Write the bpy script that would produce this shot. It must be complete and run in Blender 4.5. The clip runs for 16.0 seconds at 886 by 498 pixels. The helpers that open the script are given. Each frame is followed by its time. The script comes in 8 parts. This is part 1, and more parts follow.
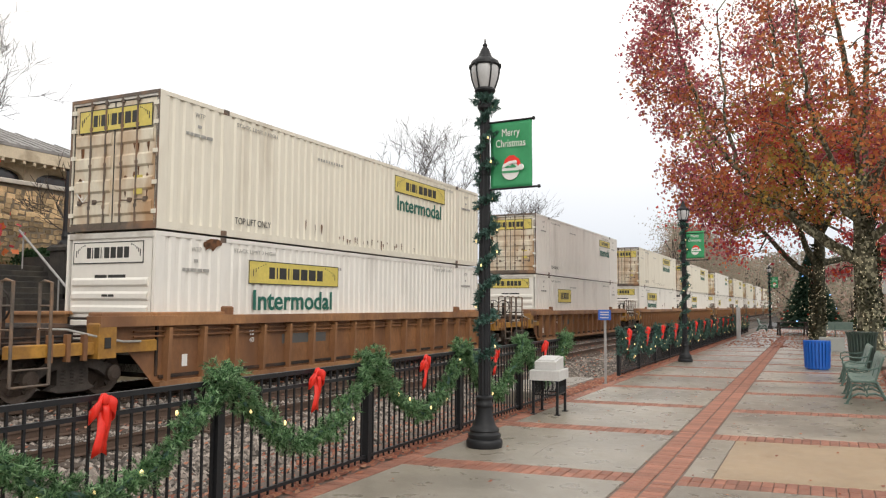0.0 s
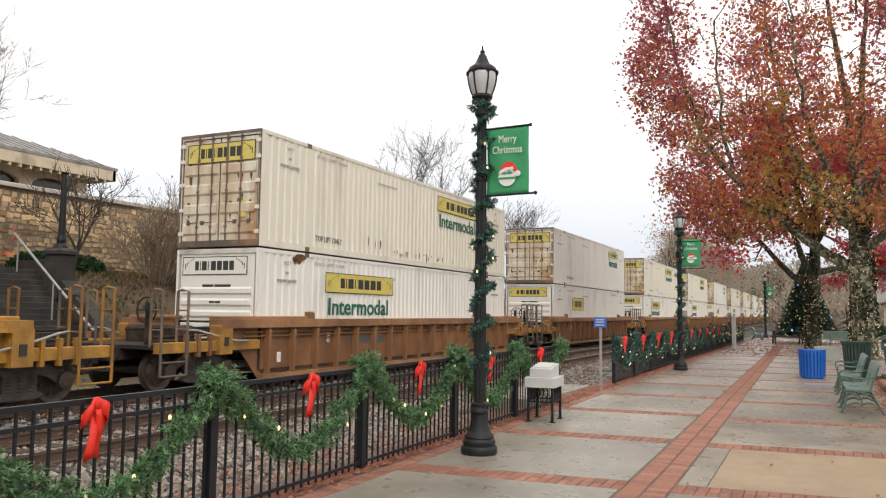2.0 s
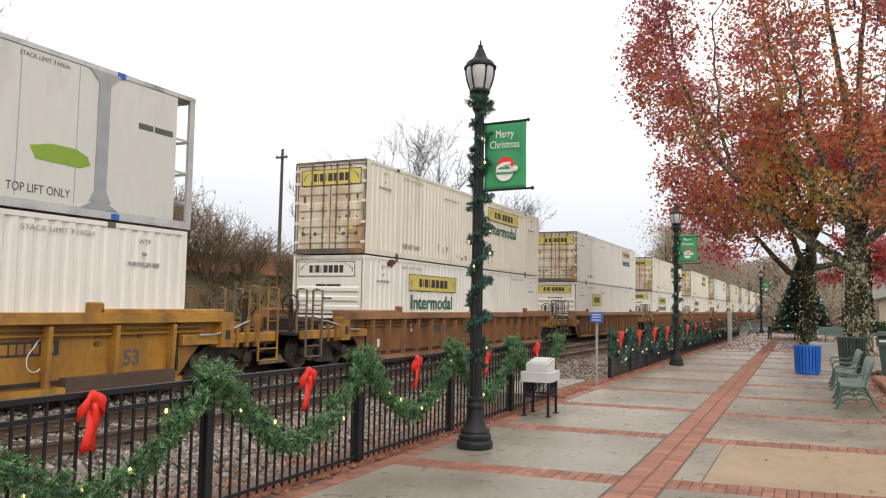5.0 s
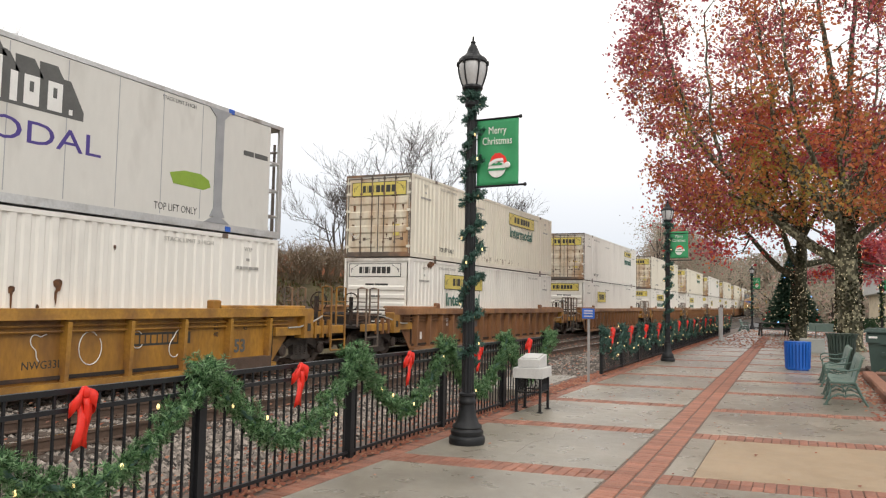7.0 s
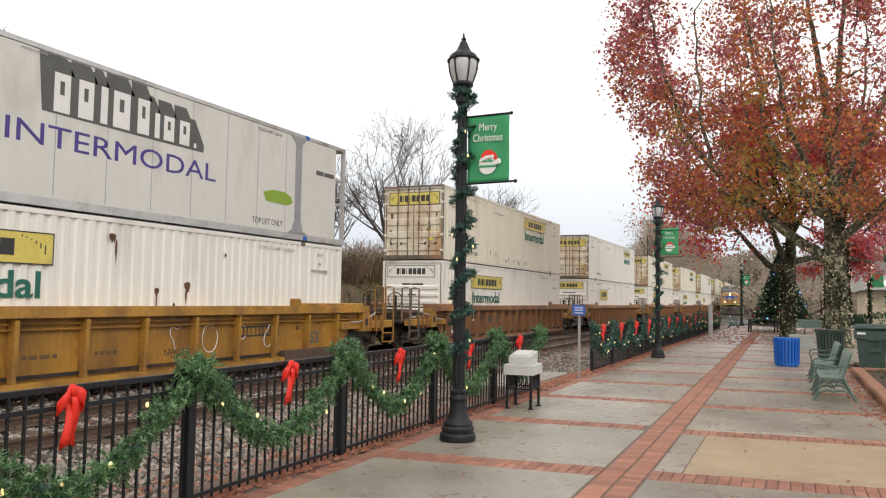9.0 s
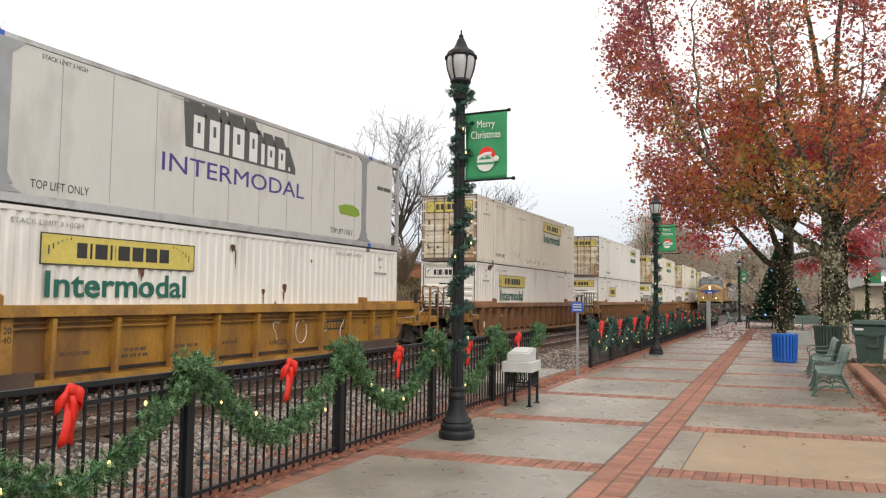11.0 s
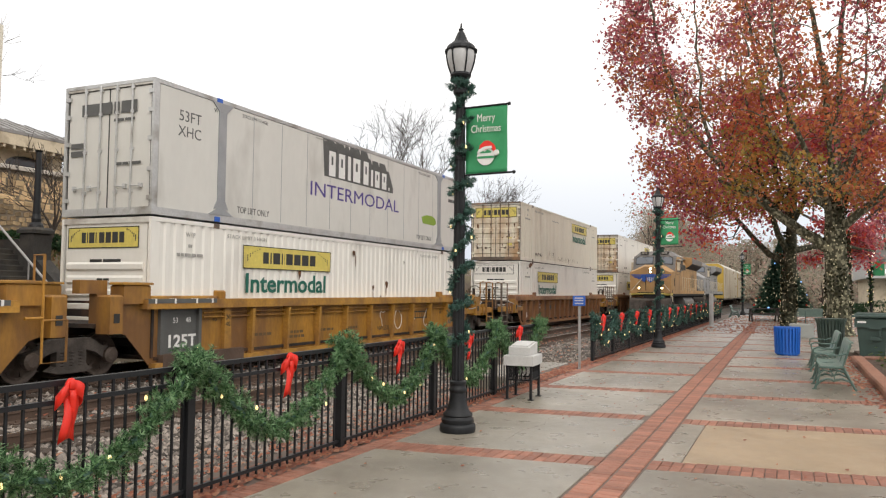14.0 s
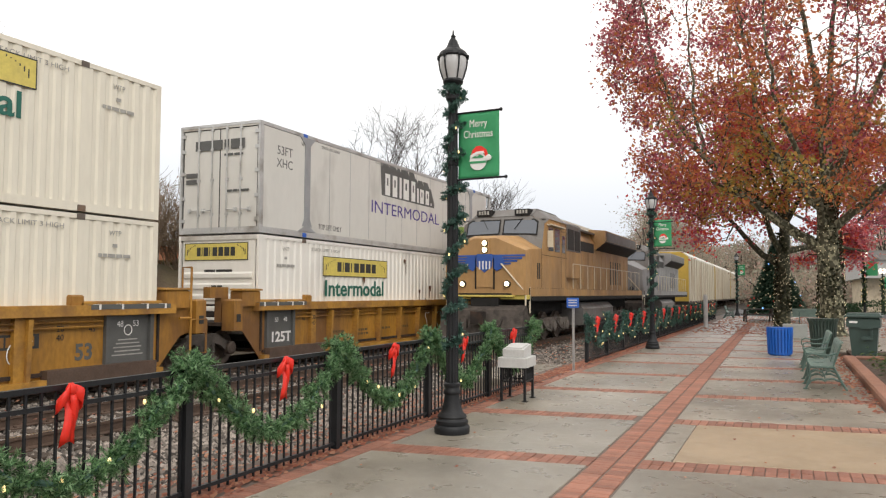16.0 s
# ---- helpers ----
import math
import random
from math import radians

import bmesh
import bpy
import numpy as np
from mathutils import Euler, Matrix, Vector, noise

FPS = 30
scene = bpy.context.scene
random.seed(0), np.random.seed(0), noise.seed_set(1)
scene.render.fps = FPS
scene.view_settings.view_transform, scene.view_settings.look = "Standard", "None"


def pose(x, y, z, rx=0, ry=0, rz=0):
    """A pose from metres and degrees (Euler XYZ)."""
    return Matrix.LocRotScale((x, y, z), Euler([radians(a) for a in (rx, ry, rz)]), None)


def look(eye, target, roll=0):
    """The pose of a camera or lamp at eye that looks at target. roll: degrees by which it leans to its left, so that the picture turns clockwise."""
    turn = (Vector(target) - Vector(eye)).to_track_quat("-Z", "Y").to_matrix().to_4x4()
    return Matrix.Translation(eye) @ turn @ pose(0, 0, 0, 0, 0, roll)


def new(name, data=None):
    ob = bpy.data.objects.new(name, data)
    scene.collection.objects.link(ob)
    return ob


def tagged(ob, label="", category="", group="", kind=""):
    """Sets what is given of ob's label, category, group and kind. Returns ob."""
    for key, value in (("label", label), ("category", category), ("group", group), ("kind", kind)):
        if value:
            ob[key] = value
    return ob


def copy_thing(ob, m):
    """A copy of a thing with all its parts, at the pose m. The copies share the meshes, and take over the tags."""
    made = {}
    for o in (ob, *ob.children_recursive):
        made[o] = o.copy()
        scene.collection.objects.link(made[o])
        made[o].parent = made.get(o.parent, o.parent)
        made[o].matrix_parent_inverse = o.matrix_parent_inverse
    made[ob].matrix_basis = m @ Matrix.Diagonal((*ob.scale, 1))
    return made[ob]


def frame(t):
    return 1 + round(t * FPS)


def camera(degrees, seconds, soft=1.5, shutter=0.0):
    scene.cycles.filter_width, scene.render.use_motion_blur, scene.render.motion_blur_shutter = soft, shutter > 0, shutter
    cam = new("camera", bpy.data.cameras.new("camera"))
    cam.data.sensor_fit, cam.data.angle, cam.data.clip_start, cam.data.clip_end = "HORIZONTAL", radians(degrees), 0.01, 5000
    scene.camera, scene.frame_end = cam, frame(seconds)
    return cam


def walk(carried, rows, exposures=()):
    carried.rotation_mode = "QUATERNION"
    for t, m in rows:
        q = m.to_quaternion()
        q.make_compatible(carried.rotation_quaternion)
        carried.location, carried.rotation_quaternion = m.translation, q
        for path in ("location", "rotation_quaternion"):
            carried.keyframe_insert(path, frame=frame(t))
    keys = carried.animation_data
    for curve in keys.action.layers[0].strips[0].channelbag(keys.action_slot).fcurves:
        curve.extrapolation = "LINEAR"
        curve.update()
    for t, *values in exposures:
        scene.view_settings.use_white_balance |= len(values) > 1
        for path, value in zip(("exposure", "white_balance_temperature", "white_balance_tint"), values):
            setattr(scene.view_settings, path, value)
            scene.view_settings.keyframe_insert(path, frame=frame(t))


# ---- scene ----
cam = camera(59.25, 16.0, soft=1.2)
PATH = [
    (0, (-0.005, -0.005, 1.601, 94.115, 25.777, 0.321)),
    (0.5, (0.002, -0.005, 1.605, 94.241, 25.632, 0.354)),
    (1, (-0.006, -0.001, 1.602, 94.384, 25.446, 0.561)),
    (1.5, (0.002, -0.001, 1.601, 94.504, 25.466, 0.682)),
    (2, (-0.006, 0.005, 1.596, 94.591, 25.508, 0.740)),
    (2.5, (-0.007, 0.007, 1.598, 94.540, 25.537, 0.791)),
    (3, (-0.007, 0.007, 1.594, 94.507, 25.558, 0.823)),
    (3.5, (-0.003, 0.009, 1.595, 94.493, 25.545, 0.899)),
    (4, (-0.007, 0.004, 1.600, 94.376, 25.483, 0.985)),
    (6.5, (0.002, -0.001, 1.606, 93.940, 24.862, 1.025)),
    (7, (-0.001, -0.007, 1.602, 93.878, 24.705, 1.060)),
    (7.5, (0.004, -0.004, 1.607, 93.815, 24.555, 1.046)),
    (8, (-0.003, 0.0, 1.607, 93.775, 24.310, 1.017)),
    (8.5, (0.001, 0.002, 1.604, 93.730, 24.137, 0.978)),
    (9, (-0.004, 0.005, 1.600, 93.683, 24.028, 0.952)),
    (11.5, (-0.010, 0.011, 1.599, 93.447, 23.874, 0.707)),
    (12, (-0.008, 0.006, 1.599, 93.392, 23.891, 0.681)),
    (12.5, (-0.007, 0.007, 1.600, 93.306, 23.939, 0.730)),
    (13, (-0.011, 0.014, 1.596, 93.204, 24.079, 0.681)),
    (13.5, (-0.004, 0.014, 1.600, 93.071, 24.116, 0.680)),
    (14, (0.018, 0.021, 1.604, 93.033, 24.096, 0.583)),
    (14.5, (0.044, 0.038, 1.605, 93.057, 24.040, 0.537)),
    (15, (0.076, 0.052, 1.604, 93.029, 23.926, 0.574)),
    (15.5, (0.083, 0.016, 1.601, 93.129, 23.868, 0.477)),
    (16, (0.091, -0.080, 1.614, 93.220, 23.784, 0.214)),
]
walk(cam, [(t, pose(x, y, z, rx, 0, rz) @ pose(0, 0, 0, 0, 0, roll)) for t, (x, y, z, rx, rz, roll) in PATH],
     exposures=[(0, 0.0), (16, 0.0)])

# ---- light: an overcast winter afternoon ----
SUN_EL, SUN_ROT = radians(38), radians(150)
world = bpy.data.worlds.new("overcast_sky")
scene.world = world
world.use_nodes = True
wn, wl = world.node_tree.nodes, world.node_tree.links
sky = wn.new("ShaderNodeTexSky")
sky.sky_type, sky.sun_disc = "NISHITA", False
sky.sun_elevation, sky.sun_rotation = SUN_EL, SUN_ROT
sky.air_density, sky.dust_density = 1.0, 6.0
cloud = wn.new("ShaderNodeTexNoise")
cloud.inputs["Scale"].default_value = 1.6
cloud.inputs["Detail"].default_value = 3
ramp = wn.new("ShaderNodeValToRGB")
ramp.color_ramp.elements[0].position, ramp.color_ramp.elements[1].position = 0.1, 0.8
ramp.color_ramp.elements[0].color = (8.0, 8.5, 9.3, 1)
ramp.color_ramp.elements[1].color = (13.9, 13.4, 12.8, 1)
veil = wn.new("ShaderNodeMix")
veil.data_type = "RGBA"
veil.inputs["Factor"].default_value = 0.9
coord = wn.new("ShaderNodeTexCoord")
height = wn.new("ShaderNodeSeparateXYZ")
rise = wn.new("ShaderNodeMapRange")
rise.inputs["From Min"].default_value, rise.inputs["From Max"].default_value = 0.0, 0.42
blend = wn.new("ShaderNodeMath")
blend.operation = "MULTIPLY_ADD"
blend.inputs[1].default_value, blend.inputs[2].default_value = 0.3, -0.15
total = wn.new("ShaderNodeMath")
total.operation = "ADD"
wl.new(coord.outputs["Generated"], cloud.inputs["Vector"])
wl.new(coord.outputs["Generated"], height.inputs["Vector"])
wl.new(height.outputs["Z"], rise.inputs["Value"])
wl.new(cloud.outputs["Fac"], blend.inputs[0])
wl.new(blend.outputs["Value"], total.inputs[0])
wl.new(rise.outputs["Result"], total.inputs[1])
wl.new(total.outputs["Value"], ramp.inputs["Fac"])
wl.new(sky.outputs["Color"], veil.inputs["A"])
wl.new(ramp.outputs["Color"], veil.inputs["B"])
wl.new(veil.outputs["Result"], wn["Background"].inputs["Color"])
wn["Background"].inputs["Strength"].default_value = 0.105
sun = new("sun", bpy.data.lights.new("sun", "SUN"))
sun.data.energy, sun.data.angle, sun.data.color = 0.9, radians(35), (1.0, 0.96, 0.9)
sun.matrix_world = look((30, -20, 40), (0, 12, 0))


# ---- materials ----
def mat(name, color, rough=0.7, metal=0.0, var=0.12, scale=3.0, bump=0.0, bscale=60.0, stain=None, amount=0.5,
        sscale=1.5, stretch=None, island=0.0, obj=0.0, spec=0.5, emit=None, power=0.0, edge=None):
    """A weathered surface: a base colour that varies at two scales, stains of a second colour, and fine relief."""
    m = bpy.data.materials.new(name)
    m.use_nodes = True
    n, l = m.node_tree.nodes, m.node_tree.links
    b = n["Principled BSDF"]
    b.inputs["Roughness"].default_value = rough
    b.inputs["Metallic"].default_value = metal
    b.inputs["Specular IOR Level"].default_value = spec
    tc = n.new("ShaderNodeTexCoord")
    vec = tc.outputs["Object"]
    if stretch:
        mp = n.new("ShaderNodeMapping")
        mp.inputs["Scale"].default_value = stretch
        l.new(vec, mp.inputs["Vector"])
        vec = mp.outputs["Vector"]

    def noise_tex(sc, detail=4):
        t = n.new("ShaderNodeTexNoise")
        t.inputs["Scale"].default_value = sc
        t.inputs["Detail"].default_value = detail
        l.new(vec, t.inputs["Vector"])
        return t.outputs["Fac"]

    def mix(kind, fac, a, bb):
        x = n.new("ShaderNodeMix")
        x.data_type, x.blend_type = "RGBA", kind
        for key, v in (("Factor", fac), ("A", a), ("B", bb)):
            if isinstance(v, (int, float)):
                x.inputs[key].default_value = v
            elif isinstance(v, tuple):
                x.inputs[key].default_value = (*v, 1)
            else:
                l.new(v, x.inputs[key])
        return x.outputs["Result"]

    def span(src, lo, hi, a, bb):
        r = n.new("ShaderNodeMapRange")
        r.inputs["From Min"].default_value, r.inputs["From Max"].default_value = lo, hi
        r.inputs["To Min"].default_value, r.inputs["To Max"].default_value = a, bb
        l.new(src, r.inputs["Value"])
        return r.outputs["Result"]

    def grey(src):
        c = n.new("ShaderNodeCombineColor")
        for k in ("Red", "Green", "Blue"):
            l.new(src, c.inputs[k])
        return c.outputs["Color"]

    col = tuple(color)
    if var:
        col = mix("MULTIPLY", 1.0, col, grey(span(noise_tex(scale), 0.25, 0.75, 1 - var, 1 + var)))
        col = mix("MULTIPLY", 1.0, col, grey(span(noise_tex(scale * 11), 0.3, 0.7, 1 - var * 0.6, 1 + var * 0.6)))
    if island:
        g = n.new("ShaderNodeNewGeometry")
        col = mix("MULTIPLY", 1.0, col, grey(span(g.outputs["Random Per Island"], 0, 1, 1 - island, 1 + island)))
    if obj:
        g = n.new("ShaderNodeObjectInfo")
        col = mix("MULTIPLY", 1.0, col, grey(span(g.outputs["Random"], 0, 1, 1 - obj, 1 + obj)))
    if stain:
        lo, hi = edge or (0.62 - 0.3 * amount, 0.78 - 0.2 * amount)
        col = mix("MIX", span(noise_tex(sscale, 6), lo, hi, 0, 0.85), col, tuple(stain))
    if isinstance(col, tuple):
        b.inputs["Base Color"].default_value = (*col, 1)
    else:
        l.new(col, b.inputs["Base Color"])
    if var:
        l.new(span(noise_tex(scale * 4), 0.3, 0.7, max(0.02, rough - 0.1), min(1, rough + 0.1)), b.inputs["Roughness"])
    if bump:
        bp = n.new("ShaderNodeBump")
        bp.inputs["Strength"].default_value = min(1, bump)
        bp.inputs["Distance"].default_value = 0.02
        l.new(noise_tex(bscale, 6), bp.inputs["Height"])
        l.new(bp.outputs["Normal"], b.inputs["Normal"])
    if emit:
        b.inputs["Emission Color"].default_value = (*emit, 1)
        b.inputs["Emission Strength"].default_value = power
    return m


def leaf_mat(name, colors, rough=0.6):
    m = bpy.data.materials.new(name)
    m.use_nodes = True
    n, l = m.node_tree.nodes, m.node_tree.links
    b = n["Principled BSDF"]
    g = n.new("ShaderNodeNewGeometry")
    r = n.new("ShaderNodeValToRGB")
    r.color_ramp.interpolation = "CONSTANT"
    while len(r.color_ramp.elements) < len(colors):
        r.color_ramp.elements.new(0.5)
    for i, c in enumerate(colors):
        r.color_ramp.elements[i].position = i / len(colors)
        r.color_ramp.elements[i].color = (*c, 1)
    l.new(g.outputs["Random Per Island"], r.inputs["Fac"])
    l.new(r.outputs["Color"], b.inputs["Base Color"])
    b.inputs["Roughness"].default_value = rough
    b.inputs["Specular IOR Level"].default_value = 0.3
    t = n.new("ShaderNodeBsdfTranslucent")
    l.new(r.outputs["Color"], t.inputs["Color"])
    a = n.new("ShaderNodeMixShader")
    a.inputs["Fac"].default_value = 0.42
    l.new(b.outputs["BSDF"], a.inputs[1])
    l.new(t.outputs["BSDF"], a.inputs[2])
    l.new(a.outputs["Shader"], n["Material Output"].inputs["Surface"])
    return m


BLACK = mat("black_paint", (0.013, 0.014, 0.016), 0.45, var=0.2, bump=0.1, spec=0.3)
NEEDLE = leaf_mat("garland_needles", [(0.07, 0.16, 0.07), (0.14, 0.28, 0.115), (0.22, 0.39, 0.18), (0.035, 0.085, 0.04), (0.3, 0.46, 0.25)], 0.5)
NEEDLE_BLUE = leaf_mat("wreath_needles", [(0.06, 0.13, 0.1), (0.09, 0.19, 0.15), (0.15, 0.27, 0.23), (0.04, 0.09, 0.07)], 0.5)
RIBBON = mat("red_ribbon", (0.75, 0.025, 0.012), 0.45, var=0.1)
BULB = mat("warm_bulb", (0.9, 0.7, 0.35), 0.3, var=0, emit=(1.0, 0.72, 0.3), power=1.4)
BULB_SOFT = mat("soft_bulb", (0.9, 0.8, 0.55), 0.3, var=0, emit=(1.0, 0.82, 0.5), power=0.55)
BULB_C = mat("blue_bulb", (0.2, 0.4, 0.9), 0.3, var=0, emit=(0.2, 0.45, 1.0), power=2.0)
LAMP_GLOW = mat("lamp_glow", (1, 0.95, 0.8), 0.3, var=0, emit=(1.0, 0.93, 0.75), power=1.6)
HEADLIGHT = mat("headlight_glow", (1, 0.95, 0.8), 0.2, var=0, emit=(1.0, 0.8, 0.42), power=7.0)
CONCRETE = mat("paving_concrete", (0.275, 0.247, 0.2), 0.33, var=0.16, scale=0.9, bump=0.2, bscale=90, stain=(0.165, 0.145, 0.115), amount=0.7, sscale=0.55, obj=0.17)
CONCRETE_TAN = mat("paving_concrete_tan", (0.34, 0.255, 0.165), 0.45, var=0.1, scale=0.8, bump=0.15, bscale=90, stain=(0.26, 0.2, 0.13), amount=0.4, sscale=0.6)
BRICK = mat("paving_brick", (0.31, 0.135, 0.088), 0.62, var=0.2, scale=9, bump=0.3, bscale=120, stain=(0.2, 0.08, 0.05), amount=0.5, sscale=2, obj=0.3, island=0.3)
MORTAR = mat("joint_mortar", (0.15, 0.115, 0.095), 0.9, var=0.2, scale=6, bump=0.3)
EARTH = mat("brown_earth", (0.085, 0.06, 0.038), 0.95, var=0.4, scale=0.9, bump=0.8, bscale=12, stain=(0.12, 0.105, 0.045), amount=0.6, sscale=0.25)
# near-black base holds the shade between stones and under cars; stain is leaf brown
BALLAST_SHADED = mat("ballast_shaded", (0.035, 0.029, 0.025), 0.9, var=0.35, scale=9, bump=1.0, bscale=14, stain=(0.12, 0.09, 0.06), amount=0.45, sscale=0.6)
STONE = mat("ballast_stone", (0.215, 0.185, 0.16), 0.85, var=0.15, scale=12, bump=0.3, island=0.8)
ASPHALT = mat("asphalt", (0.07, 0.07, 0.072), 0.7, var=0.2, scale=0.6, bump=0.4, bscale=80)
RAIL_RUST = mat("rail_rust", (0.095, 0.06, 0.042), 0.75, var=0.25, scale=3, bump=0.2)
RAIL_TOP = mat("rail_steel", (0.5, 0.5, 0.5), 0.25, 0.9, var=0.1)
TIE = mat("tie_wood", (0.075, 0.055, 0.042), 0.9, var=0.35, scale=4, bump=0.6, bscale=30, stretch=(1, 6, 6), obj=0.3, island=0.3)
CREAM = mat("container_cream", (0.77, 0.725, 0.61), 0.5, var=0.05, scale=0.8, bump=0.05, stain=(0.56, 0.5, 0.4), amount=0.22, sscale=0.9, stretch=(1, 1, 0.25))
CREAM_DIRTY = mat("container_cream_rusty", (0.72, 0.66, 0.53), 0.55, var=0.12, scale=0.9, stain=(0.4, 0.22, 0.09), amount=0.74, sscale=1.1, stretch=(1.3, 1, 0.5))
WHITE_C = mat("container_white", (0.8, 0.775, 0.715), 0.45, var=0.04, scale=0.7, stain=(0.6, 0.57, 0.52), amount=0.2, sscale=1.0, stretch=(1, 1, 0.3))
GREY_C = mat("container_pale_grey", (0.66, 0.645, 0.60), 0.45, var=0.04, scale=0.6, stain=(0.5, 0.48, 0.44), amount=0.25, sscale=1.2, stretch=(1, 1, 0.4))
GREY_POST = mat("post_grey", (0.36, 0.37, 0.38), 0.4, 0.3, var=0.1, scale=3)
SILVER = mat("frame_silver", (0.55, 0.55, 0.54), 0.4, 0.4, var=0.12, scale=2, stain=(0.25, 0.22, 0.18), amount=0.3)
ROOF_C = mat("container_roof", (0.6, 0.58, 0.53), 0.6, var=0.12, scale=0.8, stain=(0.35, 0.3, 0.25), amount=0.5)
DARK_FRAME = mat("door_frame_dark", (0.12, 0.095, 0.075), 0.6, var=0.3, scale=3, stain=(0.3, 0.16, 0.08), amount=0.5)
GASKET = mat("black_gasket", (0.03, 0.028, 0.026), 0.6, var=0.2)
YELLOW = mat("panel_yellow", (0.68, 0.56, 0.13), 0.5, var=0.12, scale=1.5, stain=(0.5, 0.4, 0.12), amount=0.35)
INK = mat("black_ink", (0.035, 0.035, 0.033), 0.6, var=0.1)
GREEN_INK = mat("green_ink", (0.015, 0.13, 0.095), 0.55, var=0.1)
PURPLE_INK = mat("purple_ink", (0.07, 0.045, 0.24), 0.55, var=0.1)
GREY_INK = mat("charcoal_ink", (0.1, 0.1, 0.095), 0.55, var=0.15)
FADED_INK = mat("faded_ink", (0.36, 0.35, 0.32), 0.6, var=0.25, scale=8)
SEAM_INK = mat("stencil_ink", (0.12, 0.075, 0.035), 0.7, var=0.3, scale=9)
WHITE_INK = mat("white_ink", (0.78, 0.77, 0.74), 0.5, var=0.05)
LIME = mat("lime_ink", (0.24, 0.37, 0.04), 0.5, var=0.1)
RUST = mat("rust_run", (0.16, 0.07, 0.028), 0.85, var=0.45, scale=9, stain=(0.045, 0.025, 0.015), amount=0.6, sscale=7)
BLUE_P = mat("blue_paint", (0.03, 0.12, 0.5), 0.4, var=0.12, scale=4)
# chord and ribs: WELL_BROWN painted lighter, for the light on proud steel
WELL_BROWN_LIT = mat("well_brown_lit", (0.33, 0.165, 0.07), 0.6, var=0.28, scale=1.3, bump=0.2, stain=(0.17, 0.08, 0.04), amount=0.6, sscale=0.9, stretch=(1, 1, 0.5))
WELL_BROWN = mat("well_brown", (0.28, 0.13, 0.052), 0.6, var=0.3, scale=1.3, bump=0.2, stain=(0.15, 0.07, 0.035), amount=0.7, sscale=0.8, stretch=(1, 1, 0.5))
WELL_YELLOW = mat("well_yellow", (0.38, 0.185, 0.025), 0.55, var=0.28, scale=1.2, bump=0.15, stain=(0.14, 0.065, 0.028), amount=0.7, sscale=1.1, stretch=(1, 1, 0.4))
# lighter copy of WELL_YELLOW; colour carries the light on chords, ribs and end blocks
WELL_YELLOW_LIT = mat("well_yellow_lit", (0.43, 0.22, 0.035), 0.55, var=0.26, scale=1.4, bump=0.15, stain=(0.17, 0.08, 0.03), amount=0.62, sscale=1.3)
TRUCK = mat("truck_iron", (0.032, 0.026, 0.023), 0.8, var=0.35, scale=4, bump=0.3, stain=(0.11, 0.058, 0.034), amount=0.4, spec=0.3)
TRUCK_DUST = mat("dusty_side_frame", (0.08, 0.066, 0.056), 0.85, var=0.35, scale=5, bump=0.3, stain=(0.035, 0.028, 0.024), amount=0.5, sscale=4)
WHEEL = mat("wheel_steel", (0.1, 0.075, 0.06), 0.6, 0.4, var=0.3, scale=5)
TREAD = mat("wheel_tread", (0.5, 0.5, 0.5), 0.3, 0.9, var=0.1)


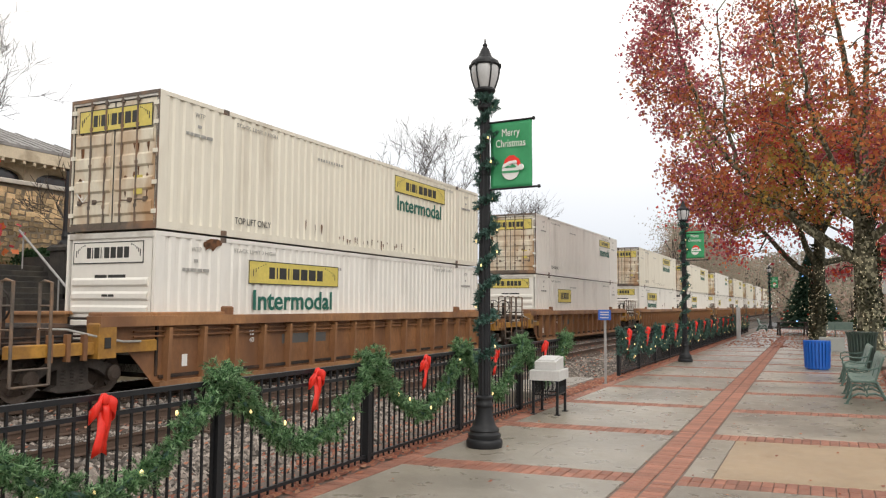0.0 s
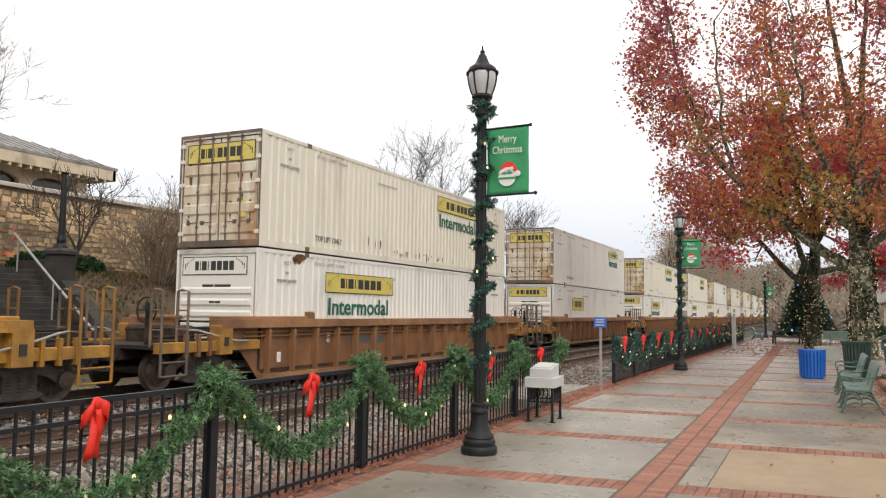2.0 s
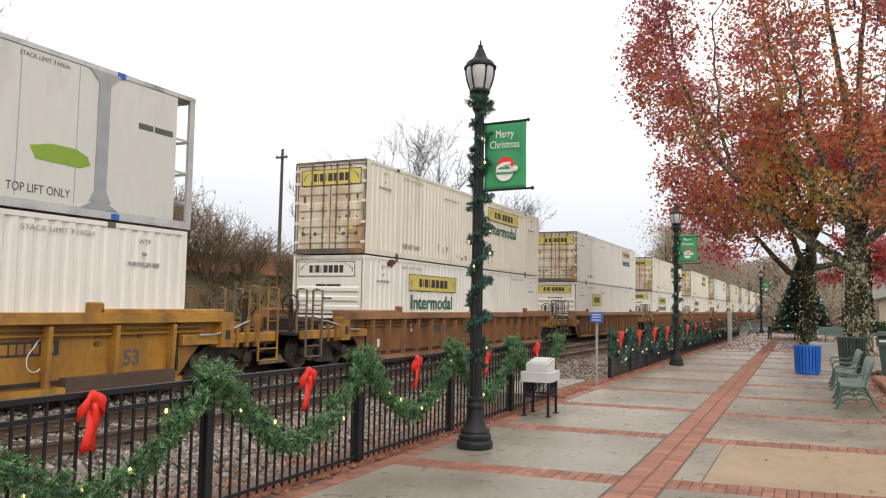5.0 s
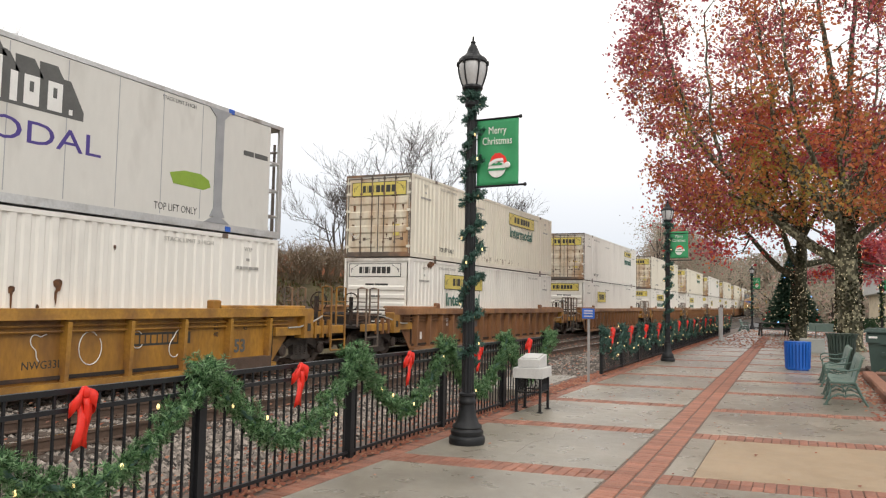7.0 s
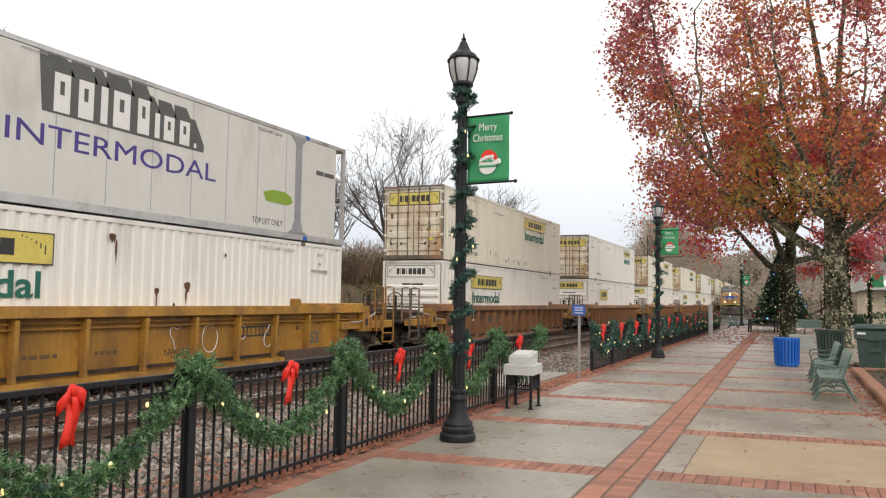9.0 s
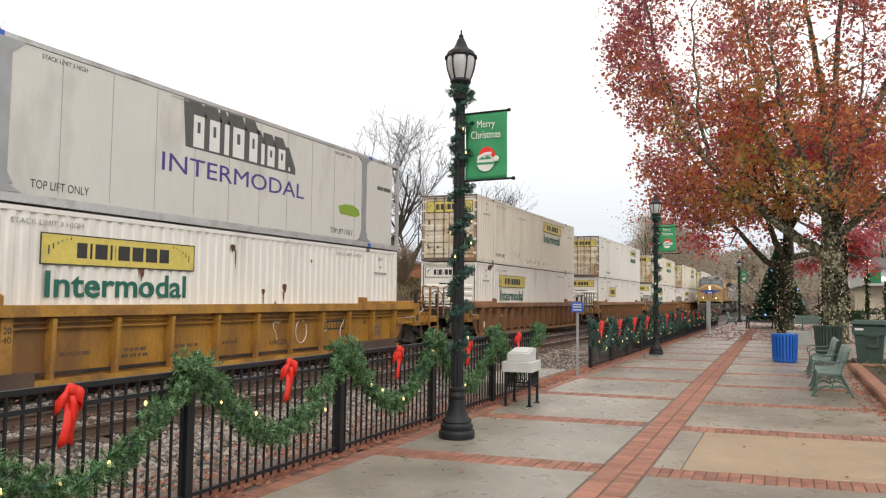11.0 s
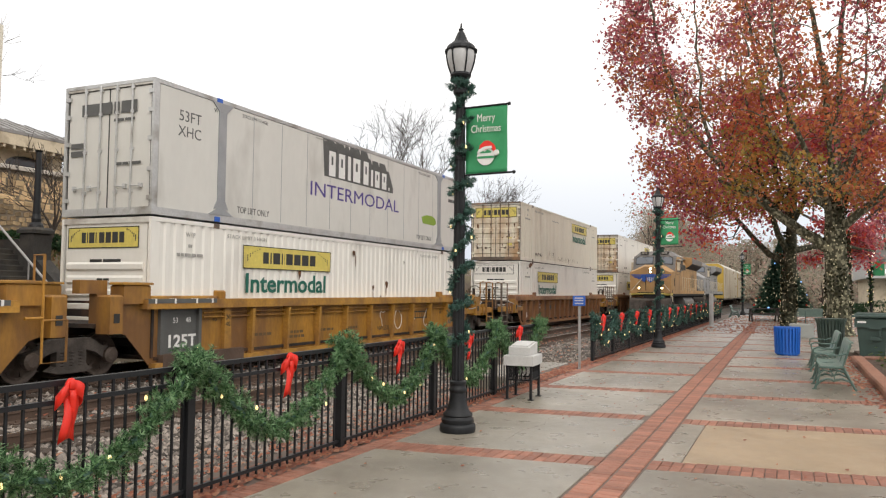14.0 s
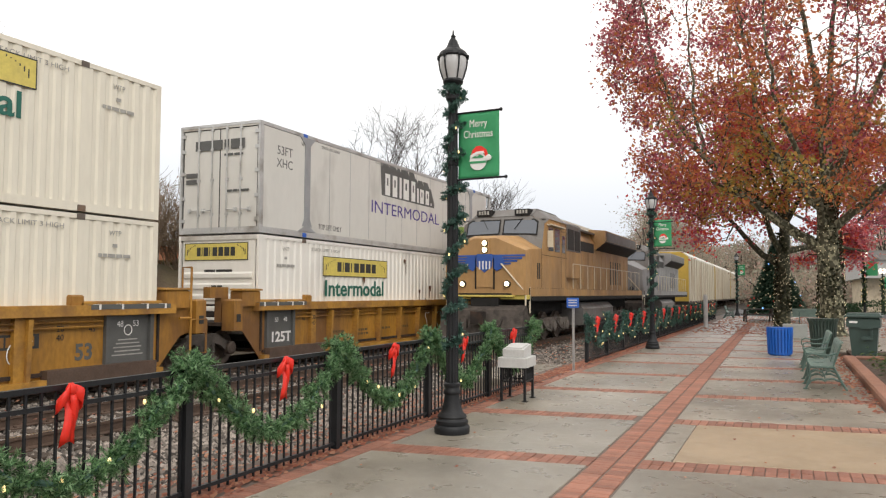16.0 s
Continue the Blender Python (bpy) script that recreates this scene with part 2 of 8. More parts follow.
# ---- mesh tools ----
class Geo:
    """Vertices and faces of one mesh."""

    def __init__(self):
        self.v, self.f = [], []

    def quad(self, *pts):
        k = len(self.v)
        self.v += [tuple(p) for p in pts]
        self.f.append(tuple(range(k, k + len(pts))))

    def box(self, x0, x1, y0, y1, z0, z1, m=None):
        k = len(self.v)
        pts = [(x, y, z) for z in (z0, z1) for x, y in ((x0, y0), (x1, y0), (x1, y1), (x0, y1))]
        self.v += [tuple(m @ Vector(p)) for p in pts] if m else pts
        self.f += [tuple(k + i for i in q) for q in ((3, 2, 1, 0), (4, 5, 6, 7), (0, 1, 5, 4), (1, 2, 6, 5), (2, 3, 7, 6), (3, 0, 4, 7))]

    def bev(self, x0, x1, y0, y1, z0, z1, b=0.01, m=None):
        """A box with its upper edges chamfered."""
        k = len(self.v)
        pts = [(x0, y0, z0), (x1, y0, z0), (x1, y1, z0), (x0, y1, z0), (x0, y0, z1 - b), (x1, y0, z1 - b), (x1, y1, z1 - b), (x0, y1, z1 - b),
               (x0 + b, y0 + b, z1), (x1 - b, y0 + b, z1), (x1 - b, y1 - b, z1), (x0 + b, y1 - b, z1)]
        self.v += [tuple(m @ Vector(p)) for p in pts] if m else pts
        self.f += [tuple(k + i for i in q) for q in ((3, 2, 1, 0), (0, 1, 5, 4), (1, 2, 6, 5), (2, 3, 7, 6), (3, 0, 4, 7),
                                                     (4, 5, 9, 8), (5, 6, 10, 9), (6, 7, 11, 10), (7, 4, 8, 11), (8, 9, 10, 11))]

    def tube(self, pts, radii, seg=8, caps=True):
        """A round bar through points, with a radius at each."""
        pts = [Vector(p) for p in pts]
        if not hasattr(radii, "__len__"):
            radii = [radii] * len(pts)
        k, side = len(self.v), None
        for i, p in enumerate(pts):
            d = (pts[min(i + 1, len(pts) - 1)] - pts[max(i - 1, 0)]).normalized()
            if side is None:
                side = d.cross(Vector((0, 0, 1)) if abs(d.z) < 0.9 else Vector((1, 0, 0)))
            side = (side - d * side.dot(d)).normalized()
            up = d.cross(side)
            for j in range(seg):
                a = 2 * math.pi * j / seg
                self.v.append(tuple(p + (side * math.cos(a) + up * math.sin(a)) * radii[i]))
        for i in range(len(pts) - 1):
            for j in range(seg):
                a, b = k + i * seg + j, k + i * seg + (j + 1) % seg
                self.f.append((a, b, b + seg, a + seg))
        if caps:
            self.f.append(tuple(reversed(range(k, k + seg))))
            self.f.append(tuple(range(k + (len(pts) - 1) * seg, k + len(pts) * seg)))

    def lathe(self, rows, seg=20, at=(0, 0, 0), m=None):
        """Turned about z: rows of (radius, z)."""
        k = len(self.v)
        for r, z in rows:
            for j in range(seg):
                a = 2 * math.pi * j / seg
                p = Vector((at[0] + r * math.cos(a), at[1] + r * math.sin(a), at[2] + z))
                self.v.append(tuple(m @ p) if m else tuple(p))
        for i in range(len(rows) - 1):
            for j in range(seg):
                a, b = k + i * seg + j, k + i * seg + (j + 1) % seg
                self.f.append((a, b, b + seg, a + seg))
        self.f.append(tuple(reversed(range(k, k + seg))))
        self.f.append(tuple(range(k + (len(rows) - 1) * seg, k + len(rows) * seg)))

    def prism(self, poly, axis, a, b):
        """A flat outline pushed along an axis from a to b. The outline lists the other two axes."""
        k, n = len(self.v), len(poly)
        for d in (a, b):
            for p, q in poly:
                self.v.append((d, p, q) if axis == "x" else (p, d, q) if axis == "y" else (p, q, d))
        self.f += [tuple(k + i for i in range(n)), tuple(k + n + i for i in reversed(range(n)))]
        self.f += [(k + i, k + n + i, k + n + (i + 1) % n, k + (i + 1) % n) for i in range(n)]

    def blob(self, c, r, seg=6, rings=4, rough=0.25, rng=random):
        k = len(self.v)
        rows = []
        for i in range(rings + 1):
            th = math.pi * i / rings
            row = []
            for j in range(seg):
                a = 2 * math.pi * j / seg
                s = 1 + rng.uniform(-rough, rough)
                row.append(len(self.v))
                self.v.append((c[0] + r[0] * s * math.sin(th) * math.cos(a), c[1] + r[1] * s * math.sin(th) * math.sin(a), c[2] + r[2] * s * math.cos(th)))
            rows.append(row)
        for i in range(rings):
            for j in range(seg):
                self.f.append((rows[i][j], rows[i + 1][j], rows[i + 1][(j + 1) % seg], rows[i][(j + 1) % seg]))

    def mesh(self, name, material, smooth=False):
        me = bpy.data.meshes.new(name)
        me.from_pydata(self.v, [], self.f)
        me.materials.append(material)
        bm = bmesh.new()
        bm.from_mesh(me)
        bmesh.ops.recalc_face_normals(bm, faces=bm.faces)
        bm.to_mesh(me)
        bm.free()
        if smooth:
            me.shade_smooth()
            me.set_sharp_from_angle(angle=radians(40))
        return me


def part(name, geo, material, parent, label="", smooth=False, raw=False):
    if raw:
        me = bpy.data.meshes.new(name)
        me.from_pydata(geo.v, [], geo.f)
        me.materials.append(material)
    else:
        me = geo.mesh(name, material, smooth)
    ob = new(name, me)
    ob.parent = parent
    if label:
        tagged(ob, label)
    return ob


def again(ob, name, m, parent):
    """One more piece on the same mesh."""
    o = new(name, ob.data)
    o.parent, o.matrix_basis = parent, m
    return o


def thing(name, label, category, group="", m=None, kind=""):
    ob = new(name)
    ob.empty_display_size = 0.2
    if m is not None:
        ob.matrix_basis = m
    return tagged(ob, label, category, group, kind)


def lettering(name, text, size, material, m, parent, depth=0.002, squeeze=1.0, width=0, bold=0.0):
    cu = bpy.data.curves.new(name, "FONT")
    cu.body, cu.size, cu.extrude, cu.align_x, cu.align_y = text, size, depth, "CENTER", "CENTER"
    cu.resolution_u, cu.offset = 3, bold
    tmp = bpy.data.objects.new(name, cu)
    scene.collection.objects.link(tmp)
    dg = bpy.context.evaluated_depsgraph_get()
    me = bpy.data.meshes.new_from_object(tmp.evaluated_get(dg))
    bpy.data.objects.remove(tmp)
    bpy.data.curves.remove(cu)
    if width:
        xs = [v.co.x for v in me.vertices]
        squeeze = width / (max(xs) - min(xs))
    me.transform(Matrix.Diagonal((squeeze, 1, 1, 1)))
    me.materials.clear()
    me.materials.append(material)
    ob = new(name, me)
    ob.parent, ob.matrix_basis = parent, m
    return ob


EAST = pose(0, 0, 0, 90, 0, 90)    # lettering on a wall that faces +x, read along +y
SOUTH = pose(0, 0, 0, 90, 0, 0)    # lettering on a wall that faces -y, read along +x
MOVING = []                        # (object, base pose) of the far train, keyed at the end
MOVING_NEAR = []

# ---- ground, tracks ----
RAIL_Z = -0.15
FAR_X, NEAR_X = -13.37, -9.25


def ground_height(x, y):
    if x > -4.62:
        return -0.10
    if x > -17.2:
        return -0.42
    if x > -22.4:
        k = (-17.2 - x) / 5.2
        return -0.42 + 3.1 * (k * k * (3 - 2 * k)) + 0.1 * noise.noise((x * 0.5, y * 0.4, 0))
    if x > -26.8:
        return 2.68 + 0.3 * (-22.4 - x) / 4.4 + 0.05 * noise.noise((x * 0.5, y * 0.4, 0))
    top = 5.9 if y < 28 else 2.4
    return top if x < -27.3 else 2.98 + (top - 2.98) * (-26.8 - x) / 0.5


def build_ground():
    xs = [-1500, -400, -120, -60, -40, -27.4, -27.3, -26.8] + [-26.4 + 0.6 * i for i in range(15)] + [-17.2, -14, -10, -6, -4.7, -4.62, -4.55, 0, 6, 20, 60, 200, 1500]
    ys = [-800, -100, -20, -5] + [0 + 1.5 * i for i in range(60)] + [100, 130, 200, 400, 900, 2500]
    g = Geo()
    for y in ys:
        for x in xs:
            g.v.append((x, y, ground_height(x, y)))
    n = len(xs)
    for j in range(len(ys) - 1):
        for i in range(n - 1):
            g.f.append((j * n + i, j * n + i + 1, (j + 1) * n + i + 1, (j + 1) * n + i))
    ob = new("ground", g.mesh("ground", EARTH, True))
    tagged(ob, "brown earth with worn grass and fallen leaves", "ground", kind="structure")


def build_ballast():
    g = Geo()
    xs = [-17.3, -16.4, -15.2, -11.6, -11.2, -7.4, -6.2, -4.75]
    zs = [-0.5, -0.42, -0.365, -0.365, -0.365, -0.365, -0.42, -0.34]
    ys = [-30 + 6 * i for i in range(120)]
    for y in ys:
        for x, z in zip(xs, zs):
            g.v.append((x, y, z))
    n = len(xs)
    for j in range(len(ys) - 1):
        for i in range(n - 1):
            g.f.append((j * n + i, j * n + i + 1, (j + 1) * n + i + 1, (j + 1) * n + i))
    ob = new("ballast", g.mesh("ballast", BALLAST_SHADED, True))
    tagged(ob, "crushed stone track bed, shade put in its dark colour, with brown leaves", "gravel", kind="structure")
    rng = random.Random(5)
    g = Geo()
    for _ in range(46000):
        y = rng.uniform(2.5, 14) if rng.random() < 0.55 else rng.uniform(8, 42)
        x = rng.uniform(-11.4, -4.8) if rng.random() < 0.8 else rng.uniform(-16.5, -11)
        z = np.interp(x, xs, zs)
        s = rng.uniform(0.025, 0.06)
        k = len(g.v)
        a = rng.uniform(0, 6.28)
        for i in range(4):
            t = a + i * 1.571
            g.v.append((x + s * math.cos(t) * rng.uniform(0.7, 1.2), y + s * math.sin(t) * rng.uniform(0.7, 1.2), z - 0.005 + rng.uniform(0, s * 0.4)))
        g.v.append((x + rng.uniform(-s, s) * 0.4, y + rng.uniform(-s, s) * 0.4, z + s * rng.uniform(0.6, 1.1)))
        g.f += [(k, k + 1, k + 4), (k + 1, k + 2, k + 4), (k + 2, k + 3, k + 4), (k + 3, k, k + 4)]
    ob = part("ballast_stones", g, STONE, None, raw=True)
    tagged(ob, "loose grey and tan crushed track stones", "gravel", kind="stuff")


def build_track(name, xc):
    tr = thing(name, "rusty steel rails spiked to dark wooden ties in ballast", "railway track", "railway tracks", pose(xc, 0, 0))
    prof = [(-0.075, 0), (0.075, 0), (0.075, 0.015), (0.012, 0.03), (0.012, 0.12), (0.036, 0.13), (0.036, 0.165), (-0.036, 0.165), (-0.036, 0.13), (-0.012, 0.12), (-0.012, 0.03), (-0.075, 0.015)]
    for s in (-0.755, 0.755):
        g = Geo()
        g.prism([(s + x, RAIL_Z - 0.17 + z) for x, z in prof], "y", -40, 640)
        rail = part("rail", g, RAIL_RUST, tr)
        g = Geo()
        g.box(s - 0.03, s + 0.03, -40, 640, RAIL_Z - 0.004, RAIL_Z)
        part("rail_head", g, RAIL_TOP, rail, "bright polished running surface")
    g = Geo()
    g.bev(-1.3, 1.3, -0.115, 0.115, -0.17, 0, 0.012)
    first = None
    rng = random.Random(int(-xc * 10))
    for i in range(95):
        m = pose(rng.uniform(-0.04, 0.04), -4 + i * 0.53, RAIL_Z - 0.155 - 0.02, 0, 0, rng.uniform(-1, 1))
        if first is None:
            first = part("tie", g, TIE, tr)
            first.matrix_basis = m
        else:
            again(first, "tie", m, tr)
    g = Geo()
    for i in range(450):
        y = -4 + (95 + i) * 0.53
        g.bev(-1.3, 1.3, y - 0.115, y + 0.115, RAIL_Z - 0.34, RAIL_Z - 0.175, 0.012)
    tagged(part("far_ties", g, TIE, tr), kind="stuff")
    g = Geo()
    for i in range(95):
        y = -4 + i * 0.53
        for s in (-0.755, 0.755):
            g.box(s - 0.17, s + 0.17, y - 0.09, y + 0.09, RAIL_Z - 0.175, RAIL_Z - 0.158)
            g.box(s + 0.08, s + 0.11, y - 0.02, y + 0.02, RAIL_Z - 0.16, RAIL_Z - 0.13)
            g.box(s - 0.11, s - 0.08, y - 0.02, y + 0.02, RAIL_Z - 0.16, RAIL_Z - 0.13)
    tagged(part("tie_plates", g, RAIL_RUST, tr), kind="stuff")


build_ground()
build_ballast()
build_track("railway_track", FAR_X)
build_track("railway_track", NEAR_X)


# ---- containers ----
CL, CW, CH = 16.5, 1.295, 2.87


def corrugated(g, side, y0, y1, z0, z1, pitch=0.275, depth=0.036):
    """A ribbed steel wall in the plane x = side * CW."""
    x_out, x_in = side * (CW - 0.008), side * (CW - 0.008 - depth)
    n = max(1, round((y1 - y0) / pitch))
    p = (y1 - y0) / n
    pts = []
    for i in range(n):
        a = y0 + i * p
        pts += [(x_out, a), (x_out, a + p * 0.42), (x_in, a + p * 0.56), (x_in, a + p * 0.86)]
    pts.append((x_out, y1))
    k = len(g.v)
    for x, y in pts:
        g.v += [(x, y, z0), (x, y, z1)]
    for i in range(len(pts) - 1):
        g.f.append((k + 2 * i, k + 2 * i + 2, k + 2 * i + 3, k + 2 * i + 1))


def bars(g, m, w, h, words, gap=0.12, t=0.003):
    """Unreadable or withheld writing: bars as wide as its words."""
    total = sum(words) + gap * (len(words) - 1)
    x = -w / 2
    for k in words:
        ww = k / total * w
        g.box(x, x + ww, -h / 2, h / 2, 0, t, m)
        x += ww + gap / total * w


def logo_plate(parent, m, w, h, ground=None, ink=None):
    """The carrier's plate: a framed panel with a row of dark bars and two scrolls."""
    ground, ink = ground or YELLOW, ink or INK
    g = Geo()
    g.box(-w / 2, w / 2, -h / 2, h / 2, 0, 0.006, m)
    plate = part("logo_plate", g, ground, parent, "yellow logo panel with a dark border" if ground is YELLOW else "pale logo panel with a dark border")
    g = Geo()
    b = 0.022
    for x0, x1, y0, y1 in ((-w / 2, w / 2, -h / 2, -h / 2 + b), (-w / 2, w / 2, h / 2 - b, h / 2), (-w / 2, -w / 2 + b, -h / 2, h / 2), (w / 2 - b, w / 2, -h / 2, h / 2)):
        g.box(x0, x1, y0, y1, 0, 0.009, m)
    bars(g, m @ pose(0, 0, 0.006), w * 0.6, h * 0.5, [0.55, 0.12, 0.7, 0.12, 0.02, 0.7, 0.7, 0.75, 0.65], 0.17)
    for s in (-1, 1):
        for i in range(6):
            a = i / 5
            g.box(s * w * (0.335 + 0.12 * a) - 0.012, s * w * (0.335 + 0.12 * a) + 0.012, h * (0.36 - 0.5 * a * a) - 0.02, h * (0.36 - 0.28 * a) + 0.02, 0, 0.009, m)
    part("logo_mark", g, ink, plate, "dark bars and scrolls of a logo")
    return plate


def door_end(parent, wall, dirty):
    """The two doors of the near end, with locking rods, hinges and handles."""
    for s in (-1, 1):
        g = Geo()
        x0, x1 = (s * 0.012, s * 1.19)
        x0, x1 = min(x0, x1), max(x0, x1)
        g.box(x0, x1, 0.03, 0.075, 0.16, CH - 0.13)
        door = part("door", g, dirty, parent)
        for z in (0.45, 0.95, 1.45, 1.95) if dirty is not GREY_C else ():
            g = Geo()
            g.prism([(0.03, z - 0.15), (-0.006, z - 0.1), (-0.006, z + 0.1), (0.03, z + 0.15)], "x", x0 + 0.06, x1 - 0.06)
            part("rib", g, dirty, door)
        for x in (s * 0.24, s * 0.68):
            g = Geo()
            g.tube([(x, -0.004, 0.04), (x, -0.004, CH - 0.04)], 0.022, 8)
            for z in (0.12, 0.5, 1.4, 2.2, CH - 0.14):
                g.box(x - 0.045, x + 0.045, -0.012, 0.03, z - 0.035, z + 0.035)
            g.tube([(x, -0.02, 0.62), (x + s * 0.3, -0.03, 0.6)], 0.014, 6)
            g.box(x + s * 0.28 - 0.04, x + s * 0.28 + 0.04, -0.03, 0.03, 0.56, 0.66)
            part("lock_rod", g, DARK_FRAME if dirty is CREAM_DIRTY else SILVER, door, "rusty dark locking rod and handle" if dirty is CREAM_DIRTY else "grey steel locking rod and handle")
        for z in (0.35, 0.95, 1.6, 2.2, 2.6):
            g = Geo()
            g.box(1.14 if s > 0 else -1.28, 1.28 if s > 0 else -1.14, -0.016, 0.03, z - 0.045, z + 0.045)
            part("hinge", g, wall, door)
    g = Geo()
    g.box(-0.012, 0.012, 0.02, 0.03, 0.16, CH - 0.13)
    for x in (-1.2, 1.2):
        g.box(x - 0.01, x + 0.01, 0.02, 0.035, 0.16, CH - 0.13)
    g.box(-1.2, 1.2, 0.02, 0.035, CH - 0.14, CH - 0.125)
    part("door_gasket", g, GASKET, parent, "black rubber door gasket")
    edge_mat = DARK_FRAME if dirty is CREAM_DIRTY else wall
    for s in (-1, 1):
        g = Geo()
        g.box(min(s * (CW - 0.05), s * (CW + 0.004)), max(s * (CW - 0.05), s * (CW + 0.004)), -0.012, 0.0, 0.0, CH)
        part("corner_post", g, edge_mat, parent)
    for z0, z1 in ((0.0, 0.11), (CH - 0.07, CH + 0.004)):
        g = Geo()
        g.box(-CW + 0.05, CW - 0.05, -0.012, 0.0, z0, z1)
        part("door_sill", g, edge_mat, parent)
    if dirty is CREAM_DIRTY:
        rng = random.Random(13)
        for k in range(16):
            x = rng.choice((0.55, 0.62, 0.7, -0.3, 0.32, 1.0, -0.95)) + rng.uniform(-0.06, 0.06)
            z, w, h = rng.uniform(0.9, 2.3), rng.uniform(0.02, 0.07), rng.uniform(0.2, 0.75)
            g = Geo()
            g.prism([(x - w, z), (x - w * 0.3, z + 0.06), (x + w, z + 0.02), (x + w * 0.7, z - h * 0.5), (x + w * 0.2, z - h), (x - w * 0.5, z - h * 0.6)], "y", 0.026, 0.032)
            part("rust_run", g, RUST, parent, "rust run down the door")


def front_end(parent, wall):
    """The closed near end: flat top panel above horizontal ribs."""
    g = Geo()
    g.box(-1.17, 1.17, 0.03, 0.06, 0.14, CH - 0.12)
    front = part("front_wall", g, wall, parent)
    z = 0.3
    while z < 1.75:
        g = Geo()
        g.prism([(0.03, z), (-0.012, z + 0.05), (-0.012, z + 0.15), (0.03, z + 0.2)], "x", -1.1, 1.1)
        part("rib", g, wall, front)
        z += 0.285
    g = Geo()
    bars(g, pose(0, 0.028, 1.95) @ SOUTH, 0.9, 0.07, [1.4, 2])
    bars(g, pose(0, -0.014, 1.55) @ SOUTH, 0.35, 0.05, [1, 1])
    tagged(part("serial_marks", g, INK, parent, "black stencilled marks"), kind="stuff")


def container(name, label, wall, near="doors", smooth=False, logo=None, dirty=None, frame_mat=None, rusty=False, end_ground=None, stains=()):
    frame_mat = frame_mat or wall
    c = thing(name, label, "shipping container", "stacked containers")
    for s in (1, -1):
        g = Geo()
        if smooth:
            g.box(min(s * (CW - 0.03), s * (CW - 0.012)), max(s * (CW - 0.03), s * (CW - 0.012)), 0.16, CL - 0.5, 0.16, CH - 0.1)
        else:
            for a, b in ((0.14, 1.9), (2.06, CL - 2.06), (CL - 1.9, CL - 0.14)):
                corrugated(g, s, a, b, 0.16, CH - 0.09)
        part("side_wall", g, wall, c)
        g = Geo()
        x0, x1 = min(s * (CW - 0.07), s * CW), max(s * (CW - 0.07), s * CW)
        g.box(x0, x1, 0.0, CL, 0.0, 0.16)
        g.box(x0, x1, 0.0, CL, CH - 0.09, CH)
        g.box(x0, x1, 0, 0.14, 0.16, CH - 0.09)
        g.box(x0, x1, CL - 0.14, CL, 0.16, CH - 0.09)
        if not smooth:
            g.box(x0, x1, 1.9, 2.06, 0.16, CH - 0.09)
            g.box(x0, x1, CL - 2.06, CL - 1.9, 0.16, CH - 0.09)
        part("side_frame", g, frame_mat, c)
        for y in (1.98, CL - 1.98):
            for z in (0.0, CH - 0.11):
                g = Geo()
                g.bev(x0 - 0.004, x1 + 0.012 if s > 0 else x1, y - 0.09, y + 0.09, z + 0.002, z + 0.118, 0.01)
                part("lift_casting", g, BLUE_P if smooth else DARK_FRAME, c, "worn steel lift casting")
    g = Geo()
    g.box(-CW + 0.07, CW - 0.07, 0.02, CL - 0.02, CH - 0.05, CH - 0.02)
    g.box(-CW + 0.07, CW - 0.07, 0.0, 0.12, CH - 0.12, CH)
    g.box(-CW + 0.07, CW - 0.07, CL - 0.12, CL, CH - 0.12, CH)
    part("roof", g, ROOF_C, c)
    g = Geo()
    g.box(-CW + 0.07, CW - 0.07, 0.0, CL, 0.0, 0.1)
    g.box(-CW + 0.07, CW - 0.07, 0.0, 0.1, 0.1, 0.16)
    part("floor_frame", g, DARK_FRAME if rusty else frame_mat, c)
    g = Geo()
    g.box(-CW + 0.07, CW - 0.07, CL - (0.52 if smooth else 0.08), CL - (0.5 if smooth else 0.05), 0.1, CH - 0.12)
    part("end_wall", g, wall, c)
    if smooth:
        g = Geo()
        for x in (-CW + 0.055, CW - 0.055):
            g.box(x - 0.045, x + 0.045, CL - 0.1, CL + 0.004, 0.165, CH - 0.125)
        for z in (0.55, 1.2, 1.9):
            g.box(-CW + 0.02, CW - 0.02, CL - 0.08, CL - 0.03, z - 0.025, z + 0.025)
            for x in (-CW + 0.04, CW - 0.04):
                g.box(x - 0.02, x + 0.02, CL - 0.5, CL - 0.05, z - 0.02, z + 0.02)
        part("end_cage", g, SILVER, c, "open grey tubular end frame")
    if near == "doors":
        door_end(c, frame_mat, dirty or wall)
    else:
        front_end(c, wall)
    if near == "doors" and not smooth:
        logo_plate(c, pose(0.02, 0.008, CH - 0.5) @ SOUTH, 2.16, 0.5, YELLOW)
        g = Geo()
        g.box(0.62, 0.86, 0.004, 0.01, 0.72, 1.12)
        part("warning_label", g, YELLOW, c, "small yellow warning label")
        g = Geo()
        for q in ((-0.9, 0.72), (-0.72, 0.9), (-0.9, 1.08), (-1.08, 0.9)):
            g.box(q[0] - 0.02, q[0] + 0.02, 0.004, 0.01, q[1] - 0.02, q[1] + 0.02)
        m = pose(-0.88, 0.008, 0.86, 0, 45, 0)
        for a, b in ((-0.17, -0.15), (0.15, 0.17)):
            g.box(a, b, -0.004, 0.004, -0.17, 0.17, m)
            g.box(-0.17, 0.17, -0.004, 0.004, a, b, m)
        part("placard_holder", g, WHITE_INK, c, "diamond placard holder")
    elif near == "front":
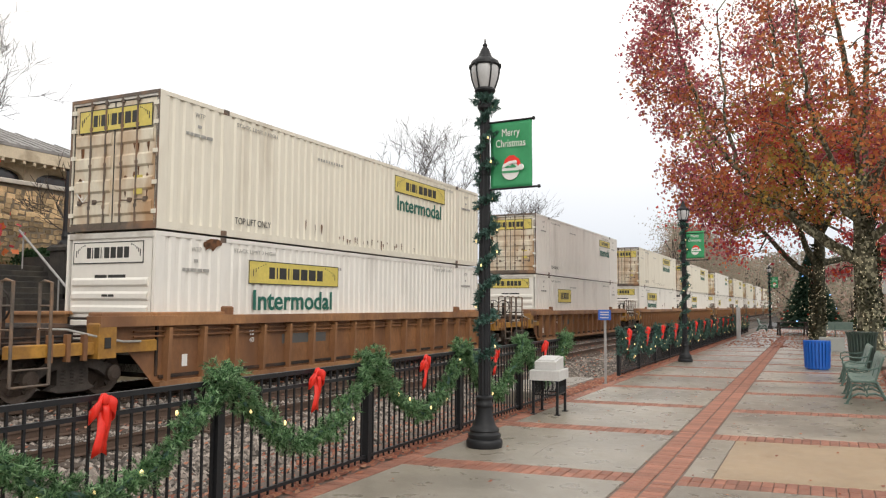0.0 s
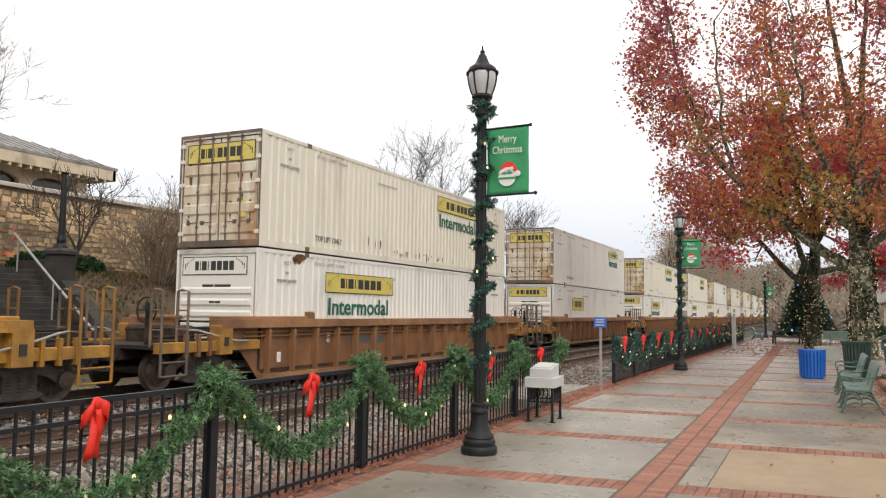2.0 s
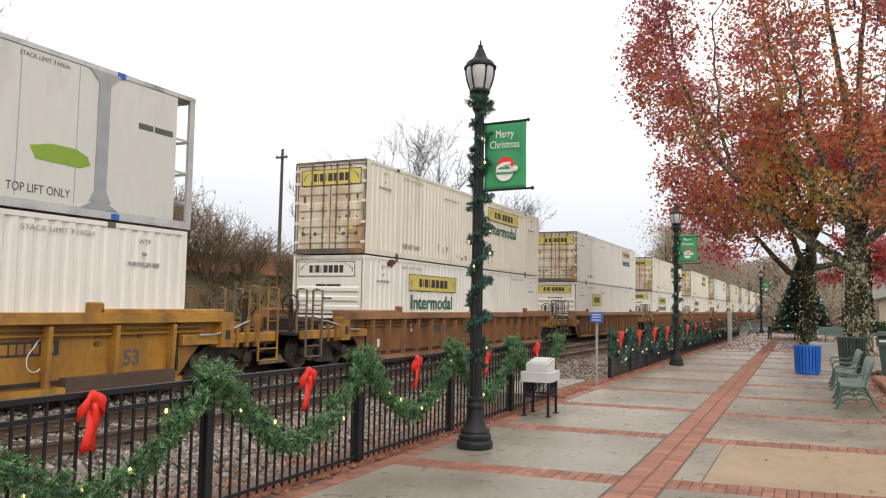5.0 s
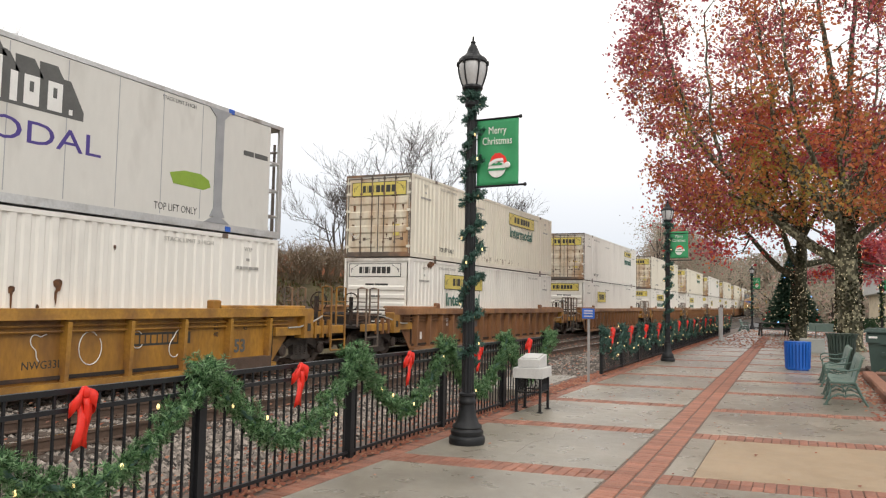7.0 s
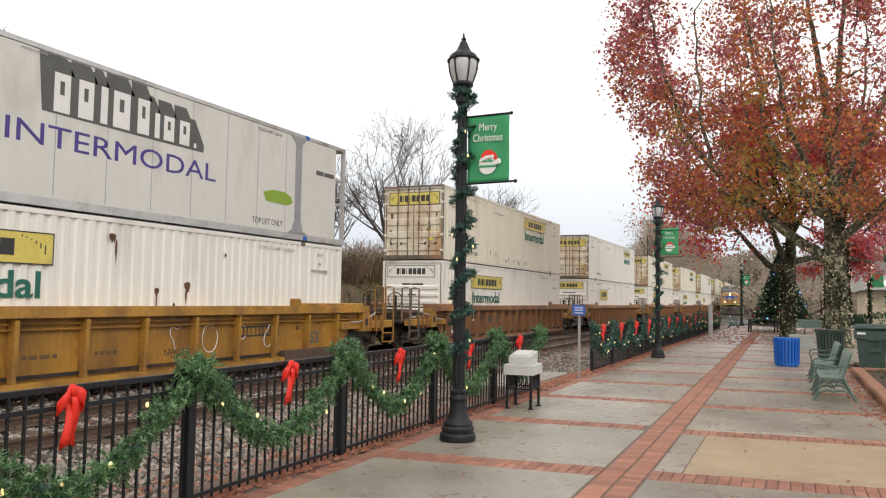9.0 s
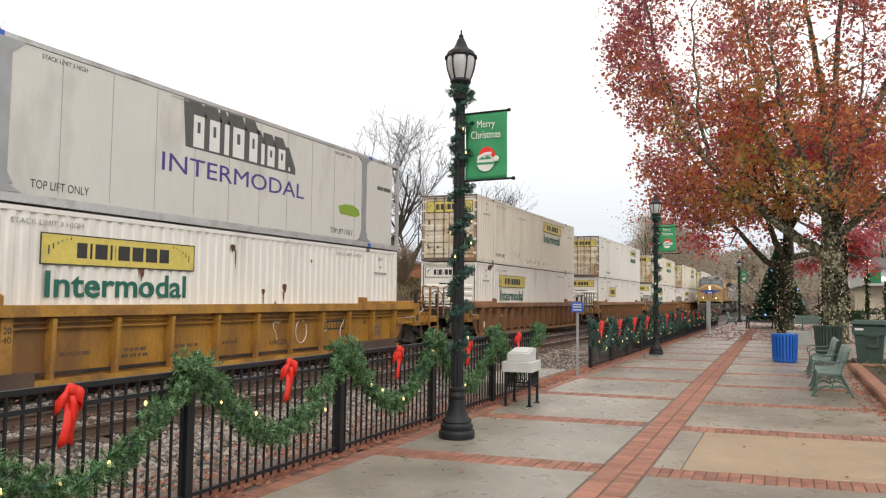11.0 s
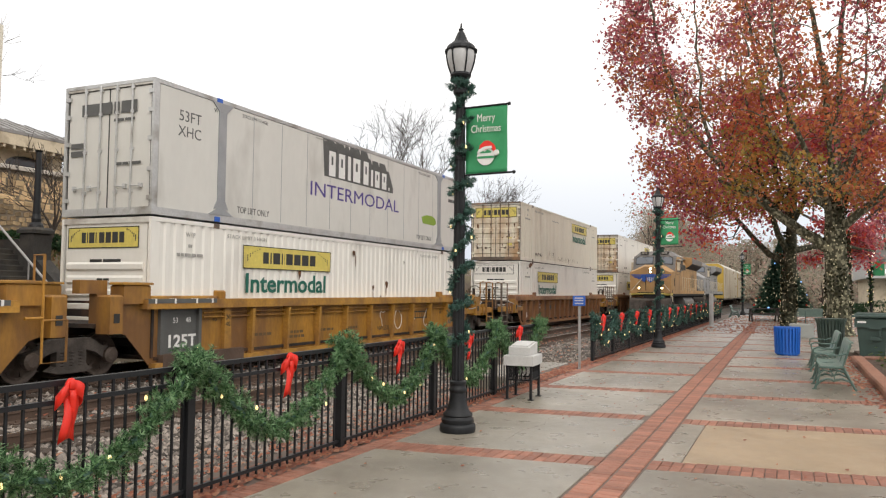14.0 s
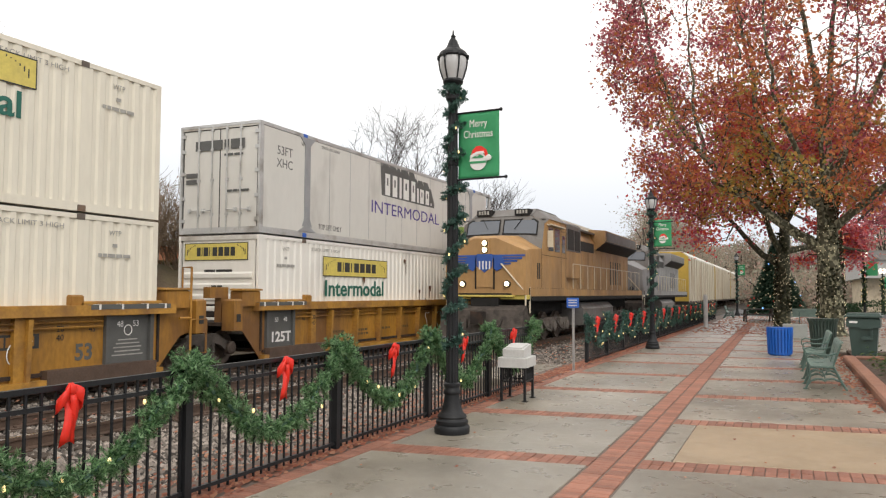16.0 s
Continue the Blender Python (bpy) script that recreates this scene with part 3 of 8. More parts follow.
        logo_plate(c, pose(-0.08, 0.026, CH - 0.42) @ SOUTH, 2.06, 0.46, end_ground or YELLOW)
    if logo:
        y, z, w, text_z, size = logo
        logo_plate(c, pose(CW + 0.001, y, z) @ EAST, w, w * 0.148 if size else w * 0.3, YELLOW)
        if size:
            lettering("word", "Intermodal", 0.66, GREEN_INK, pose(CW + 0.003, y - 0.06, text_z) @ EAST, c, 0.003, width=size, bold=0.012)
    g = Geo()
    mk = lambda y, z: pose(CW + 0.0005, y, z) @ EAST
    if not smooth:
        for y in (1.15, CL - 1.15):
            lettering("lift_words", "WTP", 0.15, FADED_INK, mk(y, CH - 0.32) @ pose(0, 0, 0.004), c, 0.002, width=0.3)
            bars(g, mk(y, CH - 0.56), 0.12, 0.07, [1])
            bars(g, mk(y, CH - 0.76), 0.8, 0.07, [0.5, 0.5, 1, 0.8, 1])
        for y in (3.1, CL - 3.1):
            lettering("stack_words", "STACK LIMIT 3 HIGH", 0.13, FADED_INK, mk(y, CH - 0.26) @ pose(0, 0, 0.004), c, 0.002, width=1.5)
    bars(g, mk(6.2, CH - 0.5 if not smooth else CH - 0.16), 1.2 if not smooth else 0.5, 0.07 if not smooth else 0.03, [0.3, 0.3, 0.3, 0.3, 0.3, 0.3, 0.3, 0.3, 0.3, 0.3], 0.2)
    tagged(part("stencil_marks", g, FADED_INK, c, "small black stencilled marks"), kind="stuff")
    if not smooth and near == "doors":
        lettering("top_lift_words", "TOP LIFT ONLY", 0.22, INK, pose(CW + 0.002, 3.0, 0.38) @ EAST, c, 0.002, width=1.3)
    if stains:
        g = Geo()
        rng = random.Random(len(stains))
        for y, z, w, h in stains:
            pts = [(-w / 2, -h * 0.1), (-w * 0.42, -h * rng.uniform(0.4, 0.7)), (-w * 0.2, -h * rng.uniform(0.5, 0.8)), (-w * 0.1, -h), (w * 0.12, -h * rng.uniform(0.6, 0.9)), (w * 0.3, -h * rng.uniform(0.4, 0.95)), (w * 0.47, -h * 0.4), (w / 2, -h * 0.08), (w * 0.2, h * rng.uniform(0.0, 0.12)), (-w * 0.25, h * rng.uniform(0.0, 0.1))]
            k = len(g.v)
            g.v += [(CW - 0.004 + 0.006, y + a, z + b) for a, b in pts]
            g.f.append(tuple(range(k, k + len(pts))))
        part("rust_patch", g, RUST, c, "dark rust streaks")
    return c


def carrier_box_marks(c):
    """The pale smooth container's own lettering and posts."""
    for y in (2.1, CL - 2.35):
        g = Geo()
        g.box(CW - 0.02, CW + 0.012, y - 0.13, y + 0.13, 0.16, CH - 0.09)
        for z0, z1, d in ((0.16, 0.3, 0.42), (0.3, 0.5, 0.24), (CH - 0.3, CH - 0.09, 0.36)):
            g.prism([(y - d, z0 if z0 < 1 else z1), (y + d, z0 if z0 < 1 else z1), (y + 0.13, z1 if z0 < 1 else z0), (y - 0.13, z1 if z0 < 1 else z0)], "x", CW - 0.02, CW + 0.014)
        part("side_post", g, GREY_POST, c, "flared grey lifting post")
    g = Geo()
    for i in range(1, 12):
        y = 2.1 + i * 1.15
        if y < CL - 2.6:
            g.box(CW - 0.013, CW - 0.009, y - 0.008, y + 0.008, 0.2, CH - 0.12)
    part("panel_seams", g, GREY_POST, c, "fine vertical panel seams")
    mk = lambda y, z: pose(CW - 0.011, y, z) @ EAST
    lettering("length_words", "53FT\nXHC", 0.34, GREY_INK, mk(1.06, 2.05), c, 0.002, width=0.72)
    lettering("word", "INTERMODAL", 0.57, PURPLE_INK, mk(8.3, 1.25), c, 0.003, width=5.3)
    for y in (3.3, CL - 3.6):
        lettering("top_lift_words", "TOP LIFT ONLY", 0.22, INK, mk(y, 0.35), c, 0.002, width=1.25)
        lettering("stack_words", "STACK LIMIT 3 HIGH", 0.12, INK, mk(y, CH - 0.22), c, 0.002, 0.9)
    lettering("lift_words", "WTP", 0.15, INK, mk(1.95, CH - 0.3), c, 0.002, 0.9)
    # the carrier's mark: block shapes with a drop shadow
    g, h, slots = Geo(), Geo(), Geo()
    x = 6.6
    for i, (w, top) in enumerate(((0.46, 0.36), (0.46, 0.36), (0.22, 0.36), (0.56, 0.36), (0.42, 0.36), (0.18, 0.26), (0.4, 0.26), (0.4, 0.26), (0.1, 0.05))):
        g.box(CW - 0.012, CW - 0.006, x + w * 0.06, x + w * 0.8, 1.74, 1.74 + 2 * top)
        if w > 0.3:
            slots.box(CW - 0.012, CW - 0.004, x + w * 0.32, x + w * 0.52, 1.74 + 0.9 * top, 1.74 + 1.6 * top)
        if top > 0.1:
            h.prism([(x - 0.16, 1.74 + 2 * top + 0.3), (x + w - 0.2, 1.74 + 2 * top + 0.3), (x + w, 1.74 + 2 * top), (x, 1.74 + 2 * top), (x, 1.74), (x - 0.12, 1.8)], "x", CW - 0.012, CW - 0.008)
        x += w + 0.06
    h.prism([(6.4, 1.7), (9.05, 1.68), (9.05, 2.52), (10.2, 2.3), (10.45, 1.7), (9.9, 1.66), (9.9, 1.69), (6.5, 1.68)][:2] + [(10.5, 1.68), (10.5, 1.85), (10.2, 2.36), (9.1, 2.36), (8.95, 2.58), (6.3, 2.76)], "x", CW - 0.012, CW - 0.0085)
    mark = part("logo_shadow", h, GREY_INK, c, "charcoal drop shadow of a logo")
    part("logo_block", g, WHITE_INK, mark, "white block shapes of a logo")
    part("logo_slot", slots, GREY_INK, mark)
    g = Geo()
    y = CL - 3.2
    g.prism([(y - 0.62, 1.1), (y - 0.2, 1.2), (y + 0.3, 1.2), (y + 0.55, 1.1), (y + 0.62, 0.95), (y + 0.4, 0.86), (y - 0.5, 0.88)], "x", CW - 0.012, CW - 0.007)
    part("leaf_logo", g, LIME, c, "lime green leaf logo")
    g = Geo()
    bars(g, mk(CL - 1.05, 1.95), 0.9, 0.12, [1.2, 1.6])
    tagged(part("serial_marks", g, GREY_INK, c, "dark serial marks"), kind="stuff")
    g = Geo()
    bars(g, pose(0, 0.006, CH - 0.55) @ SOUTH, 1.6, 0.26, [3, 0.5, 1.5], 0.2)
    bars(g, pose(0.45, 0.006, CH - 0.82) @ SOUTH, 0.6, 0.06, [1, 1])
    bars(g, pose(-0.9, 0.006, 1.55) @ SOUTH, 0.4, 0.12, [1])
    bars(g, pose(-0.9, 0.006, 1.38) @ SOUTH, 0.4, 0.12, [1])
    bars(g, pose(0.6, 0.006, 1.1) @ SOUTH, 0.7, 0.06, [1, 1, 2])
    part("door_marks", g, GREY_INK, c, "dark door lettering bars")


# ---- well cars ----
def truck(parent, y):
    """A two-axle freight truck: side frames with springs, bearings and wheelsets."""
    t = thing("truck", "", "")
    t.parent, t.matrix_basis = parent, pose(0, y, 0)
    for s in (-1, 1):
        g = Geo()
        x = s * 1.0
        prof = [(-1.05, 0.38), (-0.98, 0.55), (-0.7, 0.62), (-0.42, 0.78), (0.42, 0.78), (0.7, 0.62), (0.98, 0.55), (1.05, 0.38), (0.75, 0.36), (0.55, 0.5), (0.33, 0.56), (0.33, 0.28), (0.5, 0.2), (0.3, 0.14), (-0.3, 0.14), (-0.5, 0.2), (-0.33, 0.28), (-0.33, 0.56), (-0.55, 0.5), (-0.75, 0.36)]
        g.prism(prof, "x", x - 0.08, x + 0.08)
        part("side_frame", g, TRUCK_DUST, t)
        g = Geo()
        for yy in (-0.2, 0.0, 0.2):
            for i in range(5):
                z = 0.27 + i * 0.06
                g.lathe([(0.06, 0), (0.085, 0.012), (0.085, 0.026), (0.06, 0.038)], 10, (x + s * 0.02, yy, z))
        part("spring_pack", g, TRUCK_DUST, t)
        for yy in (-0.88, 0.88):
            g = Geo()
            g.lathe([(0.13, -0.06), (0.16, -0.04), (0.16, 0.08), (0.1, 0.11)], 14, (0, 0, 0), pose(x + s * 0.06, yy, 0.42, 0, 90 * s, 0))
            part("bearing_cap", g, WHEEL, t)
    g = Geo()
    g.box(-1.05, 1.05, -0.25, 0.25, 0.48, 0.66)
    part("bolster", g, TRUCK, t)
    wheels = []
    for yy in (-0.88, 0.88):
        g = Geo()
        for s in (-1, 1):
            m = pose(s * 0.755, 0, 0, 0, 90 * s, 0)
            g.lathe([(0.1, 0.07), (0.14, 0.06), (0.3, -0.01), (0.36, 0.03), (0.42, 0.05), (0.42, -0.045), (0.445, -0.05), (0.445, -0.075), (0.35, -0.07), (0.1, -0.05)], 24, (0, 0, 0), m)
            for i in range(6):
                a = i * math.pi / 3
                g.box(-0.03, 0.03, 0.16, 0.3, -0.002, 0.04, m @ pose(0, 0, 0, 0, 0, math.degrees(a)))
        g.tube([(-0.76, 0, 0), (0.76, 0, 0)], 0.085, 10)
        w = part("wheelset", g, WHEEL, t)
        w.matrix_basis = pose(0, yy, 0.42)
        wheels.append(w)
    return t, wheels


def data_panel(c, y, f):
    """The black painted field beside the truck, with its white signs, and the painted stretch of chord above it."""
    g = Geo()
    g.box(1.355, 1.361, y - 0.55, y + 0.55, 0.34, 1.29)
    panel = part("data_panel", g, GREY_INK, c, "black painted data panel")
    for yy in (y - 0.57, y + 0.57):
        g = Geo()
        g.box(1.35, 1.44, yy - 0.045, yy + 0.045, 0.2, 1.31)
        part("panel_post", g, GREY_INK, panel)
    g = Geo()
    g.box(1.3, 1.572, y - 1.1, y + 0.95, 1.425, 1.518)
    strip = part("chord_paint", g, GREY_INK, c, "black painted stretch of the top chord")
    for yy in (y - 0.9, y - 0.35, y + 0.3, y + 0.8):
        g = Geo()
        g.box(1.31, 1.576, yy - 0.025, yy + 0.025, 1.42, 1.522)
        part("white_tick", g, WHITE_INK, strip)
    if f > 0:
        lettering("size_words", "48     53", 0.17, WHITE_INK, pose(1.362, y, 1.12) @ EAST, c, 0.002)
        ring = Geo()
        pts = [(1.364, y + 0.1 * math.cos(k * math.pi / 8), 1.0 + 0.1 * math.sin(k * math.pi / 8)) for k in range(17)]
        ring.tube(pts, 0.012, 4)
        part("round_sign", ring, WHITE_INK, panel)
        for k, w in enumerate((0.5, 0.6, 0.72, 0.66, 0.8)):
            g = Geo()
            g.box(1.361, 1.364, y - w / 2, y + w / 2, 0.8 - k * 0.075, 0.825 - k * 0.075)
            part("line_mark", g, FADED_INK, panel)


def shared_end(c, paint, chord, e, y0, ladder):
    """The end of a car that rests with its neighbour on one truck: raised boxes, posts and a dark casting between."""
    b = 0.0 if e < 0 else CL
    g = Geo()
    g.box(-1.2, 1.2, min(b + e * 0.05, b + e * 1.3), max(b + e * 0.05, b + e * 1.3), 0.96, 1.04)
    g.box(-0.4, 0.4, min(b, b + e * 1.7), max(b, b + e * 1.7), 0.78, 1.0)
    deck = part("end_deck", g, TRUCK, c, "dark steel end casting")
    for s in (-1, 1):
        xa, xb = min(s * 1.1, s * 1.46), max(s * 1.1, s * 1.46)
        g = Geo()
        ya, yb = b + e * 0.12, b + e * 0.82
        g.bev(xa, xb, min(ya, yb), max(ya, yb), 1.42, 1.8, 0.03)
        part("raised_box", g, paint, deck)
        g = Geo()
        g.bev(xa + 0.02, xb + 0.03, min(ya, yb) - 0.05, max(ya, yb) + 0.05, 1.8, 1.85, 0.015)
        part("box_lid", g, chord, deck)
        g = Geo()
        ya, yb = b + e * 0.92, b + e * 1.24
        g.bev(xa + 0.1, xb + 0.1, min(ya, yb), max(ya, yb), 0.85, 1.6, 0.04)
        post = part("end_block", g, paint, deck)
        g = Geo()
        x = s * 1.562
        g.bev(min(x, x + s * 0.012), max(x, x + s * 0.012), min(ya, yb) + 0.09, max(ya, yb) - 0.09, 1.06, 1.24, 0.004)
        part("slot", g, GASKET, post)
        if ladder:
            g = Geo()
            x = s * 1.56
            g.tube([(x, b + e * 0.75, 2.3), (x, b + e * 0.75, 0.42), (x, b + e * 1.25, 0.42), (x, b + e * 1.25, 1.16)], 0.026, 6)
            g.tube([(x, b + e * 0.75, 1.16), (x, b + e * 1.25, 1.16)], 0.02, 6)
            g.tube([(x, b + e * 0.4, 1.2), (x, b + e * 0.75, 1.2)], 0.03, 6)
            g.tube([(x, b + e * 0.75, 2.3), (x - s * 0.25, b + e * 0.75, 2.3), (x - s * 0.25, b + e * 0.75, 1.85)], 0.022, 6)
            part("ladder", g, paint, deck)
        else:
            g = Geo()
            x = s * 0.9
            g.box(min(x, x + s * 0.2), max(x, x + s * 0.2), min(b + e * 0.9, b + e * 1.55), max(b + e * 0.9, b + e * 1.55), 1.62, 1.88)
            g.box(min(x, x + s * 0.2), max(x, x + s * 0.2), min(b + e * 0.9, b + e * 1.15), max(b + e * 0.9, b + e * 1.15), 1.0, 1.62)
            part("saddle", g, paint, deck)


def open_end(c, paint, e, y0, post_mat):
    """The coupled end: a low deck with ladders, hand brake, hoses and coupler."""
    b = 0.0 if e < 0 else CL
    ya, yb = (y0, -0.05) if e < 0 else (CL + 0.05, y0)
    g = Geo()
    g.box(-1.3, 1.3, ya, yb, 0.9, 0.98)
    g.box(-0.35, 0.35, ya - (0.3 if e < 0 else 0), yb + (0.3 if e > 0 else 0), 0.66, 0.94)
    deck = part("end_deck", g, TRUCK, c)
    for s in (-1, 1):
        g = Geo()
        g.bev(min(s * 1.3, s * 1.46), max(s * 1.3, s * 1.46), ya, yb, 0.82, 1.04, 0.02)
        part("deck_beam", g, WELL_YELLOW_LIT, deck)
        for d in (1.75, 2.1, 2.45):
            g = Geo()
            g.bev(min(s * 1.4, s * 1.5), max(s * 1.4, s * 1.5), b + e * d - 0.04, b + e * d + 0.04, 0.72, 1.2, 0.01)
            part("stake", g, paint, deck)
        g = Geo()
        g.bev(min(s * 1.25, s * 1.56), max(s * 1.25, s * 1.56), b + e * 1.33 - 0.2, b + e * 1.33 + 0.2, 0.74, 1.4, 0.04)
        block = part("end_block", g, WELL_YELLOW_LIT, deck)
        g = Geo()
        g.bev(min(s * 1.56, s * 1.572), max(s * 1.56, s * 1.572), b + e * 1.33 - 0.07, b + e * 1.33 + 0.07, 0.92, 1.12, 0.004)
        part("slot", g, GASKET, block)
        for d, top in ((0.0, 2.1), (0.72, 2.1)):
            g = Geo()
            y = y0 - e * d
            g.tube([(s * 1.5, y, 0.36), (s * 1.5, y, top), (s * 1.32, y, top + 0.03), (s * 1.2, y, top), (s * 1.2, y, 0.95)], 0.03, 7)
            for z in (1.3, 1.7):
                g.tube([(s * 1.2, y, z), (s * 1.5, y, z)], 0.018, 5)
            part("ladder_post", g, post_mat, deck)
        g = Geo()
        g.tube([(s * 1.5, y0, 0.36), (s * 1.5, y0 - e * 0.72, 0.36)], 0.024, 6)
        g.tube([(s * 1.5, y0, 0.64), (s * 1.5, y0 - e * 0.72, 0.64)], 0.02, 6)
        part("stirrup", g, post_mat, deck)
        g = Geo()
        g.tube([(s * 1.5, b + e * 0.5, 1.02), (s * 1.53, b + e * 0.95, 1.03), (s * 1.5, b + e * 1.6, 1.16), (s * 1.42, b + e * 2.1, 1.28), (s * 1.2, b + e * 2.5, 1.3)], 0.022, 7)
        part("hose", g, FADED_INK, deck, "pale rubber air hose")
    g = Geo()
    g.tube([(0.75, y0 - e * 0.35, 0.95), (0.75, y0 - e * 0.35, 1.85)], 0.06, 6)
    hub = Vector((0.78, y0 - e * 0.28, 1.7))
    ring = [hub + Vector((0.27 * math.cos(q * math.pi / 8), 0, 0.27 * math.sin(q * math.pi / 8))) for q in range(17)]
    g.tube(ring, 0.02, 5)
    for q in range(0, 16, 4):
        g.tube([hub, ring[q]], 0.014, 4)
    part("hand_brake", g, TRUCK, deck, "dark hand brake wheel on its stand")
    g = Geo()
    g.bev(-0.9, 0.6, b + e * 1.6 - 0.3, b + e * 1.6 + 0.3, 0.98, 1.36, 0.06)
    part("brake_box", g, TRUCK, deck)
    for z, x in ((1.06, 1.1), (1.14, 0.95), (1.3, 0.4)):
        g = Geo()
        g.tube([(x, y0 - e * 0.1, z), (x, b + e * 0.3, z)], 0.028, 6)
        part("pipe", g, TRUCK, deck)
    g = Geo()
    yy = y0 + e * 0.05
    g.box(-0.13, 0.13, min(yy, yy + e * 0.6), max(yy, yy + e * 0.6), 0.66, 0.92)
    g.box(-0.2, 0.2, yy + e * 0.45 - 0.12, yy + e * 0.45 + 0.12, 0.6, 0.98)
    g.tube([(0.35, yy, 0.8), (0.35, yy + e * 0.25, 0.45), (0.3, yy + e * 0.55, 0.5)], 0.035, 6)
    part("coupler", g, TRUCK, deck)


def well_car(label, paint, chord, marks=0, near=3.2, far=3.2, near_truck=True, far_truck=True):
    c = thing("well_car", label, "rail car", "well cars of the stack train")
    wheels = []
    for s in (1, -1):
        g = Geo()
        x = s * 1.355
        a, b = min(x, x - s * 0.02), max(x, x - s * 0.02)
        # side plate with upswept ends over the trucks
        na, fa = (1.45 if near > 2 else 1.2), (1.45 if far > 2 else 1.2)
        g.prism([(-na, 1.42), (-na, 0.9), (-1.0, 0.9), (-0.65, 0.8), (-0.35, 0.5), (0.0, 0.13), (CL, 0.13), (CL + 0.35, 0.5), (CL + 0.65, 0.8), (CL + 1.0, 0.9), (CL + fa, 0.9), (CL + fa, 1.42)], "x", a, b)
        side = part("side_sill", g, paint, c)
        g = Geo()
        a, b = min(x - s * 0.16, x + s * 0.21), max(x - s * 0.16, x + s * 0.21)
        g.box(a, b, -na - 0.05 if near > 2 else -0.3, CL + (fa + 0.05 if far > 2 else 0.3), 1.31, 1.51)
        g.box(min(x, x + s * 0.17), max(x, x + s * 0.17), 0.0, CL, 0.1, 0.2)
        part("top_chord", g, chord, side)
        n, rib = (11 if marks else 16), None
        for i in range(n + 1):
            if (marks and i < 2) or (marks == 2 and i > n - 2):
                continue
            y = 0.25 + (CL - 0.5) * i / n
            if rib is None:
                g = Geo()
                g.prism([(x, 1.31), (x + s * 0.19, 1.27), (x + s * 0.15, 0.2), (x, 0.2)], "y", -0.045, 0.045)
                rib = part("rib", g, chord, side)
                rib.matrix_basis = pose(0, y, 0)
            else:
                again(rib, "rib", pose(0, y, 0), side)
        g = Geo()
        for z in (1.1, 1.2):
            g = Geo()
            g.tube([(x + s * 0.06, 1.5 if marks else -0.6, z), (x + s * 0.06, CL - 1.5 if marks > 1 else CL + 0.6, z)], 0.022, 6)
            part("pipe", g, paint, side)
        g = Geo()
        a, b = min(x - s * 0.3, x + s * 0.06), max(x - s * 0.3, x + s * 0.06)
        for y0, y1 in ([(-na + 0.1, -0.15)] if near > 2 else []) + [(-0.05, 2.0), (CL - 2.0, CL + 0.05)] + ([(CL + 0.15, CL + fa - 0.1)] if far > 2 else []):
            g = Geo()
            g.bev(a, b, y0, y1, 1.51, 1.58, 0.02)
            part("guide_plate", g, chord, side)
        if marks:
            for y in (2.3, CL - 3.3)[:marks]:
                g = Geo()
                g.bev(min(x, x + s * 0.1), max(x, x + s * 0.1), y - 0.11, y + 0.11, 0.2, 1.31, 0.02)
                part("post", g, chord, side)
        for y in (2.1, CL - 2.1):
            g = Geo()
            g.bev(b - 0.22 if s > 0 else a, b if s > 0 else a + 0.22, y - 0.14, y + 0.14, 1.51, 1.7, 0.03)
            part("guide_post", g, paint, side)
    g = Geo()
    g.box(-1.4, 1.4, 0.1, CL - 0.1, 0.25, 0.32)
    g.box(-1.4, 1.4, 0.0, 0.05, 0.3, 1.45)
    g.box(-1.4, 1.4, CL - 0.05, CL, 0.3, 1.45)
    part("well_floor", g, TRUCK, c)
    for e, y0 in ((-1, -near), (1, CL + far)):
        short = (near if e < 0 else far) < 2
        if short:
            shared_end(c, paint, chord, e, y0, e > 0)
        else:
            open_end(c, paint, e, y0, paint if marks else DARK_FRAME)
        if (near_truck if e < 0 else far_truck):
            t, w = truck(c, -1.66 if e < 0 else CL + 1.66)
            wheels += w
    mk = lambda y, z: pose(1.359, y, z) @ EAST
    if marks:
        for y, f in ((0.82, -1), (CL - 0.82, 1))[:marks]:
            data_panel(c, y, f)
        for y in (1.5, CL - 1.5):
            g = Geo()
            g.box(1.355, 1.532, y - 1.3, y + 1.3, 0.095, 0.36)
            part("primer_strip", g, RAIL_RUST, c, "rust-red primer strip")
        lettering("load_words", "125T", 0.36, WHITE_INK, mk(0.9, 0.6) @ pose(0, 0, 0.004), c, 0.002, width=0.85, bold=0.01)
        lettering("size_words", "53     48", 0.16, WHITE_INK, mk(0.9, 1.05) @ pose(0, 0, 0.004), c, 0.002)
        lettering("size_words", "45", 0.16, INK, mk(1.95, 1.05), c, 0.002)
        lettering("size_words", "20\n40", 0.16, INK, mk(2.3, 1.0) @ pose(0, 0, 0.1), c, 0.002)
        shift = 0.0 if marks == 2 else 0.68
        lettering("size_words", "53", 0.42, GREY_INK, mk(CL - 1.88 + shift, 0.62), c, 0.002, bold=0.012)
        lettering("size_words", "45", 0.16, INK, mk(CL - 1.7 + shift, 1.05), c, 0.002)
        lettering("size_words", "20\n40", 0.16, INK, mk(CL - 2.42 if marks == 2 else CL - 2.05, 1.0) @ pose(0, 0, 0.01), c, 0.002)
        rng = random.Random(19)
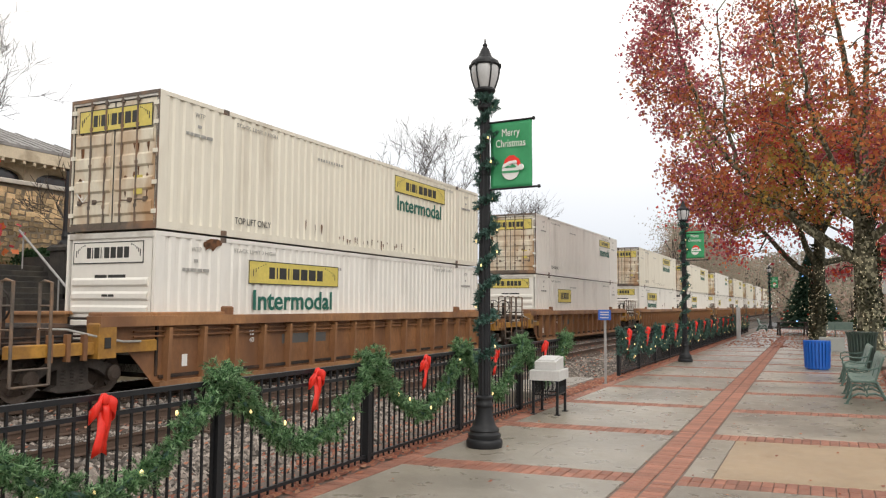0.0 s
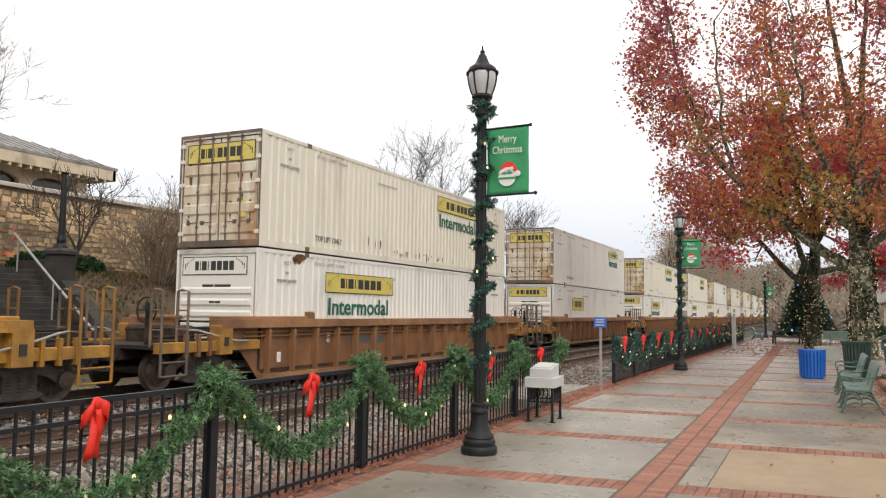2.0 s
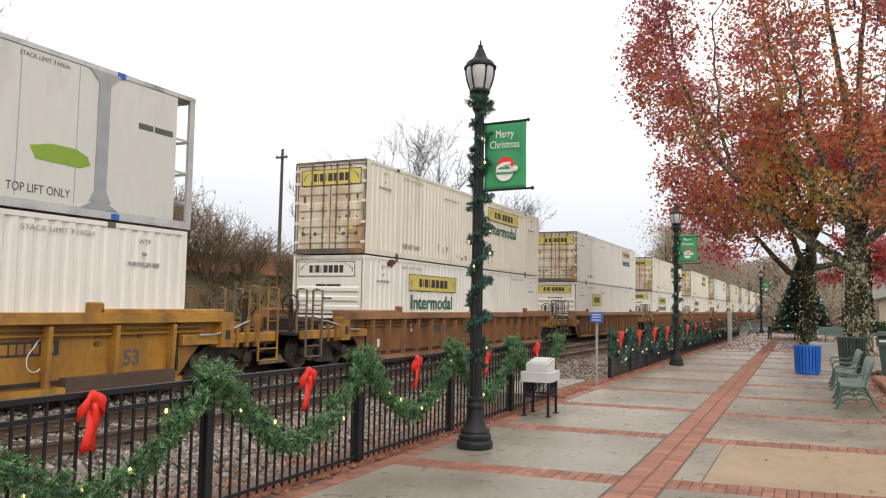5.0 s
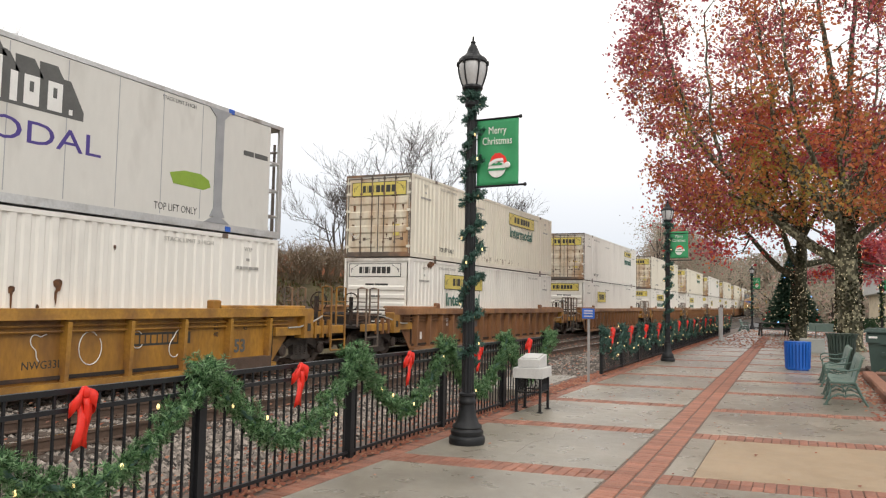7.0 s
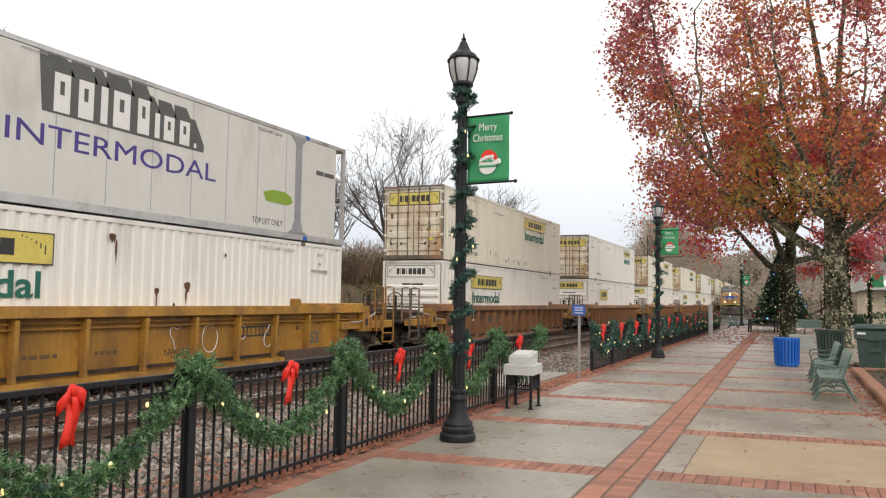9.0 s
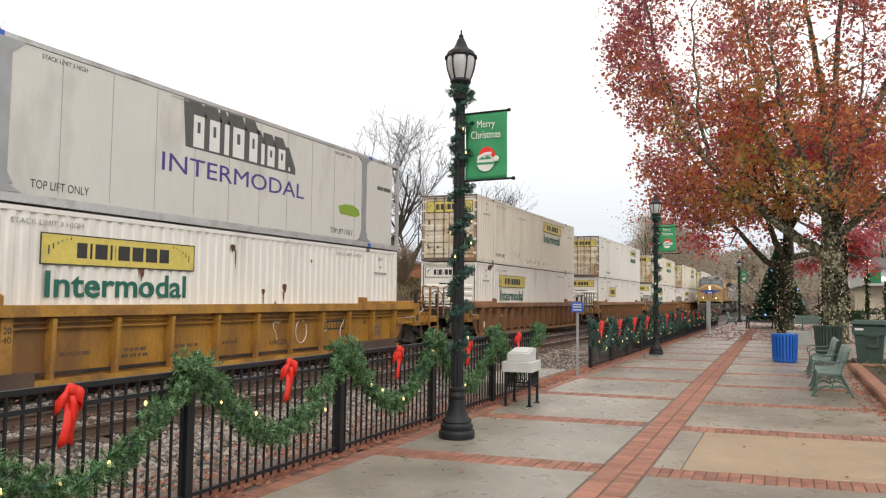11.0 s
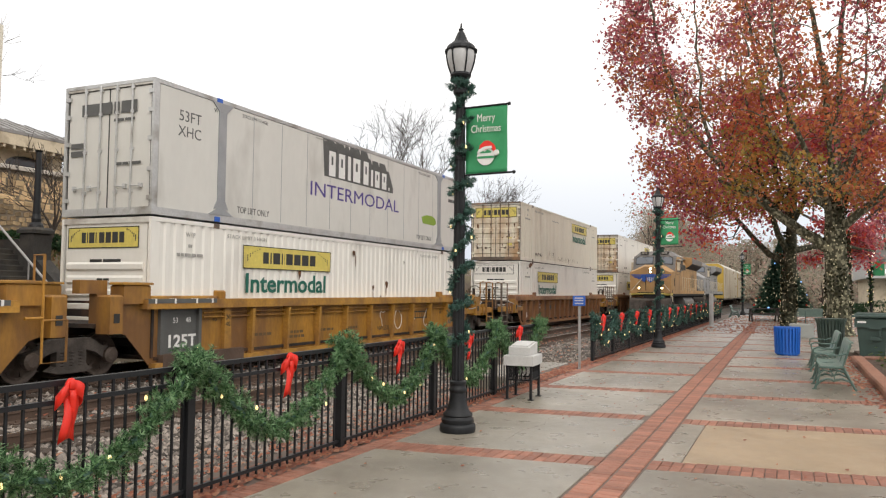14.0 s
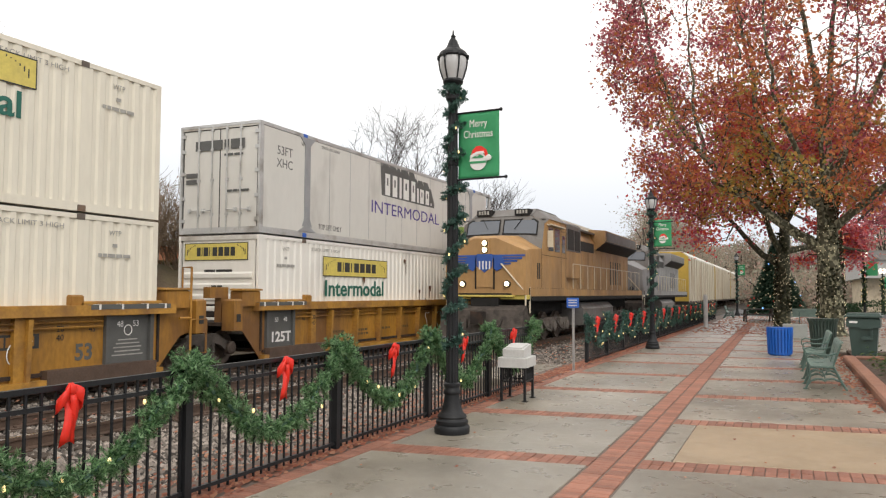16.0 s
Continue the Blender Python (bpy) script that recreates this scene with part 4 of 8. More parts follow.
        for k in range(4):
            y = 3.75 + k * 1.4545
            for z in (0.62, 0.5)[:rng.randint(1, 2)]:
                w = rng.uniform(0.35, 0.75)
                g = Geo()
                bars(g, mk(y, z), w, 0.07, [rng.uniform(0.2, 0.5) for _ in range(4)], 0.12)
                tagged(part("stencil_line", g, SEAM_INK, c, "faded dark stencilled line"), kind="stuff")
        lettering("yard_words", "NWG33E", 0.2, INK, mk(CL - 6.46, 0.52), c, 0.002)
        g = Geo()
        g.box(1.355, 1.36, CL - 4.65, CL - 2.85, 0.76, 1.02)
        plate = part("number_panel", g, INK, c, "black number panel with pale marks")
        g = Geo()
        bars(g, mk(CL - 3.75, 0.89) @ pose(0, 0, 0.002), 1.6, 0.17, [0.4, 0.4, 0.4, 0.4, 0.5, 0.4, 0.4, 0.4, 0.4, 0.4, 0.4], 0.14)
        part("number_marks", g, WELL_YELLOW, plate)
        # chalk scrawls: loose loops, each in its own hand
        for y, z, r, turn, wob in ((CL - 6.52, 0.86, 0.22, 1.15, 3.0), (CL - 5.47, 0.79, 0.25, 1.9, 0.4), (CL - 4.35, 0.84, 0.17, 1.6, 1.0), (CL - 3.25, 0.78, 0.26, 2.0, 2.0)):
            g = Geo()
            pts = []
            for k in range(34):
                a = 0.9 + k / 33 * turn * math.pi
                q = r * (1 + 0.3 * math.sin(wob * a))
                pts.append((1.366, y + 0.8 * q * math.cos(a) + 0.03 * k / 33, z + q * math.sin(a)))
            g.tube(pts, 0.011, 4)
            part("chalk_scrawl", g, WHITE_INK, c, "white chalk scrawl")
    else:
        g = Geo()
        g.box(1.355, 1.36, 4.1, 6.0, 0.78, 1.02)
        part("number_panel", g, GREY_INK, c, "faded dark number panel")
        lettering("size_words", "20\n40", 0.16, WHITE_INK, mk(2.9, 1.0) @ pose(0, 0, 0.05), c, 0.002)
        g = Geo()
        g.box(1.355, 1.361, 0.75, 0.9, 0.45, 0.7)
        part("card_holder", g, WHITE_INK, c, "small white card holder")
    return c, wheels


CAR_AT = {"A": 0.0, "P": -24.1, "N": -44.05}
WELL_Z = 0.36


def place(ob, dy, z=0.0):
    MOVING.append((ob, Matrix.Translation((FAR_X, dy, RAIL_Z + z))))


def lengthen(c, k):
    """A slightly longer container: walls and frames grow, lettering keeps its size."""
    for o in c.children_recursive:
        if o.matrix_basis == Matrix():
            o.data.transform(Matrix.Diagonal((1, k, 1, 1)))
        else:
            o.location.y *= k


def build_stack_train():
    rng = random.Random(3)
    runs = [(5.1 + i * 0.4 * rng.uniform(0.8, 1.2), 0.62 + rng.uniform(-0.05, 0.1), rng.uniform(0.03, 0.08), rng.uniform(0.12, 0.42)) for i in range(3)]
    runs += [(6.7 + i * 0.19 * rng.uniform(0.85, 1.15), 0.36 + rng.uniform(-0.05, 0.06), rng.uniform(0.02, 0.07), rng.uniform(0.06, 0.24)) for i in range(22)]
    up_a = container("container", "cream corrugated container with rusty doors and yellow logo panels", CREAM, "doors", False, (11.65, 2.33, 3.66, 1.7, 3.2), CREAM_DIRTY, None, True, None, runs)
    low_a = container("container", "white corrugated container with a ribbed front end", WHITE_C, "front", False, (4.76, 2.145, 3.78, 1.46, 3.3), None, None, False, WHITE_C, [(1.7, 2.8, 0.5, 0.26), (1.45, 2.74, 0.2, 0.2)])
    up_p = container("container", "pale grey smooth-sided container with purple lettering", GREY_C, "doors", True, None, GREY_C, SILVER)
    carrier_box_marks(up_p)
    low_p = container("container", "white corrugated container with rust spots and green lettering", WHITE_C, "front", False, (4.87, 2.16, 3.86, 1.5, 3.55), None, None, False, YELLOW, [(8.1, 2.56, 0.17, 0.2), (8.2, 2.44, 0.05, 0.5), (9.3, 1.52, 0.13, 0.2), (9.3, 1.36, 0.04, 0.3), (10.18, 1.66, 0.19, 0.26), (10.15, 1.45, 0.06, 0.3), (11.4, 2.37, 0.07, 0.12), (9.8, 1.2, 0.07, 0.22), (5.3, 1.95, 0.14, 0.36)])
    up_n = container("container", "cream corrugated container with a yellow logo panel", CREAM, "doors", False, (11.65, 2.33, 3.66, 1.7, 3.2), CREAM_DIRTY)
    low_n = container("container", "cream corrugated container with a ribbed front end", CREAM, "front")
    up_b = container("container", "white plain-sided container with rusty doors", WHITE_C, "doors", False, (13.2, 2.33, 2.6, 1.75, 2.3), CREAM_DIRTY, None, True)
    low_b = container("container", "white plain-sided container with a yellow panel", WHITE_C, "front", False, (4.6, 1.9, 2.3, 1.16, 0), None)
    car_a, wa = well_car("weathered brown steel well car", WELL_BROWN, WELL_BROWN_LIT)
    car_p, wp = well_car("yellow steel well car with chalk scrawls", WELL_YELLOW, WELL_YELLOW_LIT, 1, 1.62)
    car_n, wn2 = well_car("yellow steel well car with a black data panel", WELL_YELLOW, WELL_YELLOW_LIT, 2, 3.2, 1.62, True, False)
    for ob, dy in ((up_a, 0), (low_a, 0), (car_a, 0)):
        place(ob, dy, {up_a: WELL_Z + CH + 0.05, low_a: WELL_Z}.get(ob, 0))
    d = CAR_AT["P"]
    lengthen(up_p, 1.019), lengthen(low_p, 1.014)
    place(up_p, d, WELL_Z + CH + 0.05), place(low_p, d, WELL_Z), place(car_p, d)
    d = CAR_AT["N"]
    place(up_n, d, WELL_Z + CH + 0.05), place(low_n, d, WELL_Z)
    place(car_n, d)
    place(copy_thing(car_a, Matrix()), d - 24.0), place(copy_thing(up_a, Matrix()), d - 24.0, WELL_Z + CH + 0.05), place(copy_thing(low_p, Matrix()), d - 24.0, WELL_Z)
    for i in range(1, 15):
        dy = 23.5 * i
        ups, lows, cars = (up_b, low_b, car_a) if i % 3 == 1 else (up_a, low_p, car_a) if i % 3 == 2 else (up_n, low_a, car_a)
        if i == 1:
            place(up_b, dy, WELL_Z + CH + 0.05), place(low_b, dy, WELL_Z), place(copy_thing(car_a, Matrix()), dy)
        else:
            place(copy_thing(ups, Matrix()), dy, WELL_Z + CH + 0.05), place(copy_thing(lows, Matrix()), dy, WELL_Z), place(copy_thing(cars, Matrix()), dy)


build_stack_train()


# ---- platform ----
BANDS_W = [7.50 + 2.84 * i for i in range(-1, 14)]   # brick bands between fence and middle band
BANDS_E = [7.50 + 2.70 * i for i in range(-1, 15)]   # and east of it, set a little closer
HALF = 0.205


def cross(y, x):
    """The bands lie askew, more so east of the middle band."""
    return y + (0.11 if x < -1.45 else 0.135) * (x + 1.45)


def drift(y):
    """The middle band runs slightly off the fence's line."""
    return -0.009 * max(0.0, y - 8.0)


def build_pavement():
    base = Geo()
    base.box(-4.6, 1.32, -3, 62, -0.09, -0.012)
    base.box(1.32, 6.0, 24.5, 62, -0.09, -0.012)
    base.box(1.32, 6.0, -3, 12.2, -0.09, -0.012)
    pav = part("pavement", base, MORTAR, None)
    tagged(pav, "concrete slabs divided by red brick bands, strewn with leaves", "pavement", kind="structure")
    rng = random.Random(11)
    edges = [(-3.85, -1.66, BANDS_W), (-1.22, 1.3, BANDS_E)]
    for k, (x0, x1, bands) in enumerate(edges):
        ys = [-2.5, 1.0] + bands
        for a, b in zip(ys, ys[1:]):
            y0, y1 = a + (HALF if a >= bands[0] else 0), b - HALF
            cuts = [x0, -0.955, x1] if (k == 1 and abs(a - 7.5) < 0.1) else [x0, x1]
            for c0, c1 in zip(cuts, cuts[1:]):
                g = Geo()
                d = 0.006
                d0 = drift(y0) if c0 in (-1.22,) else 0
                d1 = drift(y0) if c1 in (-1.66,) else 0
                e0 = drift(y1) if c0 in (-1.22,) else 0
                e1 = drift(y1) if c1 in (-1.66,) else 0
                pts = [(c0 + d + d0, cross(y0, c0)), (c1 - d + d1, cross(y0, c1)), (c1 - d + e1, cross(y1, c1)), (c0 + d + e0, cross(y1, c0))]
                for z, q in ((-0.02, 0), (-0.006, 0), (0.0, 0.006)):
                    for i, (px, py) in enumerate(pts):
                        g.v.append((px + (q if i in (0, 3) else -q), py + (q if i < 2 else -q), z))
                for r in (0, 4):
                    for i in range(4):
                        g.f.append((r + i, r + (i + 1) % 4, r + 4 + (i + 1) % 4, r + 4 + i))
                g.f.append((8, 9, 10, 11))
                tan = k == 1 and abs(a - 7.5) < 0.1 and c1 > 0
                part("slab", g, CONCRETE_TAN if tan else CONCRETE, pav)
    # far and side paving beyond the bands
    g = Geo()
    g.box(1.32, 5.9, 24.6, 61, -0.012, 0.0)
    g.box(1.32, 5.9, -2.5, 12.1, -0.012, 0.0)
    g.box(-3.74, 1.3, 45.2, 61, -0.012, 0.0)
    part("slab", g, CONCRETE, pav)

    # bricks: main band in two columns, cross bands in two rows, an edging along the fence
    g = Geo()
    g.bev(-0.094, 0.094, -0.0465, 0.0465, -0.03, 0.0, 0.006)
    brick = None
    spots, far = [], []
    y, i = 5.0, 0
    while y < 47:
        for x in (-1.545, -1.335):
            (spots if y < 15.5 else far).append((x + drift(y), y + (0.0 if x < -1.5 else 0.02), rng.uniform(-1.5, 1.5)))
        y += 0.1
    for x0, x1, bands in edges:
        for b in bands:
            x = x0 + 0.05 + (drift(b) if x0 > -2 else 0)
            while x < x1 - 0.03 + (drift(b) if x1 < -1 else 0):
                for r in (-0.1, 0.1):
                    far.append((x, cross(b + r, x), None))
                x += 0.1
    y = -2.5
    while y < 47:
        far.append((-3.95, y, 0))
        y += 0.1
    y = -2.5
    while y < 5.0:
        for x in (-1.545, -1.335):
            far.append((x, y, rng.uniform(-1.5, 1.5)))
        y += 0.1
    for x, y, a in spots[:300]:
        m = pose(x, y, rng.uniform(-0.002, 0.003), rng.uniform(-0.5, 0.5), rng.uniform(-0.5, 0.5), a)
        if brick is None:
            brick = part("brick", g, BRICK, pav)
            brick.matrix_basis = m
        else:
            again(brick, "brick", m, pav)
    rest = Geo()
    for x, y, a in spots[300:] + far:
        m = pose(x, y, rng.uniform(-0.002, 0.003), rng.uniform(-0.5, 0.5), rng.uniform(-0.5, 0.5), 0 if a is None else a)
        if a is None:
            rest.bev(-0.0465, 0.0465, -0.095, 0.095, -0.03, 0.0, 0.006, m)
        else:
            rest.bev(-0.094, 0.094, -0.0465, 0.0465, -0.03, 0.0, 0.006, m)
    tagged(part("far_bricks", rest, BRICK, pav), kind="stuff")

    # hairline cracks
    for pts in ([(-2.75, 10.3), (-2.7, 9.9), (-2.82, 9.6), (-2.72, 9.2), (-2.85, 8.7), (-2.8, 8.0)], [(-0.2, 13.3), (0.1, 12.8), (0.05, 12.2), (0.3, 11.6)], [(-3.0, 15.9), (-2.6, 15.2), (-2.7, 14.5), (-2.4, 13.7)], [(-0.4, 6.9), (0.0, 6.3), (-0.05, 5.7)]):
        g = Geo()
        g.tube([(x, y, -0.002) for x, y in pts], 0.004, 4)
        part("crack", g, MORTAR, pav)

    # platform edge towards the ballast
    g = Geo()
    g.bev(-4.62, -4.13, -3, 62, -0.3, -0.01, 0.02)
    tagged(part("kerb", g, MORTAR, None), "weathered concrete platform edge under the fence", "kerb", kind="structure")
    g = Geo()
    g.bev(-5.9, -4.64, 14.2, 17.6, -0.36, -0.03, 0.02)
    tagged(part("crossing_pad", g, CONCRETE, None), "plain concrete pad in the fence opening", "pavement", kind="structure")


def build_leaves():
    """Fallen leaves along the fence and scattered over the paving."""
    rng = random.Random(21)
    g = Geo()

    def leaf(x, y, z, s):
        k = len(g.v)
        a = rng.uniform(0, 6.28)
        t = rng.uniform(-0.4, 0.4)
        for i, r in enumerate((1.0, 0.55, 0.9, 0.55, 1.0, 0.5)):
            b = a + i * 1.047
            g.v.append((x + s * r * math.cos(b), y + s * r * math.sin(b), z + 0.006 + s * 0.3 * (1 + math.sin(b + t))))
        g.f.append(tuple(range(k, k + 6)))
    for _ in range(11000):
        y = 2 + 43 * rng.random() ** 1.4
        leaf(-4.22 + rng.gauss(0.0, 0.09), y, 0.0, rng.uniform(0.022, 0.042))
    for _ in range(1100):
        leaf(rng.uniform(-12, -4.7), rng.uniform(3, 45), -0.25, rng.uniform(0.03, 0.05))
    for _ in range(2600):
        leaf(-4.75 - abs(rng.gauss(0, 0.7)), 3 + 14 * rng.random(), -0.3, rng.uniform(0.02, 0.042))
    for _ in range(260):
        leaf(rng.uniform(-3.7, 1.3), rng.uniform(5, 44), 0.0, rng.uniform(0.012, 0.026))
    for _ in range(2500):
        leaf(rng.uniform(-3.6, 6), rng.uniform(33, 60), 0.0, rng.uniform(0.04, 0.07))
    for _ in range(320):
        leaf(rng.gauss(1.22, 0.12), rng.uniform(12, 25), 0.0, rng.uniform(0.025, 0.045))
    m = leaf_mat("fallen_leaves", [(0.34, 0.12, 0.075), (0.42, 0.18, 0.11), (0.24, 0.1, 0.07), (0.48, 0.25, 0.16), (0.3, 0.15, 0.11)], 0.7)
    ob = part("fallen_leaves", g, m, None, raw=True)
    tagged(ob, "fallen russet leaves drifted along the fence", "leaves", kind="stuff")


# ---- fence, garlands, bows ----
def needles(g, path, radius, per_m, length, rng, thin=0.05):
    """Bunches of artificial fir twigs round a path: each bunch is a burst of short needles."""
    for a, b in zip(path, path[1:]):
        a, b = Vector(a), Vector(b)
        d = b - a
        count = d.length * per_m / 26
        n = int(count) + (rng.random() < count % 1)
        d.normalize()
        u = d.cross(Vector((0.3, 0.2, 1))).normalized()
        w = d.cross(u)
        for _ in range(n):
            ang = rng.uniform(0, 2 * math.pi)
            out = u * math.cos(ang) + w * math.sin(ang)
            core = a.lerp(b, rng.random()) + out * radius * rng.uniform(0.1, 0.75)
            lean = (out * rng.uniform(0.4, 1.0) + d * rng.uniform(-0.7, 0.7)).normalized()
            side = lean.cross(Vector((0.21, 0.4, 0.87))).normalized()
            up = lean.cross(side)
            for q in range(26):
                t = rng.uniform(-0.3, 0.6)
                p = core + lean * length * t
                ph = rng.uniform(0, 2 * math.pi)
                tip = (lean * rng.uniform(0.2, 0.9) + side * math.cos(ph) + up * math.sin(ph)).normalized() * length * rng.uniform(0.35, 0.75)
                e = tip.cross(lean).normalized() * length * thin
                k = len(g.v)
                g.v += [tuple(p - e), tuple(p + e), tuple(p + tip)]
                g.f.append((k, k + 1, k + 2))


def bulbs(g, path, every, spread, rng, r=0.0125):
    run = 0.0
    for a, b in zip(path, path[1:]):
        a, b = Vector(a), Vector(b)
        run += (b - a).length
        if run > every:
            run = rng.uniform(-0.3, 0.2) * every
            p = b + Vector((rng.uniform(-1, 1), rng.uniform(-1, 1), rng.uniform(-1, 1))) * spread
            g.blob(p, (r, r, r * 1.7), 6, 4, 0)


FENCE_X = -4.17


def fence(label, posts, group):
    f = thing("fence", label, "fence", group)
    g = Geo()
    g.box(-0.038, 0.038, -0.038, 0.038, -0.05, 1.06)
    g.bev(-0.046, 0.046, -0.046, 0.046, 1.06, 1.085, 0.015)
    post = None
    for y in posts:
        if post is None:
            post = part("post", g, BLACK, f)
            post.matrix_basis = pose(FENCE_X, y, 0)
        else:
            again(post, "post", pose(FENCE_X, y, 0), f)
    y0, y1 = posts[0], posts[-1]
    for z0, z1, w in ((0.985, 1.02, 0.02), (0.87, 0.9, 0.016), (0.06, 0.09, 0.016)):
        g = Geo()
        g.box(FENCE_X - w, FENCE_X + w, y0, y1, z0, z1)
        part("rail", g, BLACK, f)
    g = Geo()
    g.box(-0.008, 0.008, -0.008, 0.008, 0.02, 1.0)
    first, rest = None, Geo()
    n = int((y1 - y0) / 0.112)
    for i in range(1, n):
        y = y0 + (y1 - y0) * i / n
        if i > 280:
            rest.box(FENCE_X - 0.008, FENCE_X + 0.008, y - 0.008, y + 0.008, 0.02, 1.0)
        elif first is None:
            first = part("picket", g, BLACK, f)
            first.matrix_basis = pose(FENCE_X, y, 0)
        else:
            again(first, "picket", pose(FENCE_X, y, 0), f)
    if rest.v:
        tagged(part("far_pickets", rest, BLACK, f), kind="stuff")
    return f


def garland(posts, low, per_m, label, needle, group, blob_every=0.42, r=0.14, over=0.22):
    rng = random.Random(int(posts[0] * 10))
    for a, b in zip(posts, posts[1:]):
        th = thing("garland", label, "garland", group)
        path = []
        for i in range(25):
            t = i / 24
            z = 1.06 - (1.06 - low) * (1 - abs(2 * t - 1) ** 1.7) + rng.uniform(-0.02, 0.02)
            path.append((FENCE_X + 0.06 + rng.uniform(-0.03, 0.03), a + (b - a) * t, z + 0.03 * math.sin(i * 1.3 + a * 3)))
        g = Geo()
        for q, (pa, pb) in enumerate(zip(path, path[1:])):
            needles(g, [pa, pb], r * (0.8 + 0.35 * math.sin(q * 1.9 + a) + rng.uniform(-0.1, 0.15)), per_m, 0.078, rng, 0.066 if per_m > 2000 else 0.14)
        # the bunch hung over the post
        needles(g, [(FENCE_X + 0.05, a - 0.12, 1.0), (FENCE_X + 0.03, a, 1.1), (FENCE_X + 0.05, a + 0.12, 1.0), (FENCE_X + 0.07, a + 0.2, 0.85)], r * 1.15, per_m, 0.078, rng, 0.066 if per_m > 2000 else 0.14)
        if over > 0.5:
            needles(g, [(FENCE_X + 0.09, a - 0.1, 1.08), (FENCE_X + 0.1, a - 0.14, 0.8), (FENCE_X + 0.08, a - 0.1, 1.08 - over)], r, per_m, 0.085, rng, 0.06)
        part("greenery", g, needle, th, raw=True)
        g = Geo()
        g.tube(path, 0.02, 5)
        part("wire", g, NEEDLE_BLUE, th)
        g = Geo()
        bulbs(g, path, blob_every, 0.1, rng)
        tagged(part("fairy_bulbs", g, BULB, th, "small warm glowing bulbs"), kind="stuff")


def bow(m):
    b = thing("ribbon_bow", "bright red ribbon bow tied on the black fence", "bow", "red bows on the fence", m)
    for s in (-1, 1):
        g = Geo()
        w = 0.045
        pts = []
        for i in range(13):
            t = i / 12 * math.pi
            pts.append((0.03 + 0.04 * math.sin(t * 2), s * 0.075 * math.sin(t) * (1 + 0.2 * math.sin(t)), -0.02 + 0.03 * math.sin(t * 2) - 0.085 * math.sin(t)))
        k = len(g.v)
        for p in pts:
            g.v += [(p[0], p[1], p[2] - w), (p[0] + 0.012, p[1] + 0.004 * s, p[2] + w)]
        g.f += [(k + 2 * i, k + 2 * i + 2, k + 2 * i + 3, k + 2 * i + 1) for i in range(12)]
        loop = part("loop", g, RIBBON, b, smooth=True)
        loop.modifiers.new("thick", "SOLIDIFY").thickness = 0.006
        g = Geo()
        k = 0
        for i in range(7):
            t = i / 6
            x, y, z = 0.035 + 0.02 * math.sin(4 * t + s), s * (0.012 + 0.016 * t) + 0.01 * math.sin(5 * t), -0.04 - 0.3 * t
            hw = 0.03 + 0.012 * t
            g.v += [(x, y - hw, z - (0.03 if i == 6 else 0) * (s < 0)), (x + 0.012, y, z - 0.005), (x, y + hw, z - (0.03 if i == 6 else 0) * (s > 0))]
        g.f += [(3 * i + j, 3 * i + 1 + j, 3 * i + 4 + j, 3 * i + 3 + j) for i in range(6) for j in (0, 1)]
        tail = part("tail", g, RIBBON, b, smooth=True)
        tail.modifiers.new("thick", "SOLIDIFY").thickness = 0.005
    g = Geo()
    g.blob((0.045, 0, -0.005), (0.03, 0.035, 0.04), 8, 6, 0.1)
    part("knot", g, RIBBON, b, smooth=True)
    return b


def build_fences():
    p1 = [0.25, 2.47, 4.68, 6.87, 9.1, 11.32, 13.5]
    p2 = [17.85 + 2.2 * i for i in range(17)]
    fence("black steel picket fence hung with garland", p1, "platform fences")
    fence("black steel picket fence hung with garland and red bows", p2, "platform fences")
    garland(p1[1:], 0.38, 6400, "green artificial fir garland with warm bulbs", NEEDLE, "garlands on the fence")
    garland([13.5, 13.75], 1.0, 4000, "green artificial fir garland with warm bulbs", NEEDLE, "garlands on the fence")
    garland(p2[:9], 0.4, 2300, "blue-green fir garland with many warm bulbs", NEEDLE_BLUE, "garlands on the fence", 0.2, 0.14, 0.62)
    garland(p2[8:], 0.4, 900, "blue-green fir garland with many warm bulbs", NEEDLE_BLUE, "garlands on the fence", 0.26, 0.15, 0.62)
    first = bow(pose(FENCE_X + 0.02, 3.56, 1.0))
    for y in (5.9, 8.05, 10.2, 12.4):
        copy_thing(first, pose(FENCE_X + 0.02, y, 1.0, 0, 0, 4 * math.sin(y)))
    for a in p2[:-1]:
        copy_thing(first, pose(FENCE_X + 0.05, a + 0.65, 1.03, 0, 0, 9 * math.sin(a * 3)) @ Matrix.Diagonal((1.3, 1.6, 1.3 + 0.2 * math.sin(a * 5), 1)))


# ---- lamps ----
GLASS = mat("lantern_glass", (0.5, 0.5, 0.5), 0.2, var=0.1, scale=6)
BANNER = mat("banner_green", (0.04, 0.3, 0.12), 0.65, var=0.08, scale=2.0)


